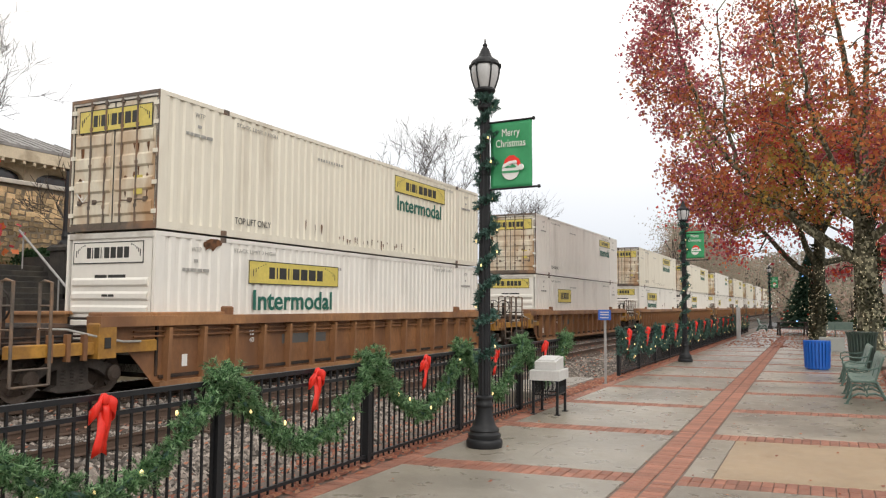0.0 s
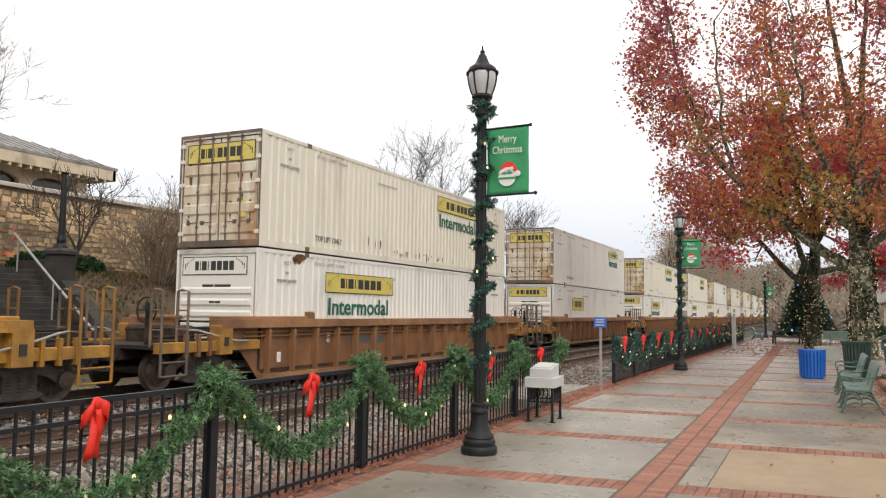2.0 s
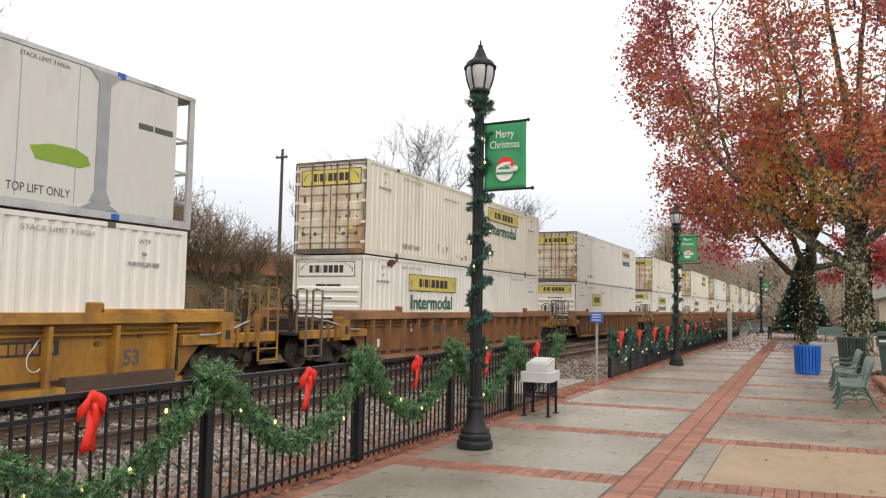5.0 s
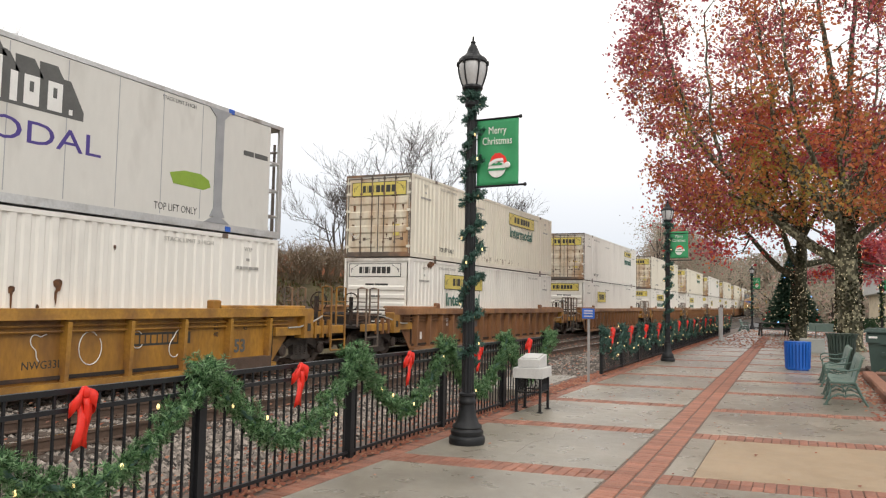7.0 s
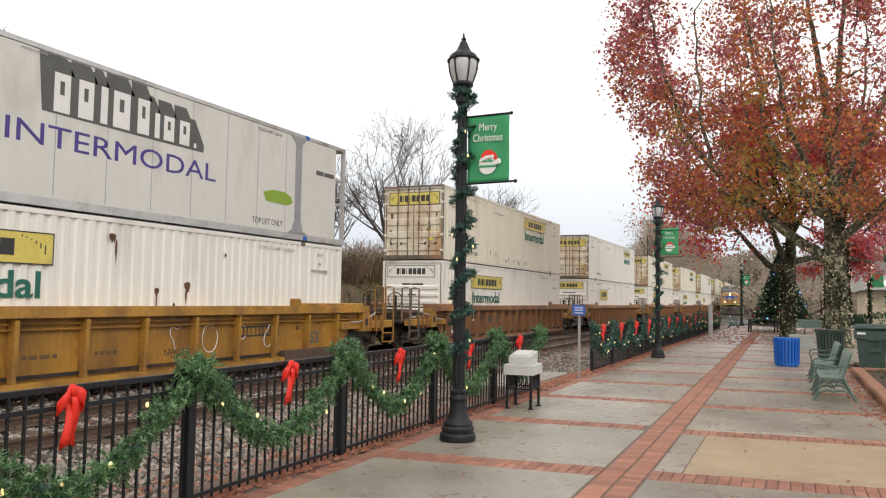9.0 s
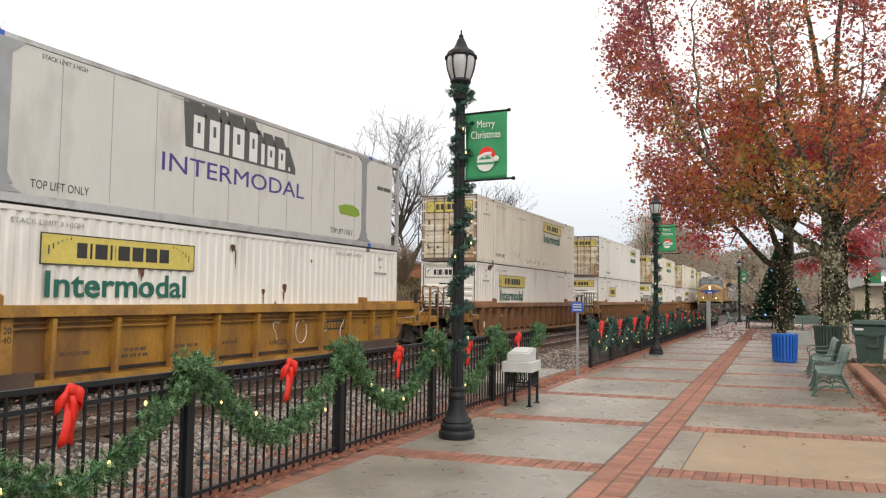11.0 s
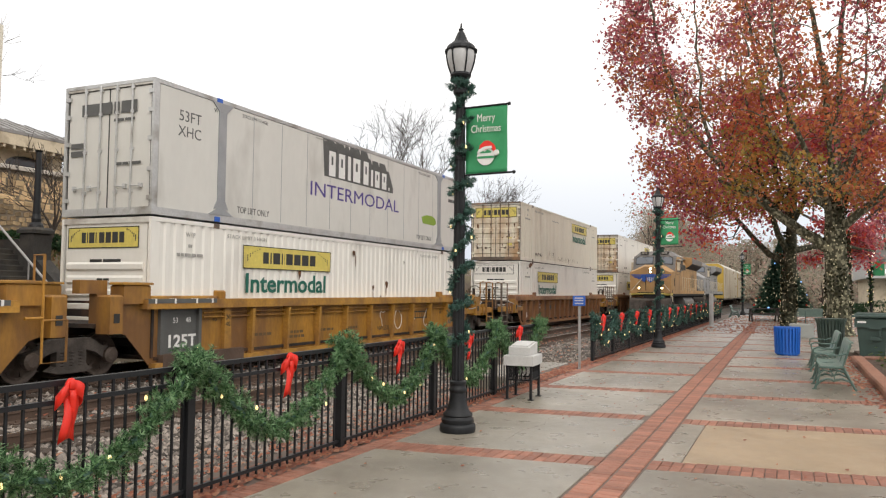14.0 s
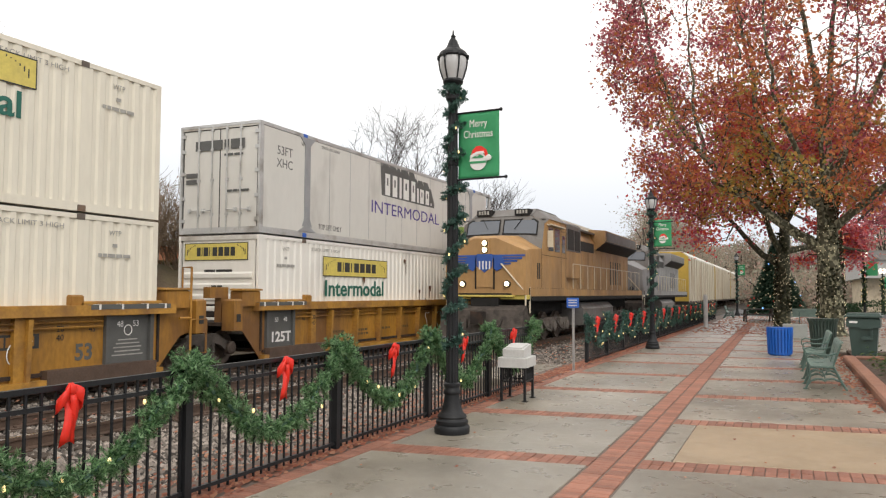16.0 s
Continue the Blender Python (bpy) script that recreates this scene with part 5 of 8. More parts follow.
def street_lamp(m, label, per_m=2900):
    rng = random.Random(7)
    L = thing("street_lamp", label, "street lamp", "platform lamps", m)
    g = Geo()
    g.lathe([(0.2, 0), (0.207, 0.02), (0.207, 0.065), (0.197, 0.09), (0.18, 0.1)], 24)
    part("plinth", g, BLACK, L, smooth=True)
    g = Geo()
    g.lathe([(0.18, 0.098), (0.187, 0.12), (0.187, 0.145), (0.172, 0.16), (0.165, 0.175), (0.172, 0.19), (0.165, 0.21), (0.135, 0.235), (0.12, 0.27), (0.105, 0.32), (0.094, 0.38), (0.088, 0.44)], 20)
    part("base", g, BLACK, L, smooth=True)
    g = Geo()
    g.lathe([(0.09, 0.44), (0.1, 0.455), (0.1, 0.485), (0.088, 0.5), (0.088, 0.53), (0.097, 0.54), (0.097, 0.565), (0.078, 0.58)], 20)
    part("collar", g, BLACK, L, smooth=True)
    g = Geo()
    rows = [(0.072, 0.56), (0.062, 3.1), (0.07, 3.12), (0.07, 3.2), (0.06, 3.22), (0.055, 3.85), (0.085, 3.9), (0.085, 3.95), (0.06, 3.98), (0.08, 4.06), (0.11, 4.1)]
    g.lathe(rows, 24)
    for i, (x, y, z) in enumerate(g.v):
        if i % 2 and z < 3.85:
            g.v[i] = (x * 0.88, y * 0.88, z)
    part("column", g, BLACK, L)
    lan = Geo()
    lan.lathe([(0.102, 4.12), (0.125, 4.18), (0.15, 4.26), (0.162, 4.33), (0.162, 4.38), (0.15, 4.42)], 16)
    glass = part("lantern_glass", lan, GLASS, L, "frosted lantern glass", smooth=True)
    g = Geo()
    g.lathe([(0.168, 4.4), (0.176, 4.415), (0.165, 4.45), (0.14, 4.475), (0.1, 4.5), (0.078, 4.53), (0.062, 4.57), (0.045, 4.61), (0.025, 4.64), (0.03, 4.66), (0.012, 4.68), (0.008, 4.73)], 16)
    part("lantern_cap", g, BLACK, L)
    g = Geo()
    g.lathe([(0.115, 4.09), (0.125, 4.11), (0.115, 4.135)], 16)
    for i in range(6):
        a = i * math.pi / 3 + 0.3
        c, s = math.cos(a), math.sin(a)
        g.tube([(0.108 * c, 0.108 * s, 4.12), (0.132 * c, 0.132 * s, 4.18), (0.156 * c, 0.156 * s, 4.26), (0.168 * c, 0.168 * s, 4.33), (0.17 * c, 0.17 * s, 4.41)], 0.009, 6)
        g.blob((0.175 * c, 0.175 * s, 4.4), (0.02, 0.02, 0.035), 6, 4, 0)
    part("lantern_frame", g, BLACK, L)
    for z in (3.72, 2.935):
        g = Geo()
        g.tube([(0.0, 0, z), (0.66 if z < 3.5 else 0.6, 0, z + 0.01)], 0.012, 8)
        g.blob((0.66 if z < 3.5 else 0.6, 0, z + 0.01), (0.022, 0.022, 0.022), 8, 6, 0)
        part("banner_arm", g, BLACK, L)
    b = thing("banner", "green fabric holiday banner hung from the lamp", "banner", "lamp banners", m @ pose(0, 0, -0.06))
    g = Geo()
    nx, nz = 10, 14
    for j in range(nz + 1):
        for i in range(nx + 1):
            x = 0.07 + 0.51 * i / nx
            z = 2.995 + 0.785 * j / nz
            g.v.append((x, 0.012 * math.sin(i * 0.8 + j * 0.25) * math.sin(math.pi * j / nz), z + 0.012 * i / nx))
    g.f = [(j * (nx + 1) + i, j * (nx + 1) + i + 1, (j + 1) * (nx + 1) + i + 1, (j + 1) * (nx + 1) + i) for j in range(nz) for i in range(nx)]
    cloth = part("cloth", g, BANNER, b, smooth=True)
    cloth.modifiers.new("thick", "SOLIDIFY").thickness = 0.004
    lettering("banner_lettering", "Merry\nChristmas", 0.125, WHITE_INK, pose(0.325, -0.018, 3.58) @ SOUTH, b, 0.001, width=0.36, bold=0.0)
    g = Geo()
    g.lathe([(0.105, 0), (0.105, 0.003)], 28, (0, 0, 0), pose(0.325, -0.016, 3.2) @ SOUTH)
    disc = part("round_mark", g, WHITE_INK, b, "white round mark")
    g = Geo()
    g.prism([(0.225, 3.2), (0.425, 3.2), (0.425, 3.175), (0.225, 3.175)], "y", -0.024, -0.02)
    g.prism([(0.255, 3.255), (0.285, 3.27), (0.315, 3.25), (0.35, 3.275), (0.395, 3.25), (0.39, 3.235), (0.26, 3.235)], "y", -0.024, -0.02)
    part("mark_bars", g, BANNER, disc)
    g = Geo()
    g.prism([(0.235, 3.255), (0.26, 3.33), (0.31, 3.375), (0.37, 3.375), (0.43, 3.33), (0.46, 3.25), (0.425, 3.24), (0.4, 3.29)], "y", -0.027, -0.022)
    hat = part("hat", g, RIBBON, b, "red winter hat shape")
    g = Geo()
    g.prism([(0.225, 3.24), (0.24, 3.275), (0.31, 3.31), (0.4, 3.315), (0.41, 3.285), (0.33, 3.28), (0.26, 3.245)], "y", -0.03, -0.024)
    g.lathe([(0.036, 0), (0.03, 0.012)], 16, (0, 0, 0), pose(0.455, -0.022, 3.235) @ SOUTH)
    part("hat_trim", g, WHITE_INK, hat)
    w = thing("lamp_garland", "blue-green fir garland wound round the lamp post", "garland", "garlands on the lamps", m)
    path = []
    turns = 9.0
    for i in range(150):
        t = i / 149
        a = t * turns * 2 * math.pi + 1.0
        r = 0.1 + 0.035 * math.sin(a * 1.0 + 0.6)
        path.append((r * math.cos(a), r * math.sin(a), 0.85 + 3.12 * t + 0.05 * math.sin(a * 0.77)))
    g = Geo()
    needles(g, path, 0.045, per_m, 0.068, rng, 0.08)
    needles(g, [(0.1 * math.cos(i * 0.7), 0.1 * math.sin(i * 0.7), 3.98 + 0.005 * i) for i in range(10)], 0.055, per_m, 0.075, rng, 0.07)
    part("greenery", g, NEEDLE_BLUE, w, raw=True)
    g = Geo()
    bulbs(g, path, 0.3, 0.05, rng, 0.011)
    tagged(part("fairy_bulbs", g, BULB, w, "small warm glowing bulbs"), kind="stuff")


def lamp_again(things, m):
    for o in things:
        copy_thing(o, m)


build_fences()
street_lamp(pose(-3.48, 8.3, 0), "black cast-iron street lamp with a frosted lantern")
LAMP_SET = [o for o in scene.objects if o.name in ("street_lamp", "banner", "lamp_garland")]
lamp_again(LAMP_SET, pose(-3.55, 23.5, 0))
lamp_again(LAMP_SET, pose(-3.3, 62, 0))


# ---- things on the platform ----
BENCH = mat("bench_green", (0.14, 0.205, 0.175), 0.45, var=0.12, scale=4)
BENCH_IRON = mat("bench_iron_green", (0.075, 0.125, 0.105), 0.45, var=0.15, scale=6)
BIN_BLUE = mat("bin_blue", (0.015, 0.12, 0.5), 0.35, var=0.08, scale=4)
BIN_GREEN = mat("bin_green", (0.05, 0.075, 0.06), 0.5, var=0.15, scale=4)
CART = mat("cart_green", (0.045, 0.075, 0.065), 0.4, var=0.12, scale=3)
STONE_W = mat("white_stone", (0.52, 0.515, 0.5), 0.7, var=0.1, scale=4, bump=0.2)
GALV = mat("galvanised_steel", (0.36, 0.35, 0.34), 0.5, 0.5, var=0.15, scale=5)
PALE_POLE = mat("pale_pole", (0.5, 0.5, 0.49), 0.6, var=0.12, scale=3)
WOOD_D = mat("dark_table", (0.045, 0.035, 0.03), 0.7, var=0.25, scale=5, bump=0.2)
PLANTER = mat("grey_planter", (0.3, 0.31, 0.29), 0.75, var=0.12, scale=3, bump=0.2)
KERB_RED = mat("red_kerb", (0.28, 0.13, 0.08), 0.7, var=0.15, scale=4, bump=0.2, stain=(0.2, 0.1, 0.07), amount=0.4)
MULCH = mat("mulch", (0.07, 0.045, 0.03), 0.95, var=0.4, scale=12, bump=1.0, bscale=30)
IVY = leaf_mat("ivy_leaves", [(0.04, 0.08, 0.025), (0.08, 0.12, 0.04), (0.12, 0.14, 0.05), (0.03, 0.06, 0.02)])


def bench(m, label):
    b = thing("bench", label, "bench", "platform benches", m @ Matrix.Diagonal((0.8, 1, 0.92, 1)))
    # along local y; the sitter looks to -x
    seat = thing("seat", "", "")
    seat.parent = b
    prof = []
    for i in range(9):
        t = i / 8
        prof.append((-0.25 + 0.46 * t, 0.43 - 0.03 * math.sin(math.pi * t) + 0.01 * t))
    back = [(0.23, 0.47), (0.27, 0.58), (0.3, 0.7), (0.33, 0.8), (0.36, 0.86), (0.41, 0.87)]
    line = prof + back
    g = Geo()
    over, under = [], []
    for i, (x, z) in enumerate(line):
        (xa, za), (xb, zb) = line[max(0, i - 1)], line[min(len(line) - 1, i + 1)]
        n = Vector((-(zb - za), xb - xa)).normalized() * 0.012
        over.append((x + n.x, z + n.y)), under.append((x - n.x, z - n.y))
    g.prism(over + under[::-1], "y", -0.88, 0.88)
    part("seat_shell", g, BENCH, seat)
    for y in (-0.86, 0.0, 0.86):
        fr = thing("end_frame", "", "")
        fr.parent, fr.matrix_basis = b, pose(0, y, 0)
        g = Geo()
        g.tube([(-0.33, 0, 0.012), (-0.29, 0, 0.1), (-0.24, 0, 0.25), (-0.24, 0, 0.41), (0.2, 0, 0.41), (0.3, 0, 0.68), (0.36, 0, 0.84)], 0.024, 7)
        g.tube([(0.45, 0, 0.012), (0.37, 0, 0.14), (0.29, 0, 0.28), (0.22, 0, 0.42)], 0.024, 7)
        # low arch between the feet and the scroll that hangs from the seat
        g.tube([(-0.31, 0, 0.06), (-0.22, 0, 0.15), (-0.1, 0, 0.2), (0.0, 0, 0.19), (0.04, 0, 0.16), (0.08, 0, 0.19), (0.2, 0, 0.21), (0.34, 0, 0.16), (0.41, 0, 0.08)], 0.02, 7)
        g.tube([(-0.23, 0, 0.3), (-0.14, 0, 0.36), (-0.03, 0, 0.34), (0.04, 0, 0.27), (0.05, 0, 0.17)], 0.015, 6)
        g.tube([(0.26, 0, 0.32), (0.18, 0, 0.36), (0.09, 0, 0.34), (0.05, 0, 0.27)], 0.015, 6)
        g.box(-0.38, -0.29, -0.03, 0.03, 0.0, 0.02), g.box(0.38, 0.47, -0.03, 0.03, 0.0, 0.02)
        part("leg_frame", g, BENCH_IRON, fr)
        if y:
            g = Geo()
            g.tube([(-0.23, 0, 0.42), (-0.3, 0, 0.52), (-0.29, 0, 0.62), (-0.2, 0, 0.66), (-0.05, 0, 0.63), (0.12, 0, 0.63), (0.28, 0, 0.67)], 0.018, 6)
            part("armrest", g, BENCH_IRON, fr)
    return b


def slatted_bin(m, name, label, r0, r1, h, material, n=22, flare=0.0):
    b = thing(name, label, "waste bin", "", m)
    g = Geo()
    g.lathe([(r0 - 0.035, 0.0), (r0 - 0.03, 0.04), (r1 - 0.035, h - 0.06)], 24)
    part("liner", g, material, b)
    for z, r in ((0.03, r0), (h - 0.05, r1)):
        g = Geo()
        g.lathe([(r - 0.02, z), (r + 0.004, z), (r + 0.004, z + 0.045), (r - 0.02, z + 0.045)], 28)
        part("hoop", g, material, b)
    first = None
    for i in range(n):
        a = 360 * i / n
        if first is None:
            g = Geo()
            g.prism([(r0, 0.05), (r0 + 0.014, 0.05), (r1 + 0.014 + flare * 0.3, h * 0.85), (r1 + 0.014 + flare, h), (r1 + flare - 0.004, h), (r1, h * 0.85)], "y", -0.022, 0.022)
            first = part("slat", g, material, b)
        else:
            again(first, "slat", pose(0, 0, 0, 0, 0, a), b)
    return b


def wheeled_cart(m):
    c = thing("wheeled_bin", "dark green plastic wheeled bin with a lid", "waste bin", "", m)
    g = Geo()
    lo, hi = [(-0.31, -0.27), (0.31, -0.27), (0.31, 0.3), (-0.31, 0.3)], [(-0.41, -0.36), (0.41, -0.36), (0.41, 0.38), (-0.41, 0.38)]
    g.v = [(x, y, 0.03) for x, y in lo] + [(x, y, 0.98) for x, y in hi]
    g.f = [(3, 2, 1, 0), (4, 5, 6, 7)] + [(i, (i + 1) % 4, 4 + (i + 1) % 4, 4 + i) for i in range(4)]
    body = part("body", g, CART, c)
    g = Geo()
    g.bev(-0.44, 0.44, -0.39, 0.41, 0.74, 0.98, 0.05)
    part("rim", g, CART, body)
    g = Geo()
    g.bev(-0.49, 0.49, -0.45, 0.46, 0.98, 1.03, 0.02)
    g.bev(-0.43, 0.43, -0.4, 0.42, 1.03, 1.08, 0.03)
    part("lid", g, CART, c)
    g = Geo()
    g.box(-0.05, 0.24, -0.37, -0.28, 0.44, 0.52), g.box(0.18, 0.24, -0.38, -0.28, 0.52, 0.74), g.box(-0.08, 0.24, -0.4, -0.3, 0.7, 0.76)
    part("front_bar", g, CART, body)
    g = Geo()
    g.box(-0.36, -0.14, -0.397, -0.385, 0.84, 0.89)
    part("label_plate", g, WHITE_INK, body, "small pale label")
    for x in (-0.28, 0.28):
        g = Geo()
        g.lathe([(0.12, -0.03), (0.13, 0), (0.12, 0.03)], 14, (0, 0, 0), pose(x, 0.3, 0.13, 0, 90, 0))
        part("wheel", g, BLACK, c)


def build_props():
    bench(pose(0.62, 15.55, 0), "pale green metal bench with curled iron arms")
    bench(pose(0.62, 18.85, 0), "pale green metal bench with curled iron arms")
    bench(pose(-3.45, 56, 0, 0, 0, 180), "pale green metal bench beside the garlanded fence")
    bench(pose(0.7, 47, 0, 0, 0, 90), "dark green metal bench beside the lit tree")
    slatted_bin(pose(-0.1, 22.5, 0), "litter_bin", "bright blue slatted metal litter bin", 0.29, 0.31, 0.74, BIN_BLUE, 24)
    slatted_bin(pose(0.97, 23.4, 0), "litter_bin", "dark green slatted metal litter bin with a flared rim", 0.28, 0.31, 0.96, BIN_GREEN, 26, 0.08)
    wheeled_cart(pose(1.88, 22.5, 0, 0, 0, -8) @ Matrix.Diagonal((0.87, 0.87, 1.06, 1)))
    # plaque stand
    p = thing("plaque_stand", "white stone plaque block on a black iron stand", "plaque", "", pose(-3.7, 11.35, 0, 0, 0, 4) @ Matrix.Diagonal((0.9, 0.9, 1, 1)))
    for x in (-0.2, 0.2):
        for y in (-0.28, 0.28):
            g = Geo()
            g.box(x - 0.02, x + 0.02, y - 0.02, y + 0.02, 0.012, 0.5)
            g.box(x - 0.045, x + 0.045, y - 0.045, y + 0.045, 0.0, 0.012)
            part("leg", g, BLACK, p)
    g = Geo()
    for i in range(9):
        y = -0.26 + i * 0.065
        for x in (-0.2, 0.2):
            g.tube([(x, y, 0.3), (x, y + 0.03, 0.4), (x, y, 0.5)], 0.008, 4)
    for i in range(6):
        x = -0.18 + i * 0.07
        for y in (-0.28, 0.28):
            g.tube([(x, y, 0.3), (x + 0.03, y, 0.4), (x, y, 0.5)], 0.008, 4)
    for x in (-0.2, 0.2):
        g.box(x - 0.01, x + 0.01, -0.28, 0.28, 0.28, 0.3)
    for y in (-0.28, 0.28):
        g.box(-0.2, 0.2, y - 0.01, y + 0.01, 0.28, 0.3)
    part("scrollwork", g, BLACK, p)
    g = Geo()
    g.bev(-0.25, 0.25, -0.33, 0.33, 0.5, 0.65, 0.01)
    part("slab", g, STONE_W, p)
    g = Geo()
    g.prism([(-0.27, 0.655), (0.27, 0.655), (0.27, 0.83), (-0.27, 0.77)], "x", -0.18, 0.18)
    g.prism([(-0.22, 0.775), (0.22, 0.824), (0.22, 0.84), (-0.22, 0.795)], "x", -0.14, 0.14)
    part("top_block", g, STONE_W, p)
    # small blue sign
    s = thing("small_sign", "small blue sign on a grey steel post", "sign", "", pose(-4.02, 16.05, 0))
    g = Geo()
    g.box(-0.022, 0.022, -0.022, 0.022, -0.35, 1.5)
    part("post", g, GALV, s)
    g = Geo()
    g.box(-0.13, 0.13, -0.045, -0.028, 1.31, 1.52)
    plate = part("sign_plate", g, BLUE_P, s, "blue sign plate with pale bars")
    g = Geo()
    for z in (1.47, 1.42, 1.36):
        g.box(-0.09, 0.09, -0.052, -0.046, z - 0.012, z + 0.012)
    part("sign_bars", g, STONE_W, plate)
    # pale pole by the fence
    s = thing("bollard", "pale grey capped pole beside the fence", "bollard", "", pose(-3.5, 39.5, 0))
    g = Geo()
    g.lathe([(0.14, 0), (0.14, 0.05), (0.1, 0.08), (0.1, 1.5), (0.08, 1.58)], 12)
    part("pole", g, PALE_POLE, s)
    # planter block, picnic table
    s = thing("planter_box", "plain grey concrete block planter", "planter", "", pose(0.35, 32.0, 0))
    g = Geo()
    g.bev(-0.42, 0.42, -0.3, 0.3, 0, 0.5, 0.03)
    part("block", g, PLANTER, s)
    s = thing("picnic_table", "dark wooden picnic table with two benches", "table", "", pose(-1.45, 48.5, 0, 0, 0, 8))
    for i in range(5):
        g = Geo()
        g.bev(-0.95, 0.95, -0.38 + i * 0.155, -0.235 + i * 0.155, 0.72, 0.76, 0.006)
        part("plank", g, WOOD_D, s)
    for y in (-0.75, 0.75):
        g = Geo()
        g.bev(-0.95, 0.95, y - 0.14, y + 0.14, 0.42, 0.46, 0.006)
        part("seat_plank", g, WOOD_D, s)
    for x in (-0.7, 0.7):
        g = Geo()
        for a in (-1, 1):
            g.tube([(x, a * 0.2, 0.72), (x, a * 0.8, 0.0)], 0.05, 4)
        g.box(x - 0.04, x + 0.04, -0.85, 0.85, 0.36, 0.42)
        part("trestle", g, WOOD_D, s)
    # planting bed with its kerb
    s = thing("planting_bed", "mulched bed edged with a red brick kerb", "flower bed")
    g = Geo()
    g.bev(1.32, 1.58, 12.3, 21.4, -0.02, 0.13, 0.03)
    g.bev(1.58, 6.0, 12.3, 12.6, -0.02, 0.13, 0.03)
    g.bev(1.58, 2.6, 21.1, 21.4, -0.02, 0.13, 0.03)
    part("kerb", g, KERB_RED, s)
    g = Geo()
    g.box(1.58, 6.0, 12.6, 24.4, -0.05, 0.06)
    part("mulch", g, MULCH, s)
    s = thing("ivy", "low ivy and dry stems in the bed", "plant")
    rng = random.Random(9)
    g = Geo()
    for _ in range(1800):
        x, y = rng.gauss(3.0, 0.9), rng.gauss(17.5, 2.4)
        if x < 1.7 or y < 12.7:
            continue
        z = 0.06 + abs(rng.gauss(0, 0.12))
        k, a, q = len(g.v), rng.uniform(0, 6.28), rng.uniform(0.03, 0.07)
        g.v += [(x + q * math.cos(a + i * 1.57), y + q * math.sin(a + i * 1.57), z + rng.uniform(-0.02, 0.03)) for i in range(4)]
        g.f.append((k, k + 1, k + 2, k + 3))
    part("foliage", g, IVY, s, raw=True)


build_props()
build_leaves()


# ---- the oncoming train ----
ARMOUR = mat("armour_yellow", (0.48, 0.28, 0.11), 0.55, var=0.16, scale=0.9, stain=(0.28, 0.165, 0.075), amount=0.65, sscale=0.8, stretch=(1, 1, 0.4))
LOCO_GREY = mat("loco_grey", (0.17, 0.16, 0.15), 0.55, var=0.15, scale=1.0, stain=(0.15, 0.13, 0.11), amount=0.4)
LOCO_PALE = mat("loco_pale_grey", (0.3, 0.3, 0.3), 0.55, var=0.12, scale=1.0, stain=(0.2, 0.19, 0.18), amount=0.4)
LOCO_BLACK = mat("loco_black", (0.022, 0.021, 0.02), 0.8, var=0.3, scale=4, spec=0.25)
# blue-grey base paints some reflected sky into the dark panes
CAB_GLASS_SKY = mat("cab_glass_sky_tint", (0.1, 0.115, 0.14), 0.06, var=0, spec=1.0)
SEAM = mat("panel_seam", (0.1, 0.065, 0.035), 0.8, var=0.2, scale=6)
GRILLE = mat("dark_grille", (0.03, 0.028, 0.025), 0.7, var=0.3, scale=9)
HANDRAIL = mat("handrail_pale", (0.66, 0.58, 0.44), 0.5, var=0.1)
LOCO_DUST = mat("dusty_truck_iron", (0.17, 0.15, 0.13), 0.8, var=0.3, scale=3, bump=0.3, stain=(0.07, 0.05, 0.04), amount=0.55, sscale=3)
RED_P = mat("red_paint", (0.45, 0.03, 0.02), 0.5, var=0.15)
BLUE_WING = mat("wing_blue", (0.03, 0.09, 0.35), 0.5, var=0.1)
RACK = mat("autorack_tan", (0.5, 0.45, 0.355), 0.6, var=0.1, scale=0.6, stain=(0.34, 0.25, 0.16), amount=0.45, sscale=0.5, stretch=(1, 1, 0.4))
RACK_GREY = mat("autorack_grey", (0.36, 0.33, 0.29), 0.6, var=0.12, scale=0.6, stain=(0.22, 0.18, 0.14), amount=0.5, sscale=0.5)
RACK_ROOF = mat("autorack_roof", (0.62, 0.6, 0.54), 0.55, var=0.1, scale=0.7, stain=(0.4, 0.36, 0.3), amount=0.3)
RACK_END = mat("autorack_yellow", (0.52, 0.35, 0.06), 0.55, var=0.12, scale=1)


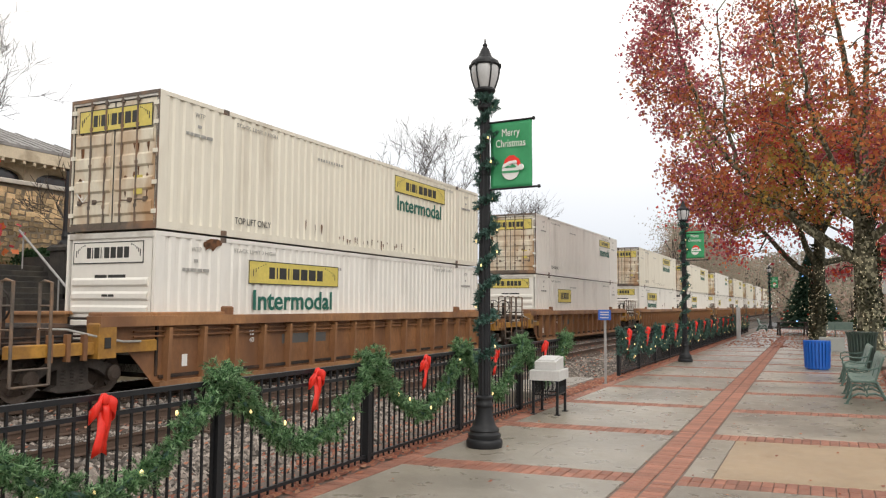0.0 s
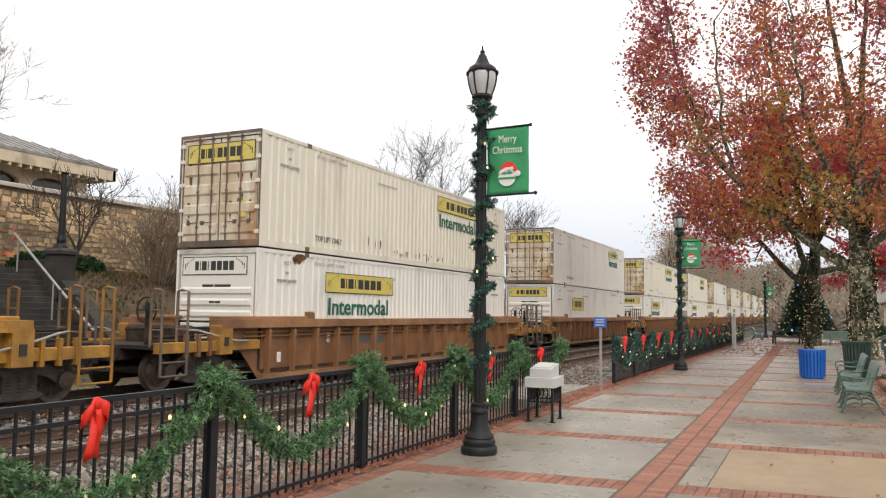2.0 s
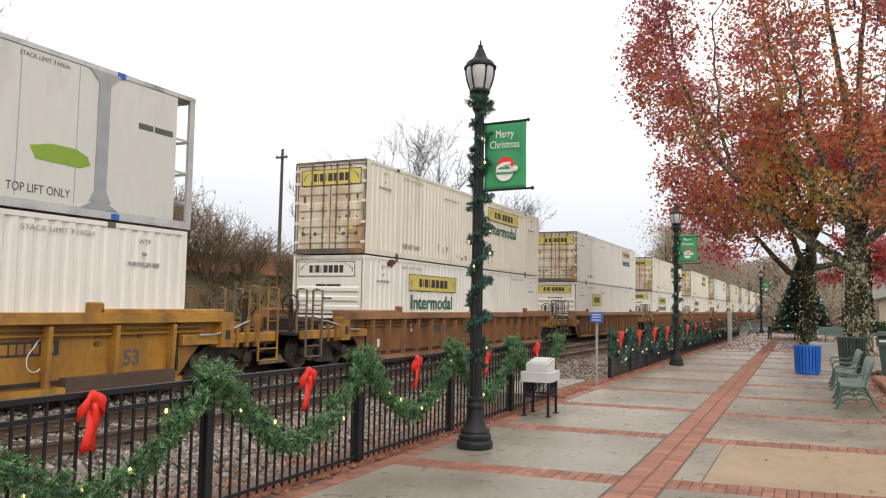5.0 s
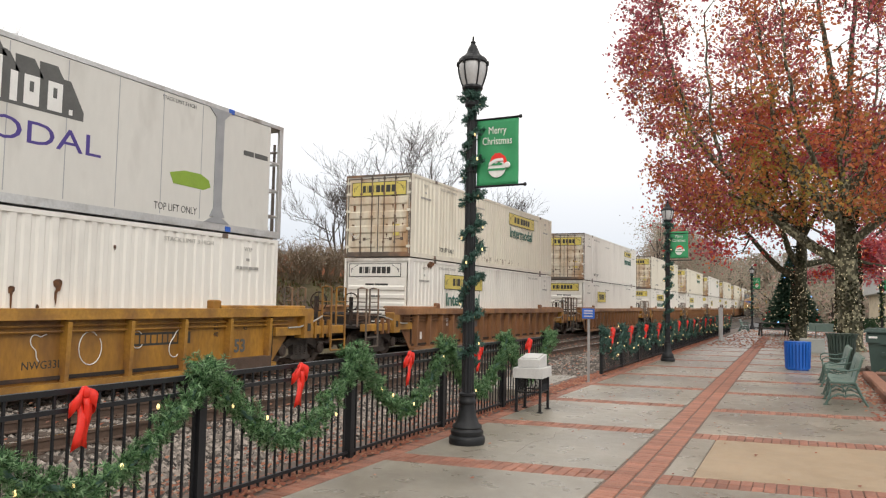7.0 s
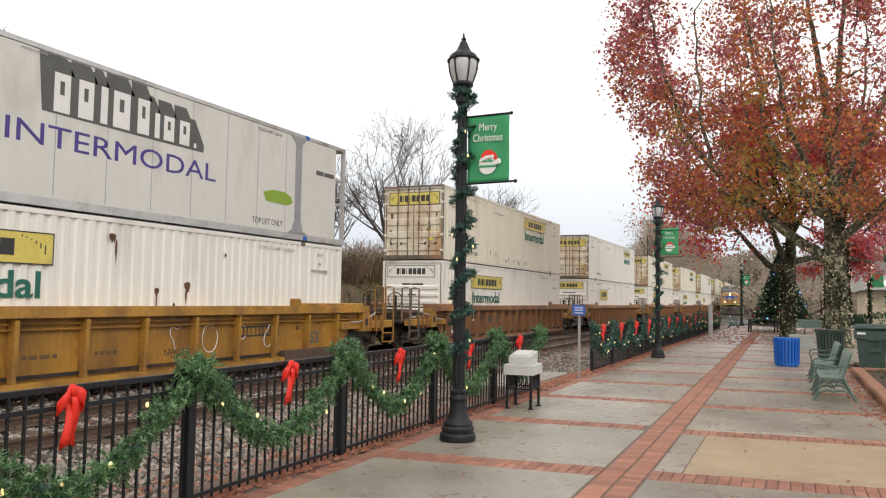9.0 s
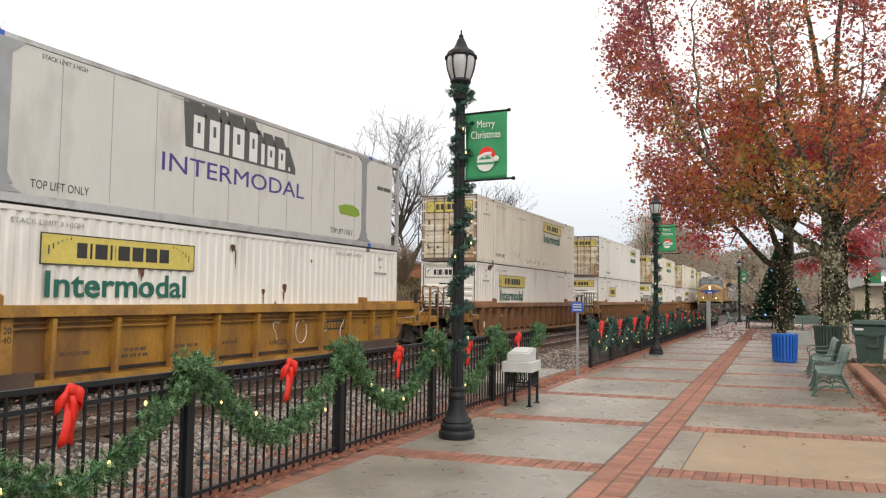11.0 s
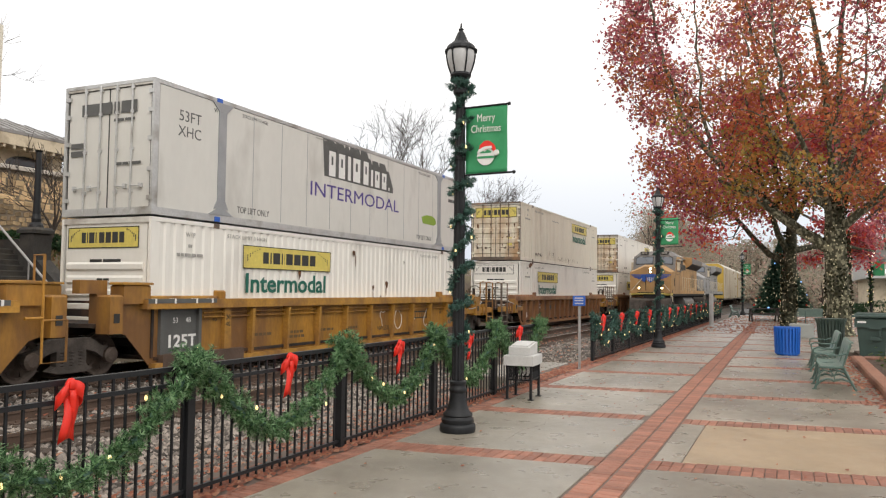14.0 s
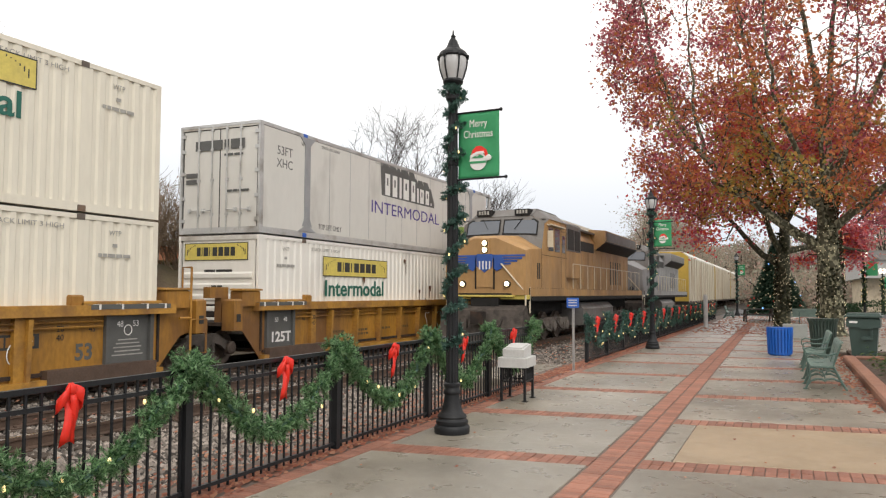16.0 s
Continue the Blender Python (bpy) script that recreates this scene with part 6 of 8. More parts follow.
def loco_truck(parent, y):
    t = thing("truck", "", "")
    t.parent, t.matrix_basis = parent, pose(0, y, 0)
    for s in (-1, 1):
        g = Geo()
        x = s * 1.08
        g.prism([(-2.35, 0.45), (-2.2, 0.8), (-0.7, 0.86), (0.7, 0.86), (2.2, 0.8), (2.35, 0.45), (2.1, 0.4), (1.9, 0.62), (1.2, 0.62), (1.0, 0.42), (0.75, 0.42), (0.5, 0.62), (-0.5, 0.62), (-0.75, 0.42), (-1.0, 0.42), (-1.2, 0.62), (-1.9, 0.62), (-2.1, 0.4)], "x", x - 0.08, x + 0.08)
        fr = part("side_frame", g, LOCO_DUST, t)
        for yy in (-1.85, 0.0, 1.85):
            g = Geo()
            g.lathe([(0.18, -0.05), (0.2, 0.0), (0.2, 0.12), (0.12, 0.15)], 14, (0, 0, 0), pose(x + s * 0.05, yy, 0.53, 0, 90 * s, 0))
            g.box(x - 0.1, x + 0.1, yy - 0.26, yy + 0.26, 0.38, 0.68)
            part("axle_box", g, LOCO_DUST, fr)
        for yy in (-0.95, 0.95):
            g = Geo()
            g.lathe([(0.09, 0), (0.11, 0.05), (0.11, 0.28), (0.09, 0.32)], 10, (x + s * 0.1, yy, 0.5))
            g.tube([(x + s * 0.12, yy - 0.6, 0.75), (x + s * 0.12, yy, 0.45), (x + s * 0.12, yy + 0.55, 0.35)], 0.04, 6)
            part("brake_cylinder", g, LOCO_DUST, fr)
    for yy in (-1.85, 0.0, 1.85):
        g = Geo()
        for s in (-1, 1):
            g.lathe([(0.15, 0.06), (0.4, 0.0), (0.53, 0.05), (0.53, -0.045), (0.56, -0.05), (0.56, -0.075), (0.15, -0.06)], 24, (0, 0, 0), pose(s * 0.755, 0, 0, 0, 90 * s, 0))
        g.tube([(-0.76, 0, 0), (0.76, 0, 0)], 0.1, 8)
        w = part("wheelset", g, WHEEL, t)
        w.matrix_basis = pose(0, yy, 0.53)


def locomotive(label, body, roof, trim, lit, wings):
    L = thing("locomotive", label, "locomotive", "locomotives of the oncoming train")
    W = 1.52
    g = Geo()
    g.box(-W, W, 0.25, 22.2, 1.3, 1.74)
    g.box(-0.5, 0.5, 0.0, 22.3, 0.7, 1.4)
    part("frame_sill", g, trim, L)
    g = Geo()
    g.box(-W - 0.008, -W, 0.3, 22.1, 1.46, 1.735), g.box(W, W + 0.008, 0.3, 22.1, 1.46, 1.735)
    part("sill_skirt", g, body, L)
    # nose: wide, with bevelled cheeks and a roof that falls to both sides
    g = Geo()
    k = len(g.v)
    ring = lambda y, hw, ch, zt, zs: [(-hw, y, 1.5), (hw, y, 1.5), (hw, y, zs), (ch, y, zt), (-ch, y, zt), (-hw, y, zs)]
    a, b, c = ring(0.05, 1.44, 0.4, 3.42, 2.98), ring(0.3, 1.51, 0.5, 3.52, 3.04), ring(2.0, W, 0.7, 3.62, 3.12)
    g.v += a + b + c
    for o in (0, 6):
        for i in range(6):
            g.f.append((k + o + i, k + o + (i + 1) % 6, k + o + 6 + (i + 1) % 6, k + o + 6 + i))
    g.f += [tuple(k + i for i in range(6)), tuple(k + 12 + i for i in reversed(range(6)))]
    nose = part("nose", g, body, L)
    g = Geo()
    g.box(-0.3, 0.3, 0.02, 0.05, 1.75, 2.75)
    part("nose_door", g, body, nose)
    g = Geo()
    for x in (-0.33, 0.33):
        g.box(x - 0.02, x + 0.02, 0.0, 0.05, 1.7, 2.75)
    g.box(-0.95, 0.95, 0.0, 0.06, 1.42, 1.56)
    part("nose_trim", g, LOCO_BLACK, nose)
    g = Geo()
    g.box(-W, W, 0.12, 0.5, 1.36, 1.5), g.box(-1.05, 1.05, -0.05, 0.2, 1.44, 1.5)
    part("anticlimber", g, YELLOW if wings else WHITE_INK, L, "yellow front step edge" if wings else "")
    g = Geo()
    g.prism([(0.1, 1.36), (-0.25, 1.2), (-0.45, 0.5), (-0.6, 0.14), (0.1, 0.14), (0.4, 1.0)], "x", -1.45, 1.45)
    part("plow", g, TRUCK_DUST, L, "dusty grey snow plow")
    g = Geo()
    g.box(-0.16, 0.16, -0.7, 0.1, 0.82, 1.12), g.box(-0.22, 0.22, -0.75, -0.5, 0.74, 1.16)
    for x in (-0.5, 0.5, -0.75, 0.75):
        g.tube([(x, -0.1, 1.15), (x, -0.35, 0.85), (x * 0.9, -0.45, 0.6)], 0.03, 6)
    part("coupler", g, TRUCK, L)
    if wings:
        g = Geo()
        for s in (-1, 1):
            for i, (x1, z) in enumerate(((1.42, 2.82), (1.32, 2.73), (1.15, 2.64), (0.92, 2.55), (0.66, 2.46))):
                x0 = 0.28
                g.box(min(s * x0, s * x1), max(s * x0, s * x1), 0.03, 0.048, z - 0.032, z + 0.032)
        part("wing_mark", g, BLUE_WING, nose, "blue wing shapes painted on the nose")
        g = Geo()
        g.prism([(-0.28, 2.88), (0.28, 2.88), (0.26, 2.45), (0.0, 2.25), (-0.26, 2.45)], "y", -0.004, 0.018)
        shield = part("shield_mark", g, BLUE_WING, nose)
        g = Geo()
        for s in (-1, 1):
            g.prism([(s * 0.28, 2.86), (s * 0.62, 2.8), (s * 0.72, 2.62), (s * 0.62, 2.4), (s * 0.42, 2.3), (s * 0.3, 2.42)], "y", 0.0, 0.02)
        part("wing_root", g, BLUE_WING, nose)
        g = Geo()
        for i in range(4):
            g.box(-0.2 + i * 0.12, -0.15 + i * 0.12, -0.008, -0.004, 2.36, 2.64)
        part("shield_bars", g, WHITE_INK, nose)
    # cab
    g = Geo()
    k = len(g.v)
    prof = [(1.55, 3.3), (1.95, 4.32), (2.5, 4.6), (5.0, 4.6), (5.0, 1.74), (1.55, 1.74)]
    g.prism(prof, "x", -1.05, 1.05)
    for s in (-1, 1):
        g.v += []
        x0, x1 = s * 1.05, s * W
        k = len(g.v)
        inner = [(x0, y, z) for y, z in prof]
        outer = [(x1, y, z) for y, z in ((1.65, 3.2), (2.0, 4.05), (2.5, 4.25), (5.0, 4.25), (5.0, 1.74), (1.65, 1.74))]
        g.v += inner + outer
        for i in range(6):
            g.f.append((k + i, k + (i + 1) % 6, k + 6 + (i + 1) % 6, k + 6 + i))
        g.f.append(tuple(k + 6 + i for i in range(6)))
    cabo = part("cab", g, body, L)
    g = Geo()
    g.prism([(1.9, 4.33), (2.46, 4.63), (5.05, 4.63), (5.05, 4.58), (2.5, 4.58), (1.97, 4.3)], "x", -1.1, 1.1)
    for s in (-1, 1):
        k = len(g.v)
        g.v += [(s * 1.06, 2.46, 4.63), (s * 1.56, 2.46, 4.24), (s * 1.56, 5.05, 4.24), (s * 1.06, 5.05, 4.63), (s * 1.06, 1.92, 4.34), (s * 1.55, 1.97, 4.04)]
        g.f += [(k, k + 1, k + 2, k + 3), (k, k + 1, k + 5, k + 4)]
    g.box(-1.5, 1.5, 2.05, 2.5, 4.2, 4.24)
    part("cab_roof", g, roof, cabo)
    g = Geo()
    g.prism([(1.52, 3.22), (1.915, 4.32), (1.97, 4.32), (1.57, 3.22)], "x", -1.06, 1.06)
    for s in (-1, 1):
        k = len(g.v)
        g.v += [(s * 1.06, 1.52, 3.22), (s * 1.53, 1.62, 3.12), (s * 1.53, 1.97, 4.06), (s * 1.06, 1.915, 4.32)]
        g.f.append((k, k + 1, k + 2, k + 3))
    part("window_surround", g, roof, cabo, "grey windscreen surround")
    # windscreens lie on the slanted front
    def on_front(x, t, d):
        y, z = 1.53 + 0.4 * t + 0.07 * max(0.0, abs(x) - 0.9), 3.25 + 1.05 * t
        return (x, y - 0.93 * d, z + 0.37 * d)
    for s in (-1, 1):
        for nm, m_, e, d in (("window_frame", LOCO_BLACK, 0.05, 0.012), ("windscreen", CAB_GLASS_SKY, 0.0, 0.022)):
            g = Geo()
            xa, xb = s * 0.1, s * 1.3
            pts = [on_front(xa - s * e, 0.42 - e, d + 0.02), on_front(xb + s * e, 0.38 - e, d + 0.02), on_front(xb + s * e, 0.76 + e, d + 0.02), on_front(xb - s * 0.12, 0.86 + e, d + 0.02), on_front(xa - s * e, 0.86 + e, d + 0.02)]
            g.quad(*pts)
            part(nm, g, m_, cabo, "dark cab windscreen" if nm == "windscreen" else "")
        g = Geo()
        g.tube([on_front(s * 0.75, 0.92, 0.05), on_front(s * 0.5, 0.55, 0.06)], 0.012, 4)
        part("wiper", g, LOCO_BLACK, cabo)
        g = Geo()
        g.box(min(s * 0.45, s * 1.0), max(s * 0.45, s * 1.0), 1.86, 2.3, 4.36, 4.58)
        board = part("number_board", g, LOCO_BLACK, cabo, "black number board with pale bars")
        g = Geo()
        for i in range(4):
            g.box(s * 0.725 - 0.2 + i * 0.11, s * 0.725 - 0.13 + i * 0.11, 1.85, 1.86, 4.41, 4.54)
        part("number_bars", g, FADED_INK, board)
        for y0, y1 in ((2.5, 3.1), (3.3, 4.0)):
            g = Geo()
            g.box(min(s * W, s * (W + 0.012)), max(s * W, s * (W + 0.012)), y0, y1, 3.1, 3.95)
            part("side_window", g, CAB_GLASS_SKY, cabo, "dark side window")
        g = Geo()
        g.box(min(s * W, s * (W + 0.18)), max(s * W, s * (W + 0.18)), 2.3, 4.3, 4.0, 4.05)
        g.box(min(s * (W + 0.05), s * (W + 0.25)), max(s * (W + 0.05), s * (W + 0.25)), 2.2, 2.26, 3.2, 3.8)
        part("sun_visor", g, HANDRAIL, cabo)
    # headlights: emitting lenses
    for i, z in enumerate((3.02, 3.25)):
        g = Geo()
        g.lathe([(0.12, 0.0), (0.12, 0.06), (0.105, 0.08)], 18, (0, 0, 0), pose(0, 0.06, z, 90))
        hl = part("headlight", g, LOCO_BLACK, nose)
        g = Geo()
        g.lathe([(0.085, 0.081), (0.06, 0.1)], 18, (0, 0, 0), pose(0, 0.06, z, 90))
        part("lens", g, HEADLIGHT if lit else CAB_GLASS_SKY, hl, "glowing headlight lens" if lit else "")
    g = Geo()
    g.bev(-0.17, 0.17, 0.015, 0.06, 2.86, 3.41, 0.01)
    part("light_housing", g, body, nose)
    for s in (-1, 1):
        g = Geo()
        g.lathe([(0.12, 0.0), (0.12, 0.1)], 18, (0, 0, 0), pose(s * 0.8, 0.06, 1.87, 90))
        dl = part("ditch_light", g, LOCO_BLACK, nose)
        g = Geo()
        g.lathe([(0.08, 0.101), (0.055, 0.12)], 18, (0, 0, 0), pose(s * 0.8, 0.06, 1.87, 90))
        part("lens", g, HEADLIGHT if lit else CAB_GLASS_SKY, dl, "glowing ditch light lens" if lit else "")
    # hood, doors, radiator wings
    g = Geo()
    g.prism([(-1.0, 1.74), (1.0, 1.74), (1.0, 3.9), (0.75, 4.35), (-0.75, 4.35), (-1.0, 3.9)], "y", 5.0, 20.6)
    hood = part("hood", g, body, L)
    g = Geo()
    g.bev(-1.2, 1.2, 5.05, 8.6, 2.2, 3.3, 0.04)
    part("equipment_cabinet", g, body, hood)
    g = Geo()
    g.bev(-1.2, 1.2, 5.05, 8.6, 3.3, 4.45, 0.06)
    g.box(-1.0, 1.0, 8.6, 20.6, 4.34, 4.42)
    part("hood_roof", g, roof, hood)
    for s in (-1, 1):
        x = s * 1.0
        for i in range(12):
            y = 8.8 + i * 0.95
            g = Geo()
            g.box(min(x, x + s * 0.025), max(x, x + s * 0.025), y + 0.04, y + 0.9, 1.9, 3.4)
            part("hood_door", g, body, hood)
        for y0, y1, z0, z1 in ((5.3, 6.2, 3.35, 4.2), (6.45, 7.35, 3.35, 4.2), (7.55, 8.4, 3.35, 4.2), (9.0, 11.9, 3.45, 3.88)):
            g = Geo()
            xx = s * (1.2 if y0 < 8 else 1.0)
            g.box(min(xx, xx + s * 0.02), max(xx, xx + s * 0.02), y0, y1, z0, z1)
            part("grille", g, GRILLE, hood, "dark ventilation grille")
        g = Geo()
        g.prism([(s * 1.0, 3.62), (s * 1.5, 4.0), (s * 1.5, 4.55), (s * 0.7, 4.6), (s * 0.7, 3.9)], "y", 12.2, 20.6)
        rad = part("radiator_wing", g, body, hood, "flared radiator housing")
        g = Geo()
        g.box(min(s * 1.5, s * 1.515), max(s * 1.5, s * 1.515), 12.5, 20.3, 4.06, 4.5)
        part("radiator_grille", g, roof, rad)
        g = Geo()
        g.prism([(s * 1.02, 3.615), (s * 1.515, 3.99), (s * 1.515, 4.04), (s * 1.02, 3.665)], "y", 12.3, 20.5)
        part("intake", g, GRILLE, rad, "dark intake under the flare")
        for i in range(5):
            g = Geo()
            y = 15.6 + i * 0.62
            g.box(min(x, x + s * 0.03), max(x, x + s * 0.03), y, y + 0.2, 2.0, 3.2)
            part("louvre", g, GRILLE, hood, "dark louvre")
        g = Geo()
        for i in range(13):
            y = 6.2 + i * 1.28
            g.tube([(s * 1.47, y, 1.74), (s * 1.47, y, 2.75)], 0.016, 5)
        g.tube([(s * 1.47, 6.2, 2.75), (s * 1.47, 21.6, 2.75)], 0.016, 5)
        part("handrail", g, HANDRAIL, L, "pale walkway handrail")
        g = Geo()
        g.tube([(s * 0.6, -0.02, 2.55), (s * 1.2, 0.02, 1.85), (s * 1.42, 0.1, 1.6), (s * 1.42, 0.1, 0.9)], 0.03, 6)
        g.tube([(s * 1.1, 0.15, 2.55), (s * 1.1, 0.15, 2.2), (s * 1.5, 0.3, 1.75), (s * 1.5, 0.3, 0.9)], 0.03, 6)
        part("front_handrail", g, HANDRAIL, L, "pale front handrail")
        g = Geo()
        for z in (0.4, 0.75, 1.1):
            g.box(min(s * 1.1, s * 1.5), max(s * 1.1, s * 1.5), 0.3, 0.7, z, z + 0.04)
        g.box(min(s * 1.08, s * 1.12), max(s * 1.08, s * 1.12), 0.3, 0.7, 0.4, 1.4)
        part("steps", g, LOCO_BLACK, L)
    g = Geo()
    g.prism([(-1.35, 0.42), (-1.45, 0.6), (-1.45, 1.1), (-1.2, 1.36), (1.2, 1.36), (1.45, 1.1), (1.45, 0.6), (1.35, 0.42)], "y", 8.0, 14.2)
    part("fuel_tank", g, LOCO_GREY, L, "grey fuel tank")
    # panel seams and the cab door
    for s in (-1, 1):
        for y0, y1, z0, z1 in ((0.9, 0.92, 1.76, 2.9), (1.62, 1.64, 1.76, 3.1), (4.2, 4.22, 1.76, 4.2), (4.85, 4.87, 1.76, 4.2), (1.66, 4.98, 2.9, 2.92), (4.22, 4.86, 3.9, 3.92)):
            g = Geo()
            x = s * (1.525 if y0 > 1.6 else 1.512)
            g.box(min(x - s * 0.03, x), max(x - s * 0.03, x), y0, y1, z0, z1)
            part("panel_seam", g, SEAM, cabo)
        for y in (1.1, 1.32):
            g = Geo()
            g.box(min(s * 1.5, s * 1.525), max(s * 1.5, s * 1.525), y, y + 0.12, 2.05, 2.6)
            part("vent_slot", g, GRILLE, nose, "dark vent slot")
        g = Geo()
        g.box(min(s * 1.52, s * 1.532), max(s * 1.52, s * 1.532), 4.34, 4.74, 3.1, 3.75)
        part("door_window", g, CAB_GLASS_SKY, cabo)
    # the body rides above the trucks
    for o in L.children:
        if o.name.split(".")[0] not in ("plow", "coupler", "steps", "fuel_tank"):
            o.matrix_basis = pose(0, 0, 0.2)
    loco_truck(L, 4.3), loco_truck(L, 17.9)
    return L


def autorack(label, side, end):
    c = thing("autorack_car", label, "rail car", "enclosed auto carriers")
    N = 27.0
    W = 1.5
    for s in (-1, 1):
        for i in range(12):
            y0 = 0.5 + i * (N - 1.0) / 12
            g = Geo()
            x = s * W
            g.box(min(x - s * 0.05, x), max(x - s * 0.05, x), y0 + 0.03, y0 + (N - 1.0) / 12 - 0.03, 1.1, 4.95)
            for z in (1.9, 2.75, 3.6, 4.3):
                g.box(min(x, x + s * 0.02), max(x, x + s * 0.02), y0 + 0.05, y0 + (N - 1) / 12 - 0.05, z - 0.03, z + 0.03)
            part("side_panel", g, side, c)
        for i in range(13):
            y0 = 0.5 + i * (N - 1.0) / 12
            g = Geo()
            g.box(min(s * W, s * (W + 0.06)), max(s * W, s * (W + 0.06)), y0 - 0.07, y0 + 0.07, 1.0, 5.0)
            part("side_post", g, side, c)
    g = Geo()
    g.prism([(-W, 4.95), (-W, 5.1), (-0.95, 5.5), (0.95, 5.5), (W, 5.1), (W, 4.95)], "y", 0.3, N - 0.3)
    part("roof", g, RACK_ROOF, c)
    for y0, y1 in ((0.2, 0.32), (N - 0.32, N - 0.2)):
        g = Geo()
        g.prism([(-W, 1.1), (-W, 5.0), (-0.9, 5.45), (0.9, 5.45), (W, 5.0), (W, 1.1)], "y", y0, y1)
        part("end_door", g, end, c, "yellow end doors")
    g = Geo()
    g.box(-W, W, 0.0, N, 0.85, 1.1), g.box(-0.25, 0.25, -0.5, N + 0.5, 0.7, 1.0)
    part("underframe", g, TRUCK, c)
    truck(c, 2.4), truck(c, N - 2.4)
    return c


def place_near(ob, dy):
    MOVING_NEAR.append((ob, Matrix.Translation((NEAR_X, dy, RAIL_Z))))


def build_freight():
    place_near(locomotive("weathered yellow diesel locomotive with lit headlights", ARMOUR, LOCO_GREY, LOCO_BLACK, True, True), 0)
    place_near(locomotive("grey and black diesel locomotive", LOCO_PALE, LOCO_GREY, LOCO_BLACK, False, False), 22.9)
    a = autorack("tan ribbed auto carrier with yellow end doors", RACK, RACK_END)
    b = autorack("grey ribbed auto carrier", RACK_GREY, RACK_GREY)
    place_near(a, 46.2), place_near(b, 46.2 + 28 * 3)
    for i in (1, 2, 4, 5, 6, 7, 8):
        place_near(copy_thing(b if i in (4, 7) else a, Matrix()), 46.2 + 28 * i)


build_freight()


# ---- trees ----
BARK_IVY = mat("ivy_dark_bark", (0.15, 0.14, 0.085), 0.9, var=0.35, scale=4, bump=0.9, bscale=18, stain=(0.025, 0.028, 0.015), sscale=9, edge=(0.4, 0.46))
BARK = mat("maple_bark", (0.27, 0.255, 0.165), 0.9, var=0.35, scale=4, bump=0.9, bscale=18, stain=(0.028, 0.027, 0.016), sscale=8.0, stretch=(1, 1, 0.75), edge=(0.44, 0.5))
BARK_D = mat("dark_bark", (0.085, 0.07, 0.06), 0.9, var=0.3, scale=3, bump=0.6, bscale=20)
TWIG = mat("winter_twigs", (0.07, 0.057, 0.048), 0.9, var=0.2, scale=2)
SHRUB_STEM = mat("shrub_stems", (0.21, 0.155, 0.105), 0.9, var=0.25, scale=2)
MAPLE_RED = leaf_mat("maple_red", [(0.5, 0.12, 0.15), (0.4, 0.1, 0.13), (0.58, 0.17, 0.18), (0.3, 0.08, 0.1), (0.62, 0.26, 0.27)])
MAPLE_ORANGE = leaf_mat("maple_orange", [(0.6, 0.19, 0.075), (0.54, 0.15, 0.08), (0.62, 0.26, 0.09), (0.45, 0.14, 0.065), (0.52, 0.22, 0.08)])
MAPLE_OLIVE = leaf_mat("maple_olive", [(0.42, 0.31, 0.075), (0.33, 0.29, 0.075), (0.56, 0.27, 0.07), (0.48, 0.27, 0.065)])
MAPLE_BRIGHT = leaf_mat("maple_scarlet", [(0.68, 0.11, 0.06), (0.58, 0.08, 0.07), (0.72, 0.2, 0.07), (0.55, 0.07, 0.09)])
# browns paled and greyed: distance haze mixed into the leaf colours
WOODS_HAZE = leaf_mat("far_woods_hazed_leaves", [(0.37, 0.31, 0.24), (0.42, 0.33, 0.26), (0.33, 0.31, 0.24), (0.38, 0.35, 0.28), (0.44, 0.31, 0.26), (0.31, 0.29, 0.21)])
IVY_DARK = leaf_mat("ivy_dark", [(0.028, 0.034, 0.018), (0.05, 0.055, 0.026), (0.07, 0.06, 0.032), (0.02, 0.024, 0.014)])
EVERGREEN = leaf_mat("evergreen_leaves", [(0.025, 0.06, 0.025), (0.04, 0.08, 0.03), (0.02, 0.045, 0.02)])


def limb(g, p, d, length, r, level, rng, tips, spread=0.9, lift=0.12, kids=(3, 5), shrink=0.62, steps=5, min_r=0.006, wander=0.22):
    """One branch and, level by level, those that grow from it; the twigs' ends go into tips."""
    pts, radii = [Vector(p)], [r]
    d = Vector(d).normalized()
    for i in range(steps):
        d = (d + Vector((rng.gauss(0, wander), rng.gauss(0, wander), rng.gauss(0, wander) + lift))).normalized()
        pts.append(pts[-1] + d * length / steps)
        radii.append(max(min_r * 0.6, r * (1 - 0.65 * (i + 1) / steps)))
    g.tube(pts, radii, 7 if r > 0.12 else 5 if r > 0.04 else 3, caps=False)
    if level <= 0:
        tips += pts[1:]
        return
    if level == 1:
        tips += pts[2:]
    for _ in range(rng.randint(*kids)):
        t = rng.uniform(0.3, 1.0)
        i = min(steps - 1, int(t * steps))
        q = pts[i].lerp(pts[i + 1], t * steps - i)
        out = Vector((rng.gauss(0, 1), rng.gauss(0, 1), rng.gauss(0.1, 0.7)))
        out = (out - d * out.dot(d)).normalized()
        nd = (d * rng.uniform(0.5, 1.0) + out * spread * rng.uniform(0.6, 1.1)).normalized()
        limb(g, q, nd, length * shrink * rng.uniform(0.75, 1.2), max(min_r, radii[i] * 0.62), level - 1, rng, tips, spread, lift, kids, shrink, steps, min_r, wander)


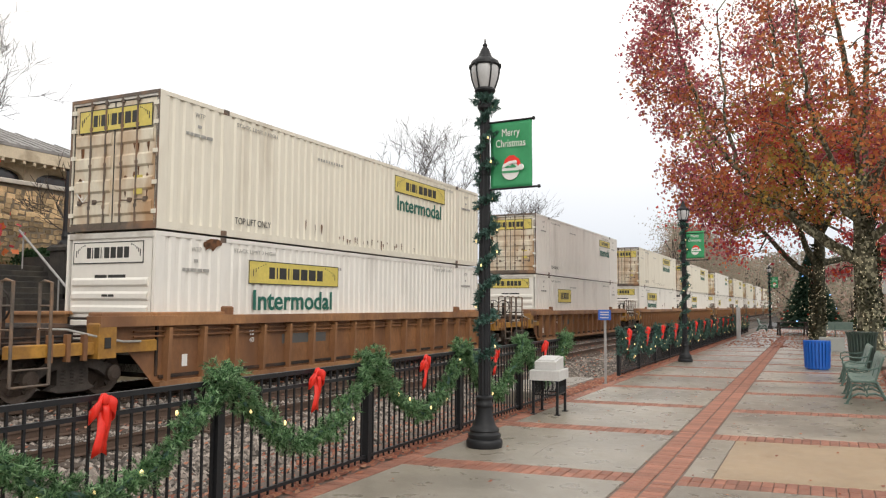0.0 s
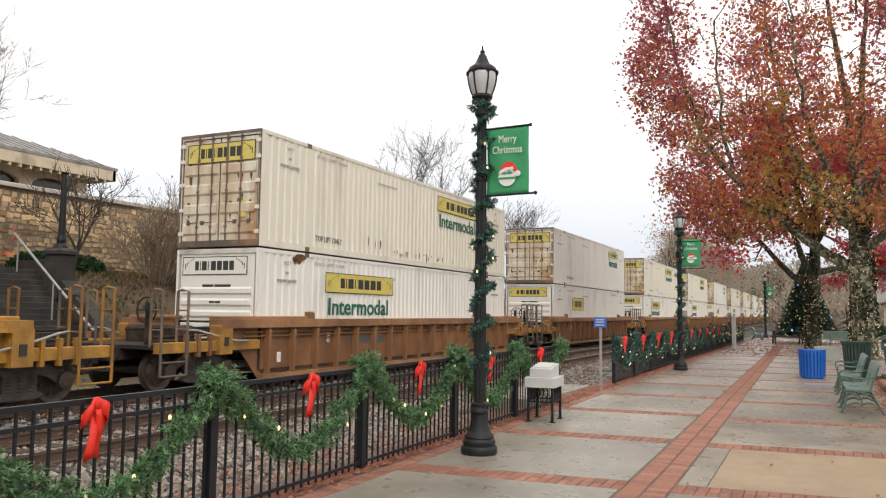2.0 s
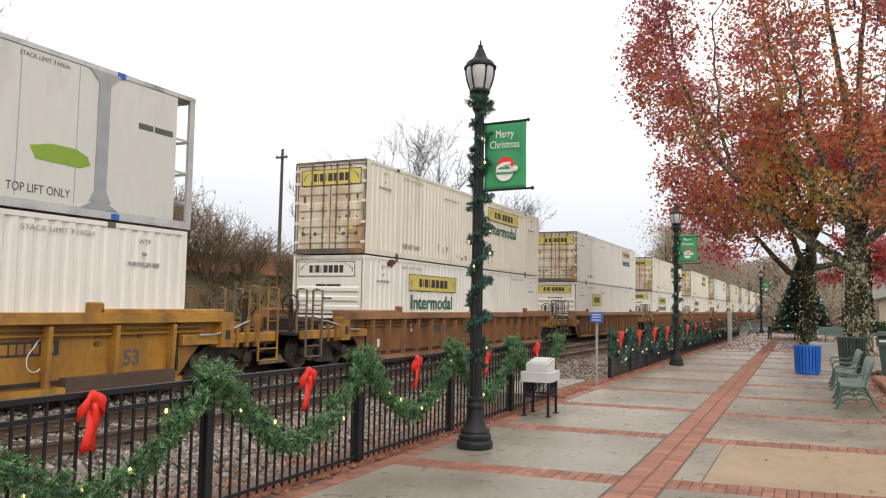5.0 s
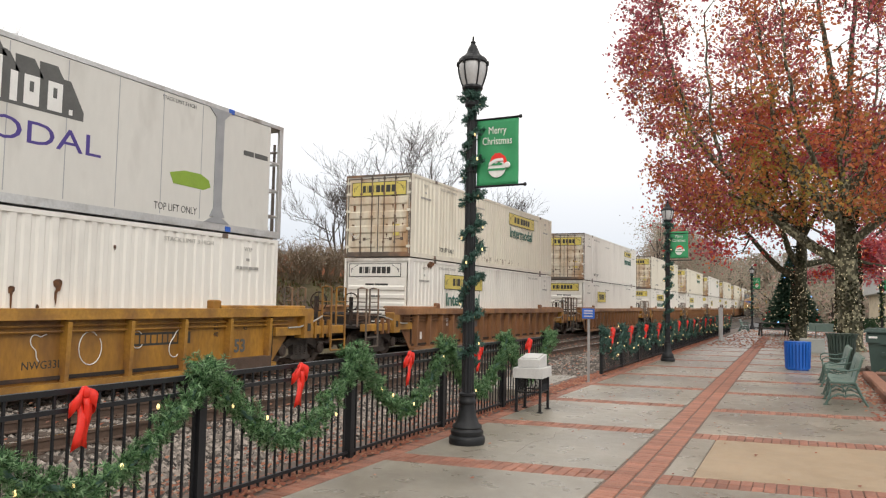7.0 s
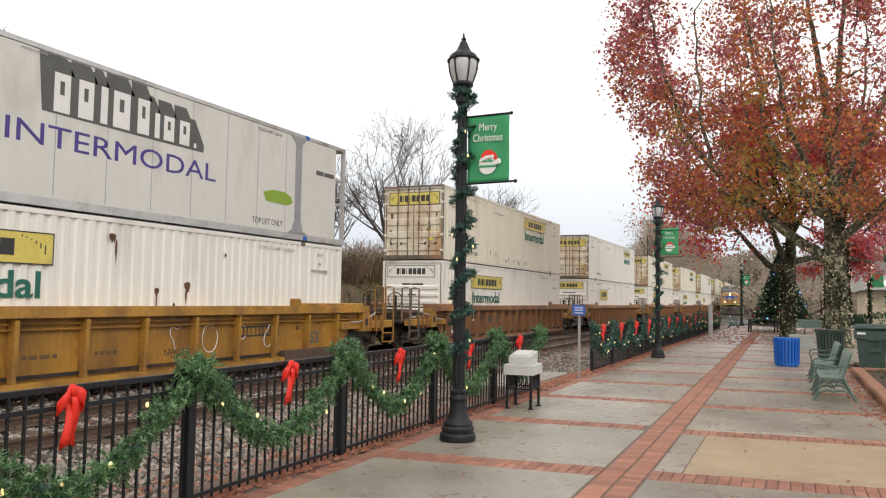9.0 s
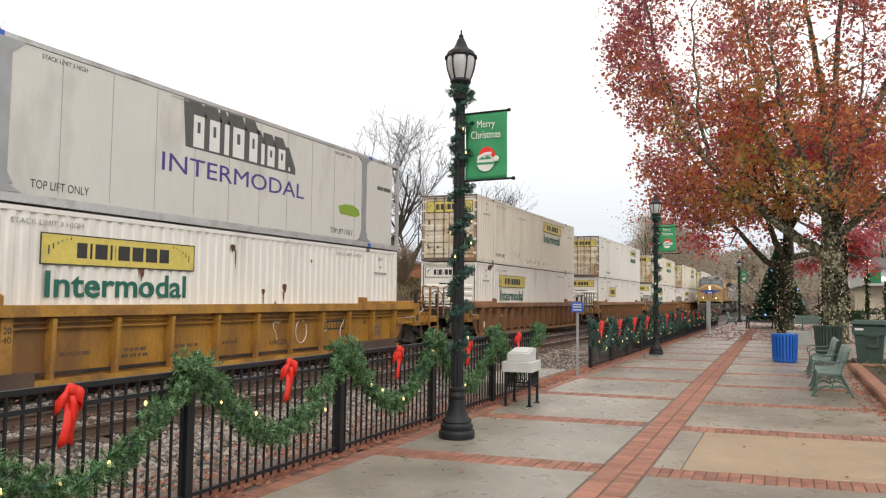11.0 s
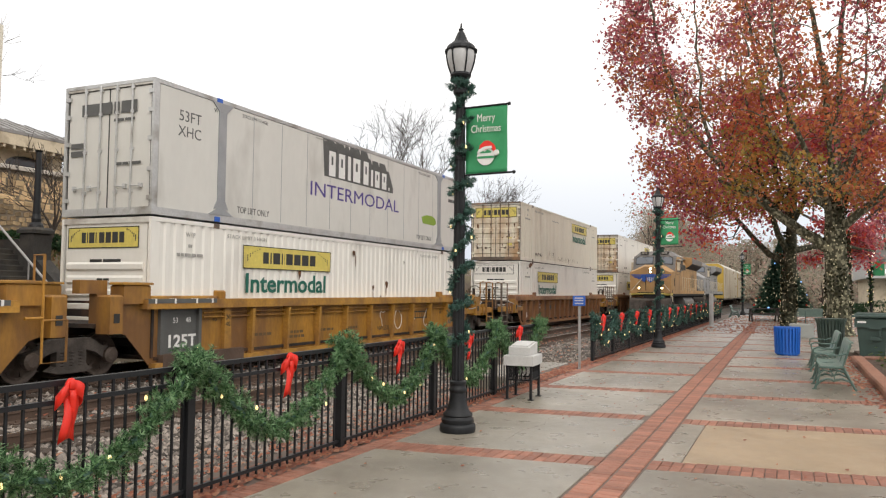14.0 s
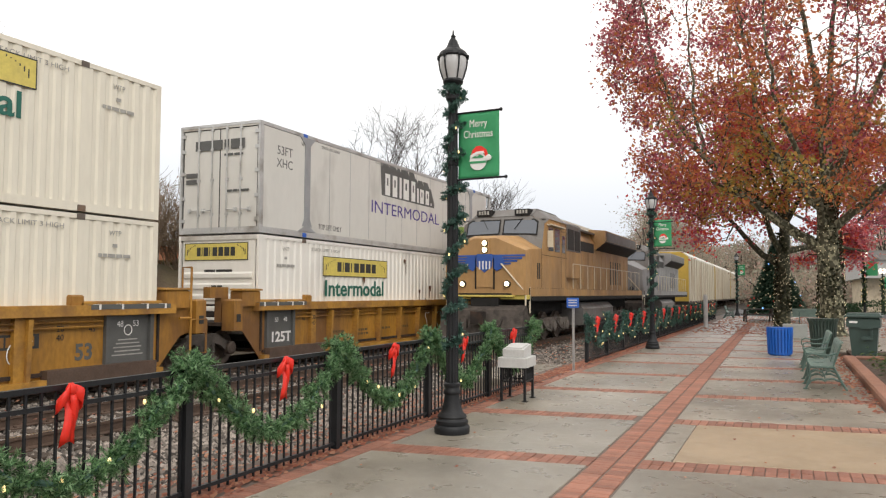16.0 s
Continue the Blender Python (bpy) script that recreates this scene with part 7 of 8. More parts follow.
def leaves(g, tips, n, scatter, size, rng):
    for _ in range(n):
        p = rng.choice(tips)
        x, y, z = p[0] + rng.gauss(0, scatter), p[1] + rng.gauss(0, scatter), p[2] + rng.gauss(0, scatter * 0.8)
        s = size * rng.uniform(0.6, 1.3)
        u = Vector((rng.gauss(0, 1), rng.gauss(0, 1), rng.gauss(0, 1))).normalized() * s
        v = u.cross(Vector((rng.uniform(-1, 1), rng.uniform(-1, 1), rng.uniform(-1, 1)))).normalized() * s * rng.uniform(0.55, 0.9)
        k = len(g.v)
        c = Vector((x, y, z))
        g.v += [tuple(c - u), tuple(c - u * 0.2 + v), tuple(c + u), tuple(c - u * 0.2 - v)]
        g.f.append((k, k + 1, k + 2, k + 3))


def trunk_lights(parent, base, h, r0, r1, n, rng, lean=(0, 0)):
    g = Geo()
    for _ in range(n):
        t = rng.random()
        a = rng.uniform(0, 2 * math.pi)
        r = r0 + (r1 - r0) * t + 0.03
        g.blob((base[0] + lean[0] * t + r * math.cos(a), base[1] + lean[1] * t + r * math.sin(a), base[2] + h * t), (0.014, 0.014, 0.02), 5, 3, 0)
    tagged(part("fairy_bulbs", g, BULB_SOFT, parent, "warm bulbs wound round the trunk"), kind="stuff")


def trunk_ivy(parent, base, h, r0, r1, n, rng, lean=(0, 0)):
    """Dry ivy leaves that cling to the bark."""
    g = Geo()
    for _ in range(n):
        t, a = rng.random(), rng.uniform(0, 2 * math.pi)
        p = Vector((base[0] + lean[0] * t, base[1] + lean[1] * t, base[2] + h * t))
        if noise.noise(Vector((math.cos(a) * 1.4, math.sin(a) * 1.4, p.z * 1.3))) < -0.15:
            continue
        r = r0 + (r1 - r0) * t + rng.uniform(0.0, 0.06)
        leaves(g, [p + Vector((r * math.cos(a), r * math.sin(a), 0))], 1, 0.01, 0.06, rng)
    tagged(part("ivy_leaves", g, IVY_DARK, parent, "dark ivy leaves on the bark", raw=True), kind="stuff")


def big_maple():
    rng = random.Random(42)
    T = thing("maple_tree", "large maple with red, orange and olive autumn leaves", "tree", "maples on the platform")
    g = Geo()
    b = Vector((1.68, 34.0, 0))
    g.tube([b + Vector((0, 0, -0.05)), b + Vector((0, 0, 0.25)), b + Vector((0.02, 0, 1.2)), b + Vector((-0.05, 0, 2.6)), b + Vector((-0.08, 0, 4.0)), b + Vector((-0.06, 0, 5.4)), b + Vector((-0.06, 0, 6.7))],
           [0.68, 0.48, 0.43, 0.42, 0.39, 0.32, 0.25], 14, caps=False)
    nodes = []

    def bough(pts, r0, r1):
        """A main limb: a smooth crooked bar through its turning points; its length offers places for side branches."""
        pts = [b + Vector(p) for p in pts]
        line = []
        for i in range(len(pts) - 1):
            a, c = pts[max(0, i - 1)], pts[min(len(pts) - 1, i + 2)]
            for k in range(6):
                t = k / 6
                h = pts[i].lerp(pts[i + 1], t) + ((pts[i] - a) - (c - pts[i + 1])) * 0.12 * t * (1 - t)
                line.append(h + Vector((rng.gauss(0, 0.05), rng.gauss(0, 0.05), 0)))
        line.append(pts[-1])
        n = len(line)
        g.tube(line, [r0 + (r1 - r0) * (i / (n - 1)) ** 0.75 for i in range(n)], 8, caps=False)
        nodes.extend(line[4:])
    bough([(-0.06, 0, 6.3), (-0.4, 0.1, 10.5), (-0.95, 0.3, 14.0), (-1.3, 0.4, 18.5)], 0.2, 0.03)
    bough([(-0.06, 0, 6.4), (0.15, -0.3, 10.0), (0.4, -0.4, 14.5), (0.5, -0.4, 18.5)], 0.18, 0.03)
    bough([(-0.06, 0, 5.9), (0.95, -0.2, 7.8), (2.2, -0.5, 11.0), (3.2, -0.8, 15.5)], 0.2, 0.03)
    bough([(-0.08, 0, 3.2), (-1.7, -0.4, 4.4), (-3.75, -0.8, 6.1), (-5.5, -1.0, 8.6), (-6.65, -1.0, 12.1), (-7.3, -0.8, 15.5)], 0.25, 0.03)
    bough([(-0.08, 0, 4.7), (-1.65, 0.3, 6.9), (-2.45, 0.4, 8.6), (-3.05, 0.6, 12.4), (-3.5, 0.8, 17.0)], 0.21, 0.03)
    bough([(-2.6, -0.6, 5.2), (-4.8, -0.4, 6.5), (-6.8, -0.2, 7.3)], 0.1, 0.03)
    bough([(-4.4, -0.8, 7.0), (-5.2, 0.6, 10.0), (-5.4, 1.2, 14.5)], 0.1, 0.03)
    bough([(-0.08, 0, 4.2), (-0.9, -2.2, 6.4), (-1.9, -3.4, 9.0), (-2.3, -3.8, 13.0)], 0.17, 0.03)
    bough([(-0.06, 0, 4.5), (0.9, 2.0, 6.6), (1.3, 3.6, 9.5), (1.5, 4.2, 14.0)], 0.17, 0.03)
    bough([(-0.08, 0, 4.9), (-1.6, 2.2, 6.8), (-3.2, 3.5, 9.5), (-4.0, 4.0, 13.5)], 0.15, 0.03)
    bough([(-0.06, 0, 4.0), (1.8, -0.8, 5.6), (3.8, -1.2, 7.4), (5.6, -1.0, 10.0)], 0.2, 0.03)
    # where the leaves grow: an uneven crown, open towards the top
    tufts = []
    west = ((4.2, -2.6), (5.5, -4.6), (6.5, -5.7), (7.5, -5.7), (8.5, -5.2), (9.0, -5.8), (10.6, -6.9), (14.0, -7.2), (17.0, -6.2), (20.0, -3.0))
    wz, wx = [p[0] for p in west], [p[1] for p in west]
    while len(tufts) < 1480:
        z = rng.uniform(4.4, 19.0)
        lo, hi = float(np.interp(z, wz, wx)), min(8.0, 1.5 + 1.6 * (z - 3.4))
        x = rng.uniform(lo, hi)
        mid, wide = (lo + hi) / 2, (hi - lo) / 2
        deep = 5.4 * math.sqrt(max(0.02, 1 - ((x - mid) / wide) ** 2))
        p = Vector((x, 34 + rng.uniform(-deep, deep), z))
        if z < 5.2 + 0.6 * noise.noise(p * 0.9) and x > -2.8:
            continue
        open_air = noise.noise(p * 0.42 + Vector((3, 5, 1))) + 0.5 * noise.noise(p * 1.1)
        shift = 0.09 if x > -0.8 and z > 6.6 else -0.16 if x < -1.2 and z < 10.5 else 0.0
        if open_air < -0.14 + 0.015 * max(0.0, z - 8.5) + shift:
            continue
        tufts.append(p)
    near = np.array([tuple(q) for q in nodes])
    order = sorted(tufts, key=lambda p: float(np.min(np.sum((near - np.array(tuple(p))) ** 2, axis=1))))
    pool = np.zeros((len(nodes) + 3 * len(tufts), 3))
    pool[:len(nodes)] = near
    count = len(nodes)
    for p in order:
        at = np.array(tuple(p))
        gap = pool[:count] - at
        cost = np.sqrt(np.sum(gap * gap, axis=1)) + 0.9 * np.maximum(0, gap[:, 2] + 0.1)
        q = Vector(pool[int(np.argmin(cost))])
        way = p - q
        bend = Vector((rng.gauss(0, 0.08), rng.gauss(0, 0.08), 0.1)) * way.length
        line = [q, q + way * 0.35 + bend * 0.6, q + way * 0.7 + bend * 0.7, p]
        r = min(0.05, 0.012 + 0.016 * way.length)
        g.tube(line, [r, r * 0.75, r * 0.5, 0.006], 4, caps=False)
        for k in line[1:]:
            pool[count] = tuple(k)
            count += 1
        for _ in range(2):
            tip = p + Vector((rng.gauss(0, 0.35), rng.gauss(0, 0.35), rng.gauss(0.15, 0.3)))
            g.tube([line[2], tip], [0.009, 0.005], 3, caps=False)
    part("trunk", g, BARK, T, "mottled grey-green bark with ivy stains", smooth=True)
    zones = {0: [], 1: [], 2: []}
    for p in tufts:
        side = 0.34 - abs(p.x + 0.6) * 0.075 - max(0.0, p.z - 9) * 0.05 + noise.noise(p * 0.6) * 0.6 + rng.gauss(0, 0.22)
        olive = p.z < 9.2 and -4.0 < p.x < 5.0 and noise.noise(p * 0.45 + Vector((7, 0, 0))) > 0.02
        zones[2 if olive else 1 if side > 0 else 0].append(p)
    for k, m in ((0, MAPLE_RED), (1, MAPLE_ORANGE), (2, MAPLE_OLIVE)):
        g = Geo()
        leaves(g, zones[k], 34 * len(zones[k]), 0.3, 0.082, rng)
        part("crown", g, m, T, ("dark red leaves", "orange-red leaves", "olive leaves")[k], raw=True)
    trunk_ivy(T, b, 6.0, 0.5, 0.32, 2600, rng)
    trunk_ivy(T, b + Vector((-0.1, 0, 3.2)), 3.0, 0.26, 0.16, 900, rng, (-3.6, -0.8))
    trunk_lights(T, b, 4.4, 0.52, 0.44, 190, rng)
    trunk_lights(T, b + Vector((0, 0, 2.9)), 1.8, 0.4, 0.25, 40, rng, (-2.6, -0.6))


def second_maple():
    rng = random.Random(8)
    T = thing("maple_tree", "maple with a lit trunk and scarlet leaves", "tree", "maples on the platform")
    g = Geo()
    b = Vector((-0.1, 40.0, 0))
    g.tube([b + Vector((0, 0, -0.05)), b + Vector((0, 0, 0.3)), b + Vector((0.02, 0, 1.5)), b + Vector((0.1, 0, 3.2)), b + Vector((0.15, 0.1, 4.6)), b + Vector((0.3, 0.3, 7.0)), b + Vector((0.3, 0.3, 9.0))],
           [0.48, 0.34, 0.29, 0.27, 0.23, 0.15, 0.05], 12, caps=False)
    tips = []
    for p, d, ln, r in (((0.1, 0, 2.9), (-1.0, -0.1, 0.3), 6.0, 0.17), ((0.1, 0, 3.4), (-0.8, -0.4, 0.8), 5.6, 0.16), ((0.1, 0, 3.6), (0.9, 0.2, 0.7), 5.5, 0.16), ((0.15, 0.1, 4.6), (-0.4, 0.5, 1.0), 5.0, 0.14), ((0.15, 0.1, 4.8), (0.5, -0.4, 1.0), 5.0, 0.13), ((0.2, 0.2, 6.0), (-0.4, -0.3, 1.0), 4.2, 0.1)):
        limb(g, b + Vector(p), d, ln, r, 3, rng, tips, 0.9, 0.06, (3, 4), 0.58, 5, 0.008, 0.2)
    part("trunk", g, BARK_IVY, T, "mottled bark wound with ivy and lights", smooth=True)
    for _ in range(420):
        a, u, q = rng.uniform(0, 6.28), rng.uniform(-1, 1), rng.random() ** 0.4
        w = math.sqrt(1 - u * u) * q
        p = Vector((-3.2 + 3.9 * w * math.cos(a), 40 + 3.5 * w * math.sin(a), 6.4 + 2.7 * u * q))
        if noise.noise(p * 0.5) > -0.15:
            tips.append(p)
    red = [p for p in tips if noise.noise(p * 0.4 + Vector((3, 1, 0))) > 0.0]
    g = Geo()
    leaves(g, red, 9000, 0.32, 0.095, rng)
    part("crown", g, MAPLE_RED, T, "pinkish red leaves", raw=True)
    g = Geo()
    leaves(g, tips, 7500, 0.3, 0.095, rng)
    part("crown", g, MAPLE_BRIGHT, T, "scarlet leaves", raw=True)
    trunk_ivy(T, b, 4.5, 0.34, 0.24, 2200, rng)
    trunk_lights(T, b, 3.6, 0.38, 0.31, 190, rng)


def third_maple(at, seed, n, material, label, h=9.0, first=0.2, size=0.14):
    rng = random.Random(seed)
    T = thing("maple_tree", label, "tree", "maples beyond the platform")
    g = Geo()
    b = Vector(at)
    g.tube([b + Vector((0, 0, -0.1)), b + Vector((0.05, 0, h * 0.25)), b + Vector((0.1, 0, h * 0.55)), b + Vector((0.1, 0.1, h * 0.9))], [0.3, 0.24, 0.14, 0.04], 9, caps=False)
    tips = []
    for i in range(9):
        a = i * 2.4
        limb(g, b + Vector((0.05, 0, h * (first + (0.75 - first) * i / 9))), (math.cos(a), math.sin(a), 0.6 + 0.08 * i), h * (0.45 if first < 0.3 else 0.34), 0.11, 2, rng, tips, 0.9, 0.08, (3, 5), 0.6, 4, 0.01)
    part("trunk", g, BARK_D, T)
    g = Geo()
    leaves(g, tips, n, 0.35, size, rng)
    part("crown", g, material, T, raw=True)


def bare_tree(at, h, seed, r=0.22, label="bare leafless winter tree with fine twigs", level=4):
    rng = random.Random(seed)
    T = thing("bare_tree", label, "tree", "bare trees beyond the tracks")
    g = Geo()
    b = Vector(at)
    tips = []
    g.tube([b + Vector((0, 0, -0.3)), b + Vector((0.05, 0, h * 0.12)), b + Vector((0.1, 0.05, h * 0.25))], [r * 1.2, r, r * 0.85], 9, caps=False)
    for i in range(6):
        a = i * 2.4 + rng.uniform(-0.4, 0.4)
        limb(g, b + Vector((0.08, 0.04, h * (0.17 + 0.014 * i))), (0.55 * math.cos(a), 0.55 * math.sin(a), 0.9), h * 0.5, r * 0.55, level, rng, tips, 0.74, 0.1, (3, 4), 0.64, 4, 0.014, 0.1)
    part("trunk", g, TWIG, T)
    return T


def shrub(at, r, h, seed, label="brown leafless shrub with dense upright stems"):
    rng = random.Random(seed)
    T = thing("bare_shrub", label, "shrub", "shrubs on the bank")
    g = Geo()
    tips = []
    for i in range(75):
        a = rng.uniform(0, 6.28)
        o = rng.uniform(0, r * 0.5)
        lean = rng.uniform(0.1, 0.75)
        limb(g, (at[0] + o * math.cos(a), at[1] + o * math.sin(a), at[2] - 0.1), (lean * math.cos(a), lean * math.sin(a), 1), h * rng.uniform(0.75, 1.05), 0.026, 2, rng, tips, 0.6, 0.08, (3, 5), 0.5, 4, 0.009, 0.14)
    tagged(part("stem_cluster", g, SHRUB_STEM, T, raw=True), kind="stuff")
    g = Geo()
    leaves(g, tips, 900, 0.12, 0.045, rng)
    part("dry_leaves", g, WOODS_HAZE, T, raw=True)


def hedge(at, sx, sy, sz, seed):
    rng = random.Random(seed)
    T = thing("evergreen_shrub", "clipped dark evergreen shrub", "shrub", "evergreens on the bank")
    g = Geo()
    for _ in range(1500):
        u, v = rng.uniform(0, 6.28), math.acos(rng.uniform(-0.2, 1))
        rr = rng.uniform(0.8, 1.05)
        p = (at[0] + sx * rr * math.sin(v) * math.cos(u), at[1] + sy * rr * math.sin(v) * math.sin(u), at[2] + sz * rr * math.cos(v))
        leaves(g, [Vector(p)], 1, 0.02, 0.07, rng)
    part("foliage", g, EVERGREEN, T, raw=True)


CONIFER = leaf_mat("conifer_needles", [(0.045, 0.1, 0.065), (0.07, 0.14, 0.09), (0.03, 0.07, 0.045), (0.1, 0.16, 0.11)])


def holiday_tree():
    rng = random.Random(4)
    T = thing("holiday_tree", "tall decorated conifer with coloured ornaments and bulbs", "tree")
    b = Vector((-0.5, 52, 0))
    g = Geo()
    g.tube([b, b + Vector((0, 0, 4.9))], [0.14, 0.03], 8)
    part("trunk", g, BARK_D, T)
    g = Geo()
    g.lathe([(0.1, 0.3), (1.25, 0.4), (0.65, 2.5), (0.02, 4.6)], 16, b)
    for _ in range(16000):
        t = rng.random() ** 1.4
        a, r = rng.uniform(0, 6.28), 1.75 * (1 - t) * rng.uniform(0.7, 1.05)
        p = b + Vector((r * math.cos(a), r * math.sin(a), 0.35 + 4.6 * t))
        out = Vector((math.cos(a), math.sin(a), rng.uniform(-0.5, 0.2))) * 0.2
        s = Vector((-math.sin(a), math.cos(a), rng.uniform(-0.4, 0.4))) * 0.05
        k = len(g.v)
        g.v += [tuple(p - s), tuple(p + s), tuple(p + out)]
        g.f.append((k, k + 1, k + 2))
    part("foliage", g, CONIFER, T, raw=True)
    for nm, m, n, r in (("fairy_bulbs", BULB_SOFT, 230, 0.026), ("blue_bulbs", BULB_C, 14, 0.05), ("baubles", RIBBON, 24, 0.055)):
        g = Geo()
        for _ in range(n):
            t = rng.random() ** 1.4
            a, rr = rng.uniform(0, 6.28), 1.85 * (1 - t)
            g.blob(b + Vector((rr * math.cos(a), rr * math.sin(a), 0.35 + 4.6 * t)), (r, r, r), 6, 4, 0)
        tagged(part(nm, g, m, T), kind="stuff")


def far_woods():
    rng = random.Random(17)
    g, w = Geo(), Geo()

    def crown(x, y, z0, h, r, n, size=0.45):
        w.tube([(x, y, z0 - 1), (x + rng.uniform(-0.5, 0.5), y, z0 + h * 0.8)], [0.3, 0.06], 4, caps=False)
        for _ in range(4):
            w.tube([(x, y, z0 + h * rng.uniform(0.3, 0.6)), (x + rng.gauss(0, r * 0.5), y + rng.gauss(0, r * 0.5), z0 + h * rng.uniform(0.75, 1.0))], [0.12, 0.03], 3, caps=False)
        c = [Vector((x + rng.gauss(0, r * 0.45), y + rng.gauss(0, r * 0.45), z0 + h * rng.uniform(0.35, 0.95))) for _ in range(14)]
        leaves(g, c, n, r * 0.27, size, rng)
    # the wood's edge runs away from the line; low scrub lies before it
    def edge(x, y, r):
        return x > -0.197 * y + r * 1.5
    for _ in range(44):
        y, r = rng.uniform(112, 190), rng.uniform(3.2, 4.6)
        crown(-15.5 - r * 0.6 - rng.random() * max(0.5, 0.19 * y - 15.5 - 2.0 * r), y, 1.0, rng.uniform(12, 15.5), r, 2300, 0.12)
    for _ in range(40):
        y = rng.uniform(80, 190)
        crown(-0.2 * y - rng.random() * 45 - 5, y, 1.0, rng.uniform(3, 5), rng.uniform(2.5, 3.5), 320, 0.2)
    for _ in range(130):
        y, r = rng.uniform(180, 420), rng.uniform(3.5, 6)
        x = -18 - r - rng.random() * (0.197 * y - 18)
        if edge(x, y, r):
            crown(x, y, 1.0, rng.uniform(15, 22), r, 480, 0.32)
    for _ in range(110):
        x, y, r = rng.uniform(-90, 60), rng.uniform(400, 520), rng.uniform(5, 8)
        crown(x, y, 0, rng.uniform(22, 34) if edge(x, y, r) else 8, r, 420, 0.65)
    for _ in range(100):
        y = rng.uniform(112, 240)
        crown(rng.uniform(3, 70) + (y - 102) * 0.05, y, 0, rng.uniform(10, 16), rng.uniform(3.5, 6), 420, 0.25)
    for _ in range(70):
        crown(rng.uniform(-6, 42), rng.uniform(108, 150), -1.5, rng.uniform(4.5, 7.0), rng.uniform(2.6, 3.8), 420, 0.22)
    ob = part("far_woods", g, WOODS_HAZE, None, raw=True)
    tagged(ob, "distant brown autumn woods along the railway, haze put in their colour", "woods", kind="stuff")
    ob = part("far_trunks", w, TWIG, None, raw=True)
    tagged(ob, "thin grey trunks of the distant woods", "woods", kind="stuff")


# ---- the bank, wall and station house west of the tracks ----
WALL_STONE = mat("wall_stone", (0.38, 0.275, 0.155), 0.9, var=0.25, scale=3, bump=0.6, bscale=20, obj=0.45, island=0.45)
WALL_JOINT = mat("wall_mortar", (0.22, 0.18, 0.13), 0.95, var=0.2, scale=5, bump=0.4)
COPING = mat("wall_coping", (0.5, 0.46, 0.4), 0.8, var=0.12, scale=2, bump=0.2)
STUCCO = mat("cream_stucco", (0.62, 0.53, 0.39), 0.85, var=0.1, scale=1.2, bump=0.2, stain=(0.36, 0.29, 0.2), amount=0.3)
ROOF_METAL = mat("grey_roof", (0.27, 0.26, 0.25), 0.5, 0.2, var=0.15, scale=0.8, stain=(0.13, 0.12, 0.11), amount=0.4)
DARK_GLASS = mat("dark_window", (0.04, 0.045, 0.05), 0.1, var=0, spec=0.8)
DARK_STONE = mat("dark_steps", (0.036, 0.033, 0.03), 0.85, var=0.25, scale=2, bump=0.3, stain=(0.075, 0.066, 0.052), amount=0.4)
GRASS = leaf_mat("bank_grass", [(0.13, 0.13, 0.05), (0.2, 0.15, 0.08), (0.07, 0.075, 0.03), (0.22, 0.12, 0.06), (0.11, 0.065, 0.035)])
RED_BRICK_WALL = mat("brick_wall", (0.3, 0.12, 0.06), 0.85, var=0.2, scale=2, bump=0.3)


def stone_wall():
    rng = random.Random(31)
    w = thing("stone_wall", "tall tan rubble-stone retaining wall with pale coping", "wall", kind="structure")
    g = Geo()
    g.box(-27.3, -26.86, -14, 28.0, 2.4, 6.0)
    part("core", g, WALL_JOINT, w)
    g = Geo()
    g.bev(-27.4, -26.68, -14.1, 28.1, 6.0, 6.16, 0.03)
    part("coping", g, COPING, w)
    rest = Geo()
    meshes = []
    for i in range(6):
        s = Geo()
        a, b = rng.uniform(0.11, 0.2), rng.uniform(0.075, 0.12)
        pts = [(-a, -b * rng.uniform(0.7, 1)), (-a * 0.3, -b), (a * 0.8, -b * rng.uniform(0.8, 1)), (a, 0), (a * 0.85, b), (-a * 0.2, b * rng.uniform(0.85, 1)), (-a, b * 0.7)]
        n = len(pts)
        s.v = [(0.0, p, q) for p, q in pts] + [(0.04, p * 0.88, q * 0.86) for p, q in pts]
        s.f = [tuple(n + j for j in range(n))] + [(j, (j + 1) % n, n + (j + 1) % n, n + j) for j in range(n)]
        meshes.append(s.mesh("stone", WALL_STONE))
    count, z = 0, 2.75
    while z < 5.95:
        y = 10.0
        while y < 27.8:
            step = rng.uniform(0.25, 0.4)
            m = pose(-26.87, y, z + rng.uniform(-0.04, 0.04), rng.uniform(-11, 11), 0, 0)
            if y > 17.5 and count < 300:
                o = new("stone", rng.choice(meshes))
                o.parent, o.matrix_basis = w, m
                count += 1
            else:
                a, b = rng.uniform(0.1, 0.18), rng.uniform(0.07, 0.11)
                rest.bev(-b, b, -a, a, 0, 0.04, 0.02, m @ pose(0, 0, 0, 0, 90, 0))
            y += step
        z += 0.2
    tagged(part("far_stones", rest, WALL_STONE, w), kind="stuff")


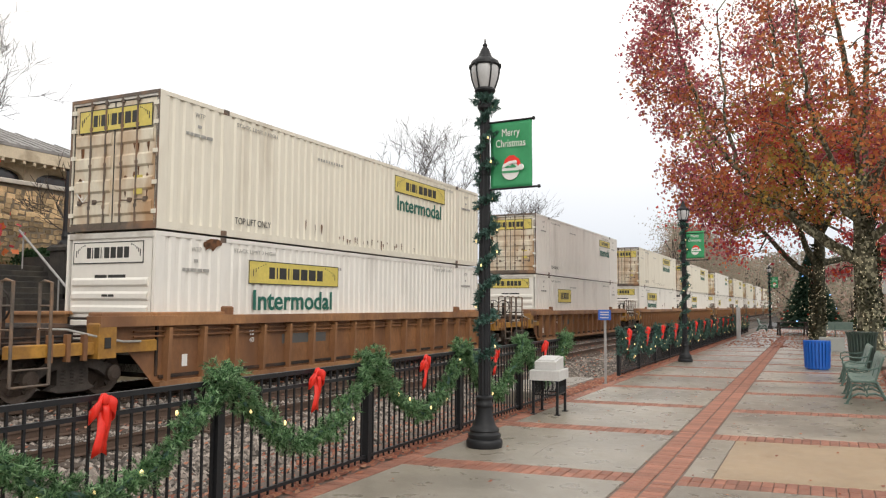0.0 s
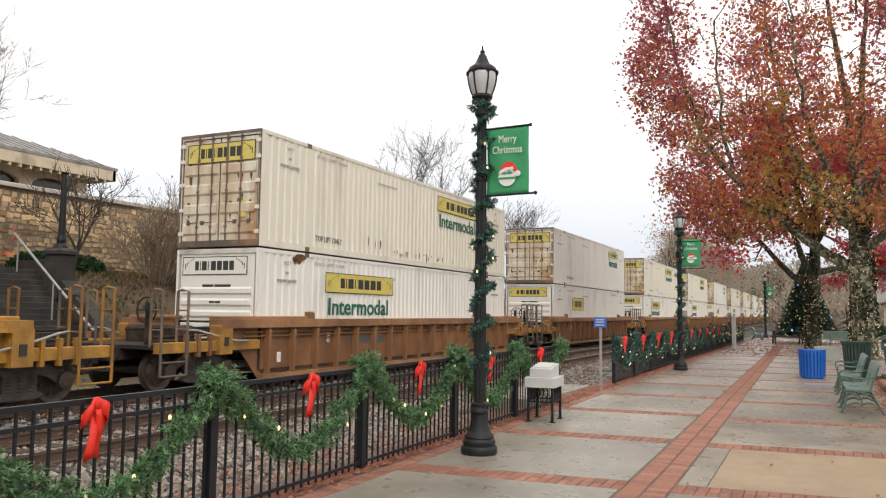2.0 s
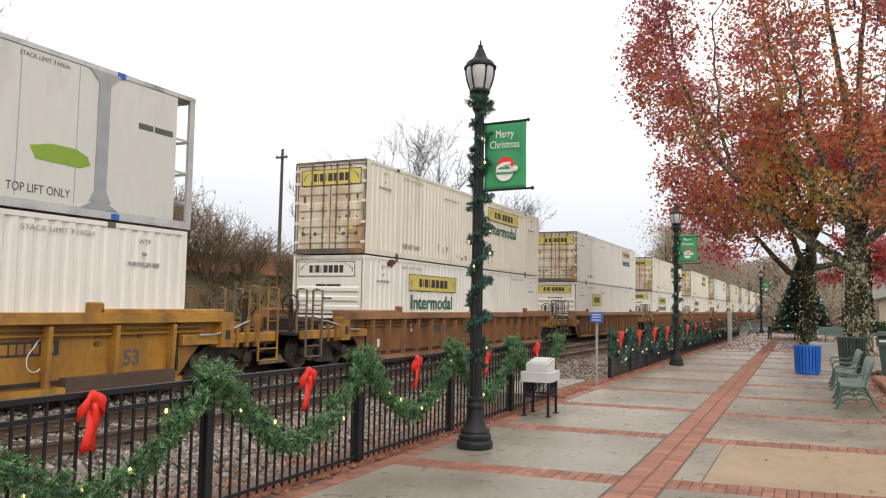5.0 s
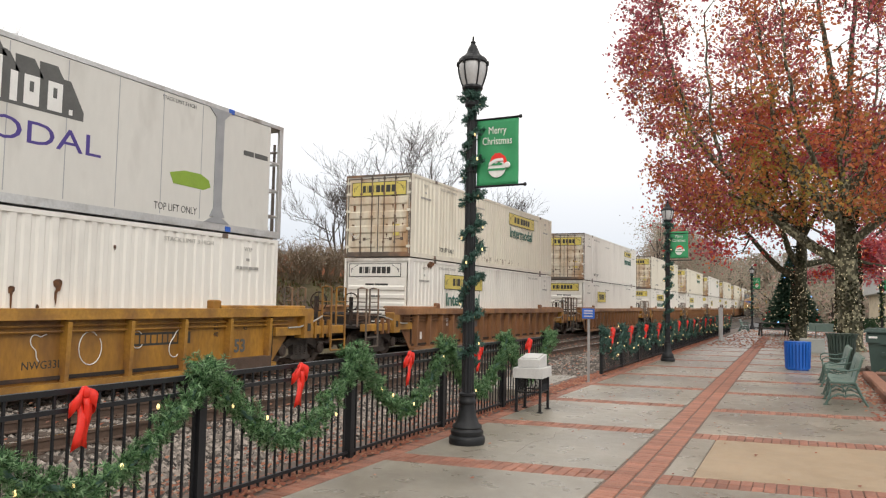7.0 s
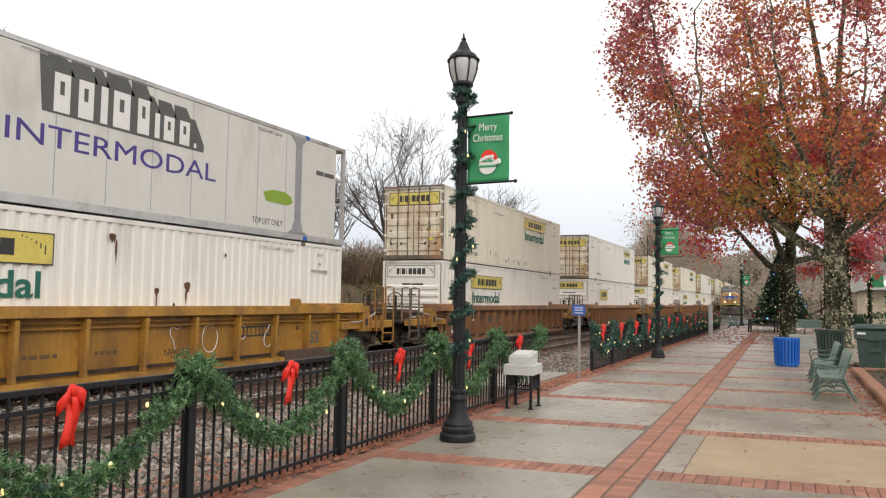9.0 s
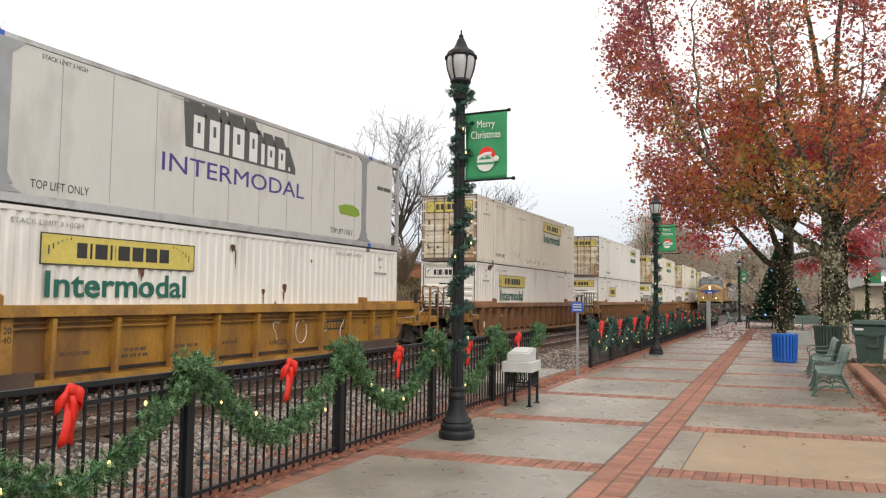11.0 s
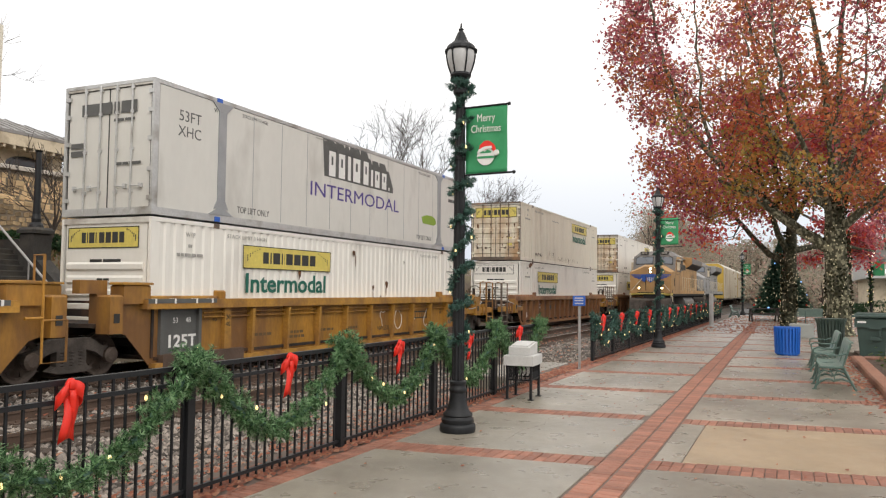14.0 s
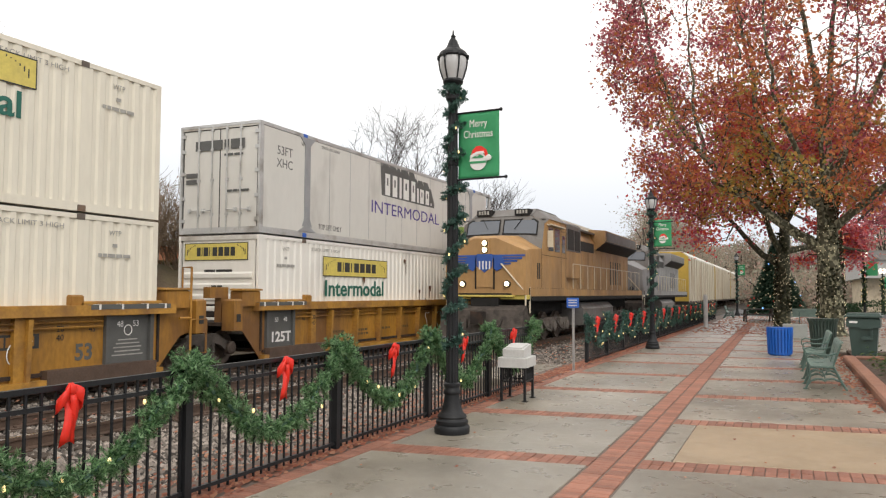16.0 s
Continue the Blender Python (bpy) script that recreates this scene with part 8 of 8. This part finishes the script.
def station_house():
    h = thing("station_house", "cream station house with arched openings and a grey hipped roof", "house")
    x0, x1, y0, y1 = -44.0, -31.0, -6.0, 25.4
    g = Geo()
    g.box(x0, x1, y0, y1, 5.8, 6.6)
    g.box(x0, x1, y0, y1, 7.45, 8.0)
    # piers between the arched openings
    n = 11
    for i in range(n + 1):
        y = y0 + (y1 - y0) * i / n
        g.box(x1 - 0.45, x1, y - 0.3, y + 0.3, 6.6, 7.45)
    for i in range(5):
        x = x0 + (x1 - x0) * i / 4
        g.box(x - 0.3, x + 0.3, y1 - 0.45, y1, 6.6, 7.45)
    wall = part("wall", g, STUCCO, h)
    for i in range(n):
        y = y0 + (y1 - y0) * (i + 0.5) / n
        hw = (y1 - y0) / n / 2 - 0.3
        g = Geo()
        g.box(x1 - 0.3, x1 - 0.26, y - hw, y + hw, 6.6, 7.45)
        part("window", g, DARK_GLASS, h, "dark arched window")
        g = Geo()
        pts = [(y - hw, 7.46), (y + hw, 7.46), (y + hw, 6.95)] + [(y + hw * math.cos(a), 6.95 + 0.42 * math.sin(a)) for a in [k * math.pi / 8 for k in range(1, 8)]] + [(y - hw, 6.95)]
        g.prism(pts, "x", x1 - 0.4, x1 - 0.02)
        part("arch", g, STUCCO, h)
    g = Geo()
    g.bev(x1 - 0.05, x1 + 0.18, y0, y1 + 0.15, 6.5, 6.64, 0.03)
    part("sill_band", g, COPING, h)
    e = 1.1
    g = Geo()
    a = [(x0 - e, y0 - e, 8.05), (x1 + e, y0 - e, 8.05), (x1 + e, y1 + e, 8.05), (x0 - e, y1 + e, 8.05)]
    xm = (x0 + x1) / 2
    g.v = a + [(p[0], p[1], 8.18) for p in a] + [(xm, y0 + 6, 10.9), (xm, y1 - 5.6, 10.9)]
    g.f = [(3, 2, 1, 0), (0, 1, 5, 4), (1, 2, 6, 5), (2, 3, 7, 6), (3, 0, 4, 7), (4, 5, 8), (5, 6, 9, 8), (6, 7, 9), (7, 4, 8, 9)]
    roof = part("roof", g, ROOF_METAL, h)
    for i in range(60):
        y = y0 - e + 0.3 + i * 0.55
        if y > y1 + e:
            break
        lim = min(1.0, (y - (y0 - e)) / 7.1, ((y1 + e) - y) / 6.7)
        if lim > 0.03:
            pa, pb = Vector((x1 + e, y, 8.2)), Vector((x1 + e + (xm - x1 - e) * lim, y, 8.2 + 2.72 * lim))
            g = Geo()
            g.tube([pa, pb], 0.03, 4)
            part("roof_seam", g, ROOF_METAL, roof)
    bracket = None
    for i in range(70):
        y = y0 - 0.8 + i * 0.48
        if y < y1 + 0.9:
            if bracket is None:
                g = Geo()
                g.box(x1 + 0.55, x1 + 1.05, -0.06, 0.06, 7.42, 7.56)
                bracket = part("eave_bracket", g, STUCCO, h)
                bracket.matrix_basis = pose(0, y, 0)
            else:
                again(bracket, "eave_bracket", pose(0, y, 0), h)
    g = Geo()
    g.box(x1 + 0.9, x1 + 1.08, y0 - 1, y1 + 1.0, 7.56, 8.04), g.box(x0, x1 + 1.08, y1 + 0.85, y1 + 1.05, 7.56, 8.04)
    part("eave_board", g, STUCCO, h, "deep cream eave board")
    g = Geo()
    g.box(x1 - 0.1, x1 + 1.0, y0 - 0.9, y1 + 0.9, 7.6, 7.66)
    part("soffit", g, STUCCO, h)


def stairs():
    s = thing("stairway", "dark concrete stairway with cheek wall and handrail", "stairs")
    n = 17
    for i in range(n):
        x = -18.0 - i * 0.2
        g = Geo()
        g.bev(x - 0.23, x, 8.0, 16.0, -0.4, 0.0 + 0.165 * (i + 1) - 0.1, 0.015)
        part("step", g, DARK_STONE, s)
    g = Geo()
    g.prism([(-17.7, -0.4), (-17.7, 0.45), (-21.0, 3.0), (-22.2, 3.0), (-22.2, -0.4)], "y", 16.0, 16.5)
    part("cheek_wall", g, DARK_STONE, s)
    g = Geo()
    g.tube([(-17.9, 15.3, 0.95), (-21.4, 15.3, 3.75)], 0.035, 6)
    for x, z in ((-18.2, 0.1), (-19.6, 1.2), (-21.2, 2.6)):
        g.tube([(x, 15.3, z), (x, 15.3, z + 1.1)], 0.025, 6)
    part("handrail", g, GALV, s, "grey steel handrail")
    p = thing("lamp_pier", "dark stone pier carrying an old iron lamp post", "lamp post")
    g = Geo()
    g.bev(-20.8, -20.2, 15.9, 16.5, 1.5, 3.16, 0.03)
    g.bev(-20.86, -20.14, 15.84, 16.56, 3.16, 3.34, 0.08)
    part("pier", g, DARK_STONE, p)
    g = Geo()
    g.lathe([(0.22, 3.34), (0.2, 3.42), (0.13, 3.5), (0.14, 3.6), (0.11, 3.75), (0.1, 4.1), (0.085, 5.3), (0.07, 5.6), (0.12, 5.65)], 12, (-20.5, 16.2, 0))
    part("post", g, BLACK, p)


def bank_plants():
    gh = ground_height
    for i, (x, y, r, h) in enumerate(((-21.8, 21.5, 1.4, 2.5), (-21.6, 24.0, 1.5, 2.1), (-22.0, 26.6, 1.5, 1.7), (-21.5, 30.2, 1.5, 1.5), (-21.8, 33.0, 1.5, 1.5), (-21.5, 36.0, 1.4, 1.6), (-22.0, 39.5, 1.4, 1.7), (-22, 43, 1.4, 1.8))):
        shrub((x, y, gh(x, y)), r, h, 50 + i)
    for i, (x, y) in enumerate(((-22.4, 14.2), (-23.4, 17.6), (-23.8, 19.6))):
        hedge((x, y, gh(x, y) + 0.1), 0.8, 0.9, 0.55 if i else 1.0, 80 + i)
    bare_tree((-23.6, 19.2, gh(-23.6, 19.2)), 3.6, 5, 0.075, "small bare ornamental tree on the bank", 3)
    third_maple((-25.0, 13.6, gh(-25, 13.6)), 3, 3600, MAPLE_BRIGHT, "small bright red maple by the stone wall", 4.2)
    bare_tree((-26, 49, 2.5), 10.8, 1, 0.26)
    bare_tree((-28.0, 44, 2.5), 7.0, 2, 0.16)
    bare_tree((-27, 71, 2.0), 9.8, 3, 0.22)
    bare_tree((-30, 60, 2.0), 9.5, 7, 0.22)
    bare_tree((-46, 26.5, 6.0), 12.5, 4, 0.2)
    pole = thing("utility_pole", "weathered dark wooden utility pole with a crossarm", "utility pole", "", pose(-37.95, 50, 0))
    g = Geo()
    g.tube([(0, 0, 2.3), (0.05, 0, 13.8)], [0.17, 0.11], 10)
    part("pole", g, BARK_D, pole)
    g = Geo()
    g.box(-0.5, 0.6, -0.16, -0.05, 13.05, 13.2)
    part("crossarm", g, BARK_D, pole)
    for k in (-0.4, 0.0, 0.5):
        g = Geo()
        g.lathe([(0.04, 0), (0.06, 0.03), (0.05, 0.1), (0.02, 0.14)], 8, (k, -0.1, 13.2))
        part("insulator", g, GREY_POST, pole)
    rng = random.Random(77)
    g = Geo()
    for _ in range(26000):
        x, y = rng.uniform(-26.6, -17.4), rng.uniform(8, 50)
        if noise.noise((x * 0.6, y * 0.5, 3.0)) < -0.2:
            continue
        z = gh(x, y)
        s, a = rng.uniform(0.04, 0.15), rng.uniform(0, 6.28)
        k = len(g.v)
        g.v += [(x, y, z - 0.02), (x + s * math.cos(a), y + s * math.sin(a), z - 0.01), (x + s * 0.5 * math.cos(a + 1), y + s * 0.5 * math.sin(a + 1), z + s * 1.3)]
        g.f.append((k, k + 1, k + 2))
    tagged(part("bank_grass", g, GRASS, None, raw=True), "thin winter grass and leaves on the bank", "grass", kind="stuff")
    b = thing("brick_building", "low orange brick building beyond the shrubs", "building")
    g = Geo()
    g.box(-60, -42, 52, 96, 1.5, 5.6)
    part("wall", g, RED_BRICK_WALL, b)
    g = Geo()
    g.box(-60.3, -41.7, 51.7, 96.3, 5.6, 5.9)
    part("roof", g, ROOF_METAL, b)


def east_side():
    g = Geo()
    g.box(6.0, 90, -20, 150, -0.09, -0.03)
    tagged(part("road", g, ASPHALT, None), "grey asphalt street and parking area", "road", kind="structure")
    g = Geo()
    g.box(-4.6, 6.0, 62, 90, -0.09, -0.025)
    tagged(part("road_end", g, ASPHALT, None), "grey asphalt beyond the paving", "road", kind="structure")
    s = thing("shop_building", "low white shop building with a broad grey roof edge", "building")
    g = Geo()
    g.box(6.8, 34, 82, 98, -0.1, 3.1)
    part("wall", g, STUCCO, s)
    g = Geo()
    g.box(6.2, 34.6, 80.4, 98.5, 3.1, 4.7)
    part("fascia", g, PALE_POLE, s, "broad pale roof edge")
    g = Geo()
    g.box(6.0, 34.8, 80.2, 98.7, 4.7, 5.6)
    part("roof", g, ROOF_METAL, s)
    for i in range(6):
        g = Geo()
        g.box(9.2 + i * 4, 11.8 + i * 4, 81.96, 82.0, 0.5, 2.5)
        part("window", g, DARK_GLASS, s, "dark shop window")
    # plain dark lamp and two garlanded globe lamps
    p = thing("post_lamp", "slim black post lamp with a square head", "street lamp", "", pose(2.15, 45, 0))
    g = Geo()
    g.lathe([(0.09, 0), (0.07, 0.3), (0.05, 0.5), (0.045, 3.6)], 10)
    part("post", g, BLACK, p)
    g = Geo()
    g.lathe([(0.1, 3.6), (0.2, 3.95), (0.22, 3.98), (0.05, 4.1)], 4)
    part("lantern", g, BLACK, p)
    for x, y, drop in ((5.0, 61, 0), (7.7, 77, -0.8)):
        p = thing("globe_lamp", "black lamp with lit globes and a fir garland", "street lamp", "globe lamps", pose(x, y, drop))
        g = Geo()
        g.lathe([(0.16, -drop), (0.12, 0.3 - drop), (0.07, 0.6 - drop), (0.06, 4.1), (0.1, 4.2)], 10)
        part("post", g, BLACK, p)
        for q in (-0.14, 0.14):
            g = Geo()
            g.blob((q, 0, 4.42), (0.13, 0.13, 0.22), 10, 8, 0)
            part("globe", g, LAMP_GLOW, p, "glowing lamp globe", smooth=True)
        g = Geo()
        needles(g, [(0.1 * math.cos(i * 0.5), 0.1 * math.sin(i * 0.5), 0.8 + i * 0.035) for i in range(90)], 0.1, 900, 0.16, random.Random(2), 0.15)
        part("greenery", g, EVERGREEN, p, raw=True)
        g = Geo()
        bulbs(g, [(0.14 * math.cos(i * 0.5), 0.14 * math.sin(i * 0.5), 0.8 + i * 0.035) for i in range(90)], 0.2, 0.06, random.Random(3), 0.03)
        tagged(part("fairy_bulbs", g, BULB, p), kind="stuff")
        g = Geo()
        g.box(0.15, 0.85, -0.01, 0.01, 2.9, 3.9)
        part("banner_cloth", g, BANNER, p, "green banner")
    for x, y, h in ((-1.6, 78, 6.4), (-1.1, 78.5, 5.8)):
        p = thing("signal_mast", "pale grey steel signal mast beside the railway", "mast", "railway signal masts", pose(x, y, 0))
        g = Geo()
        g.lathe([(0.2, 0), (0.18, 0.1), (0.1, 0.2), (0.09, h)], 10)
        part("mast", g, PALE_POLE, p)
        g = Geo()
        g.box(-0.6, 0.15, -0.12, 0.12, h - 0.15, h)
        g.box(-0.66, -0.4, -0.16, 0.1, h - 0.6, h - 0.1)
        part("arm", g, PALE_POLE, p)
    third_maple((2.3, 50, 0), 14, 8000, MAPLE_ORANGE, "orange-red maple behind the platform trees", 12.0, 0.42, 0.1)
    third_maple((6.6, 58, 0), 15, 9000, MAPLE_RED, "pinkish red maple near the shop", 11.0, 0.5, 0.1)
    hedge((3.2, 60, 0.3), 1.6, 1.0, 0.8, 91)
    hedge((6.4, 66, 0.3), 2.4, 1.0, 0.9, 92)


big_maple()
second_maple()
holiday_tree()
stone_wall()
station_house()
stairs()
bank_plants()
east_side()
far_woods()


# ---- paving pieces, last ----
build_pavement()


# ---- what moves ----
STACK = [(0, 11.62), (2, 14.985), (4, 18.36), (5.2, 20.43), (6.5, 22.69), (9, 27.12), (11.5, 31.73), (12.5, 33.56), (14, 36.34), (15, 38.2), (16, 40.1)]
NEAR_START, NEAR_SPEED = 287.0, 16.4


def motions():
    for ob, base in MOVING:
        walk(ob, [(t, Matrix.Translation((0, s, 0)) @ base) for t, s in STACK])
    # wheels roll with the way that their car has gone
    times, ways = [t for t, _ in STACK], [s for _, s in STACK]
    rows, s = [], ways[0]
    while s < ways[-1]:
        rows.append((float(np.interp(s, ways, times)), s - ways[0]))
        s += 0.5
    rows.append((16.0, ways[-1] - ways[0]))
    for ob, _ in MOVING[:12]:
        for w in [o for o in ob.children_recursive if o.name.startswith("wheelset")]:
            rest = w.matrix_basis.copy()
            walk(w, [(t, rest @ pose(0, 0, 0, -math.degrees(d / 0.42))) for t, d in rows])
    for ob, _ in MOVING_NEAR[:2]:
        for w in [o for o in ob.children_recursive if o.name.startswith("wheelset")]:
            rest = w.matrix_basis.copy()
            walk(w, [(i / 30, rest @ pose(0, 0, 0, math.degrees(NEAR_SPEED * i / 30 / 0.53))) for i in range(481)])
    for ob, base in MOVING_NEAR:
        walk(ob, [(t, Matrix.Translation((0, NEAR_START - NEAR_SPEED * t, 0)) @ base) for t in (0, 4, 8, 12, 16)])


motions()
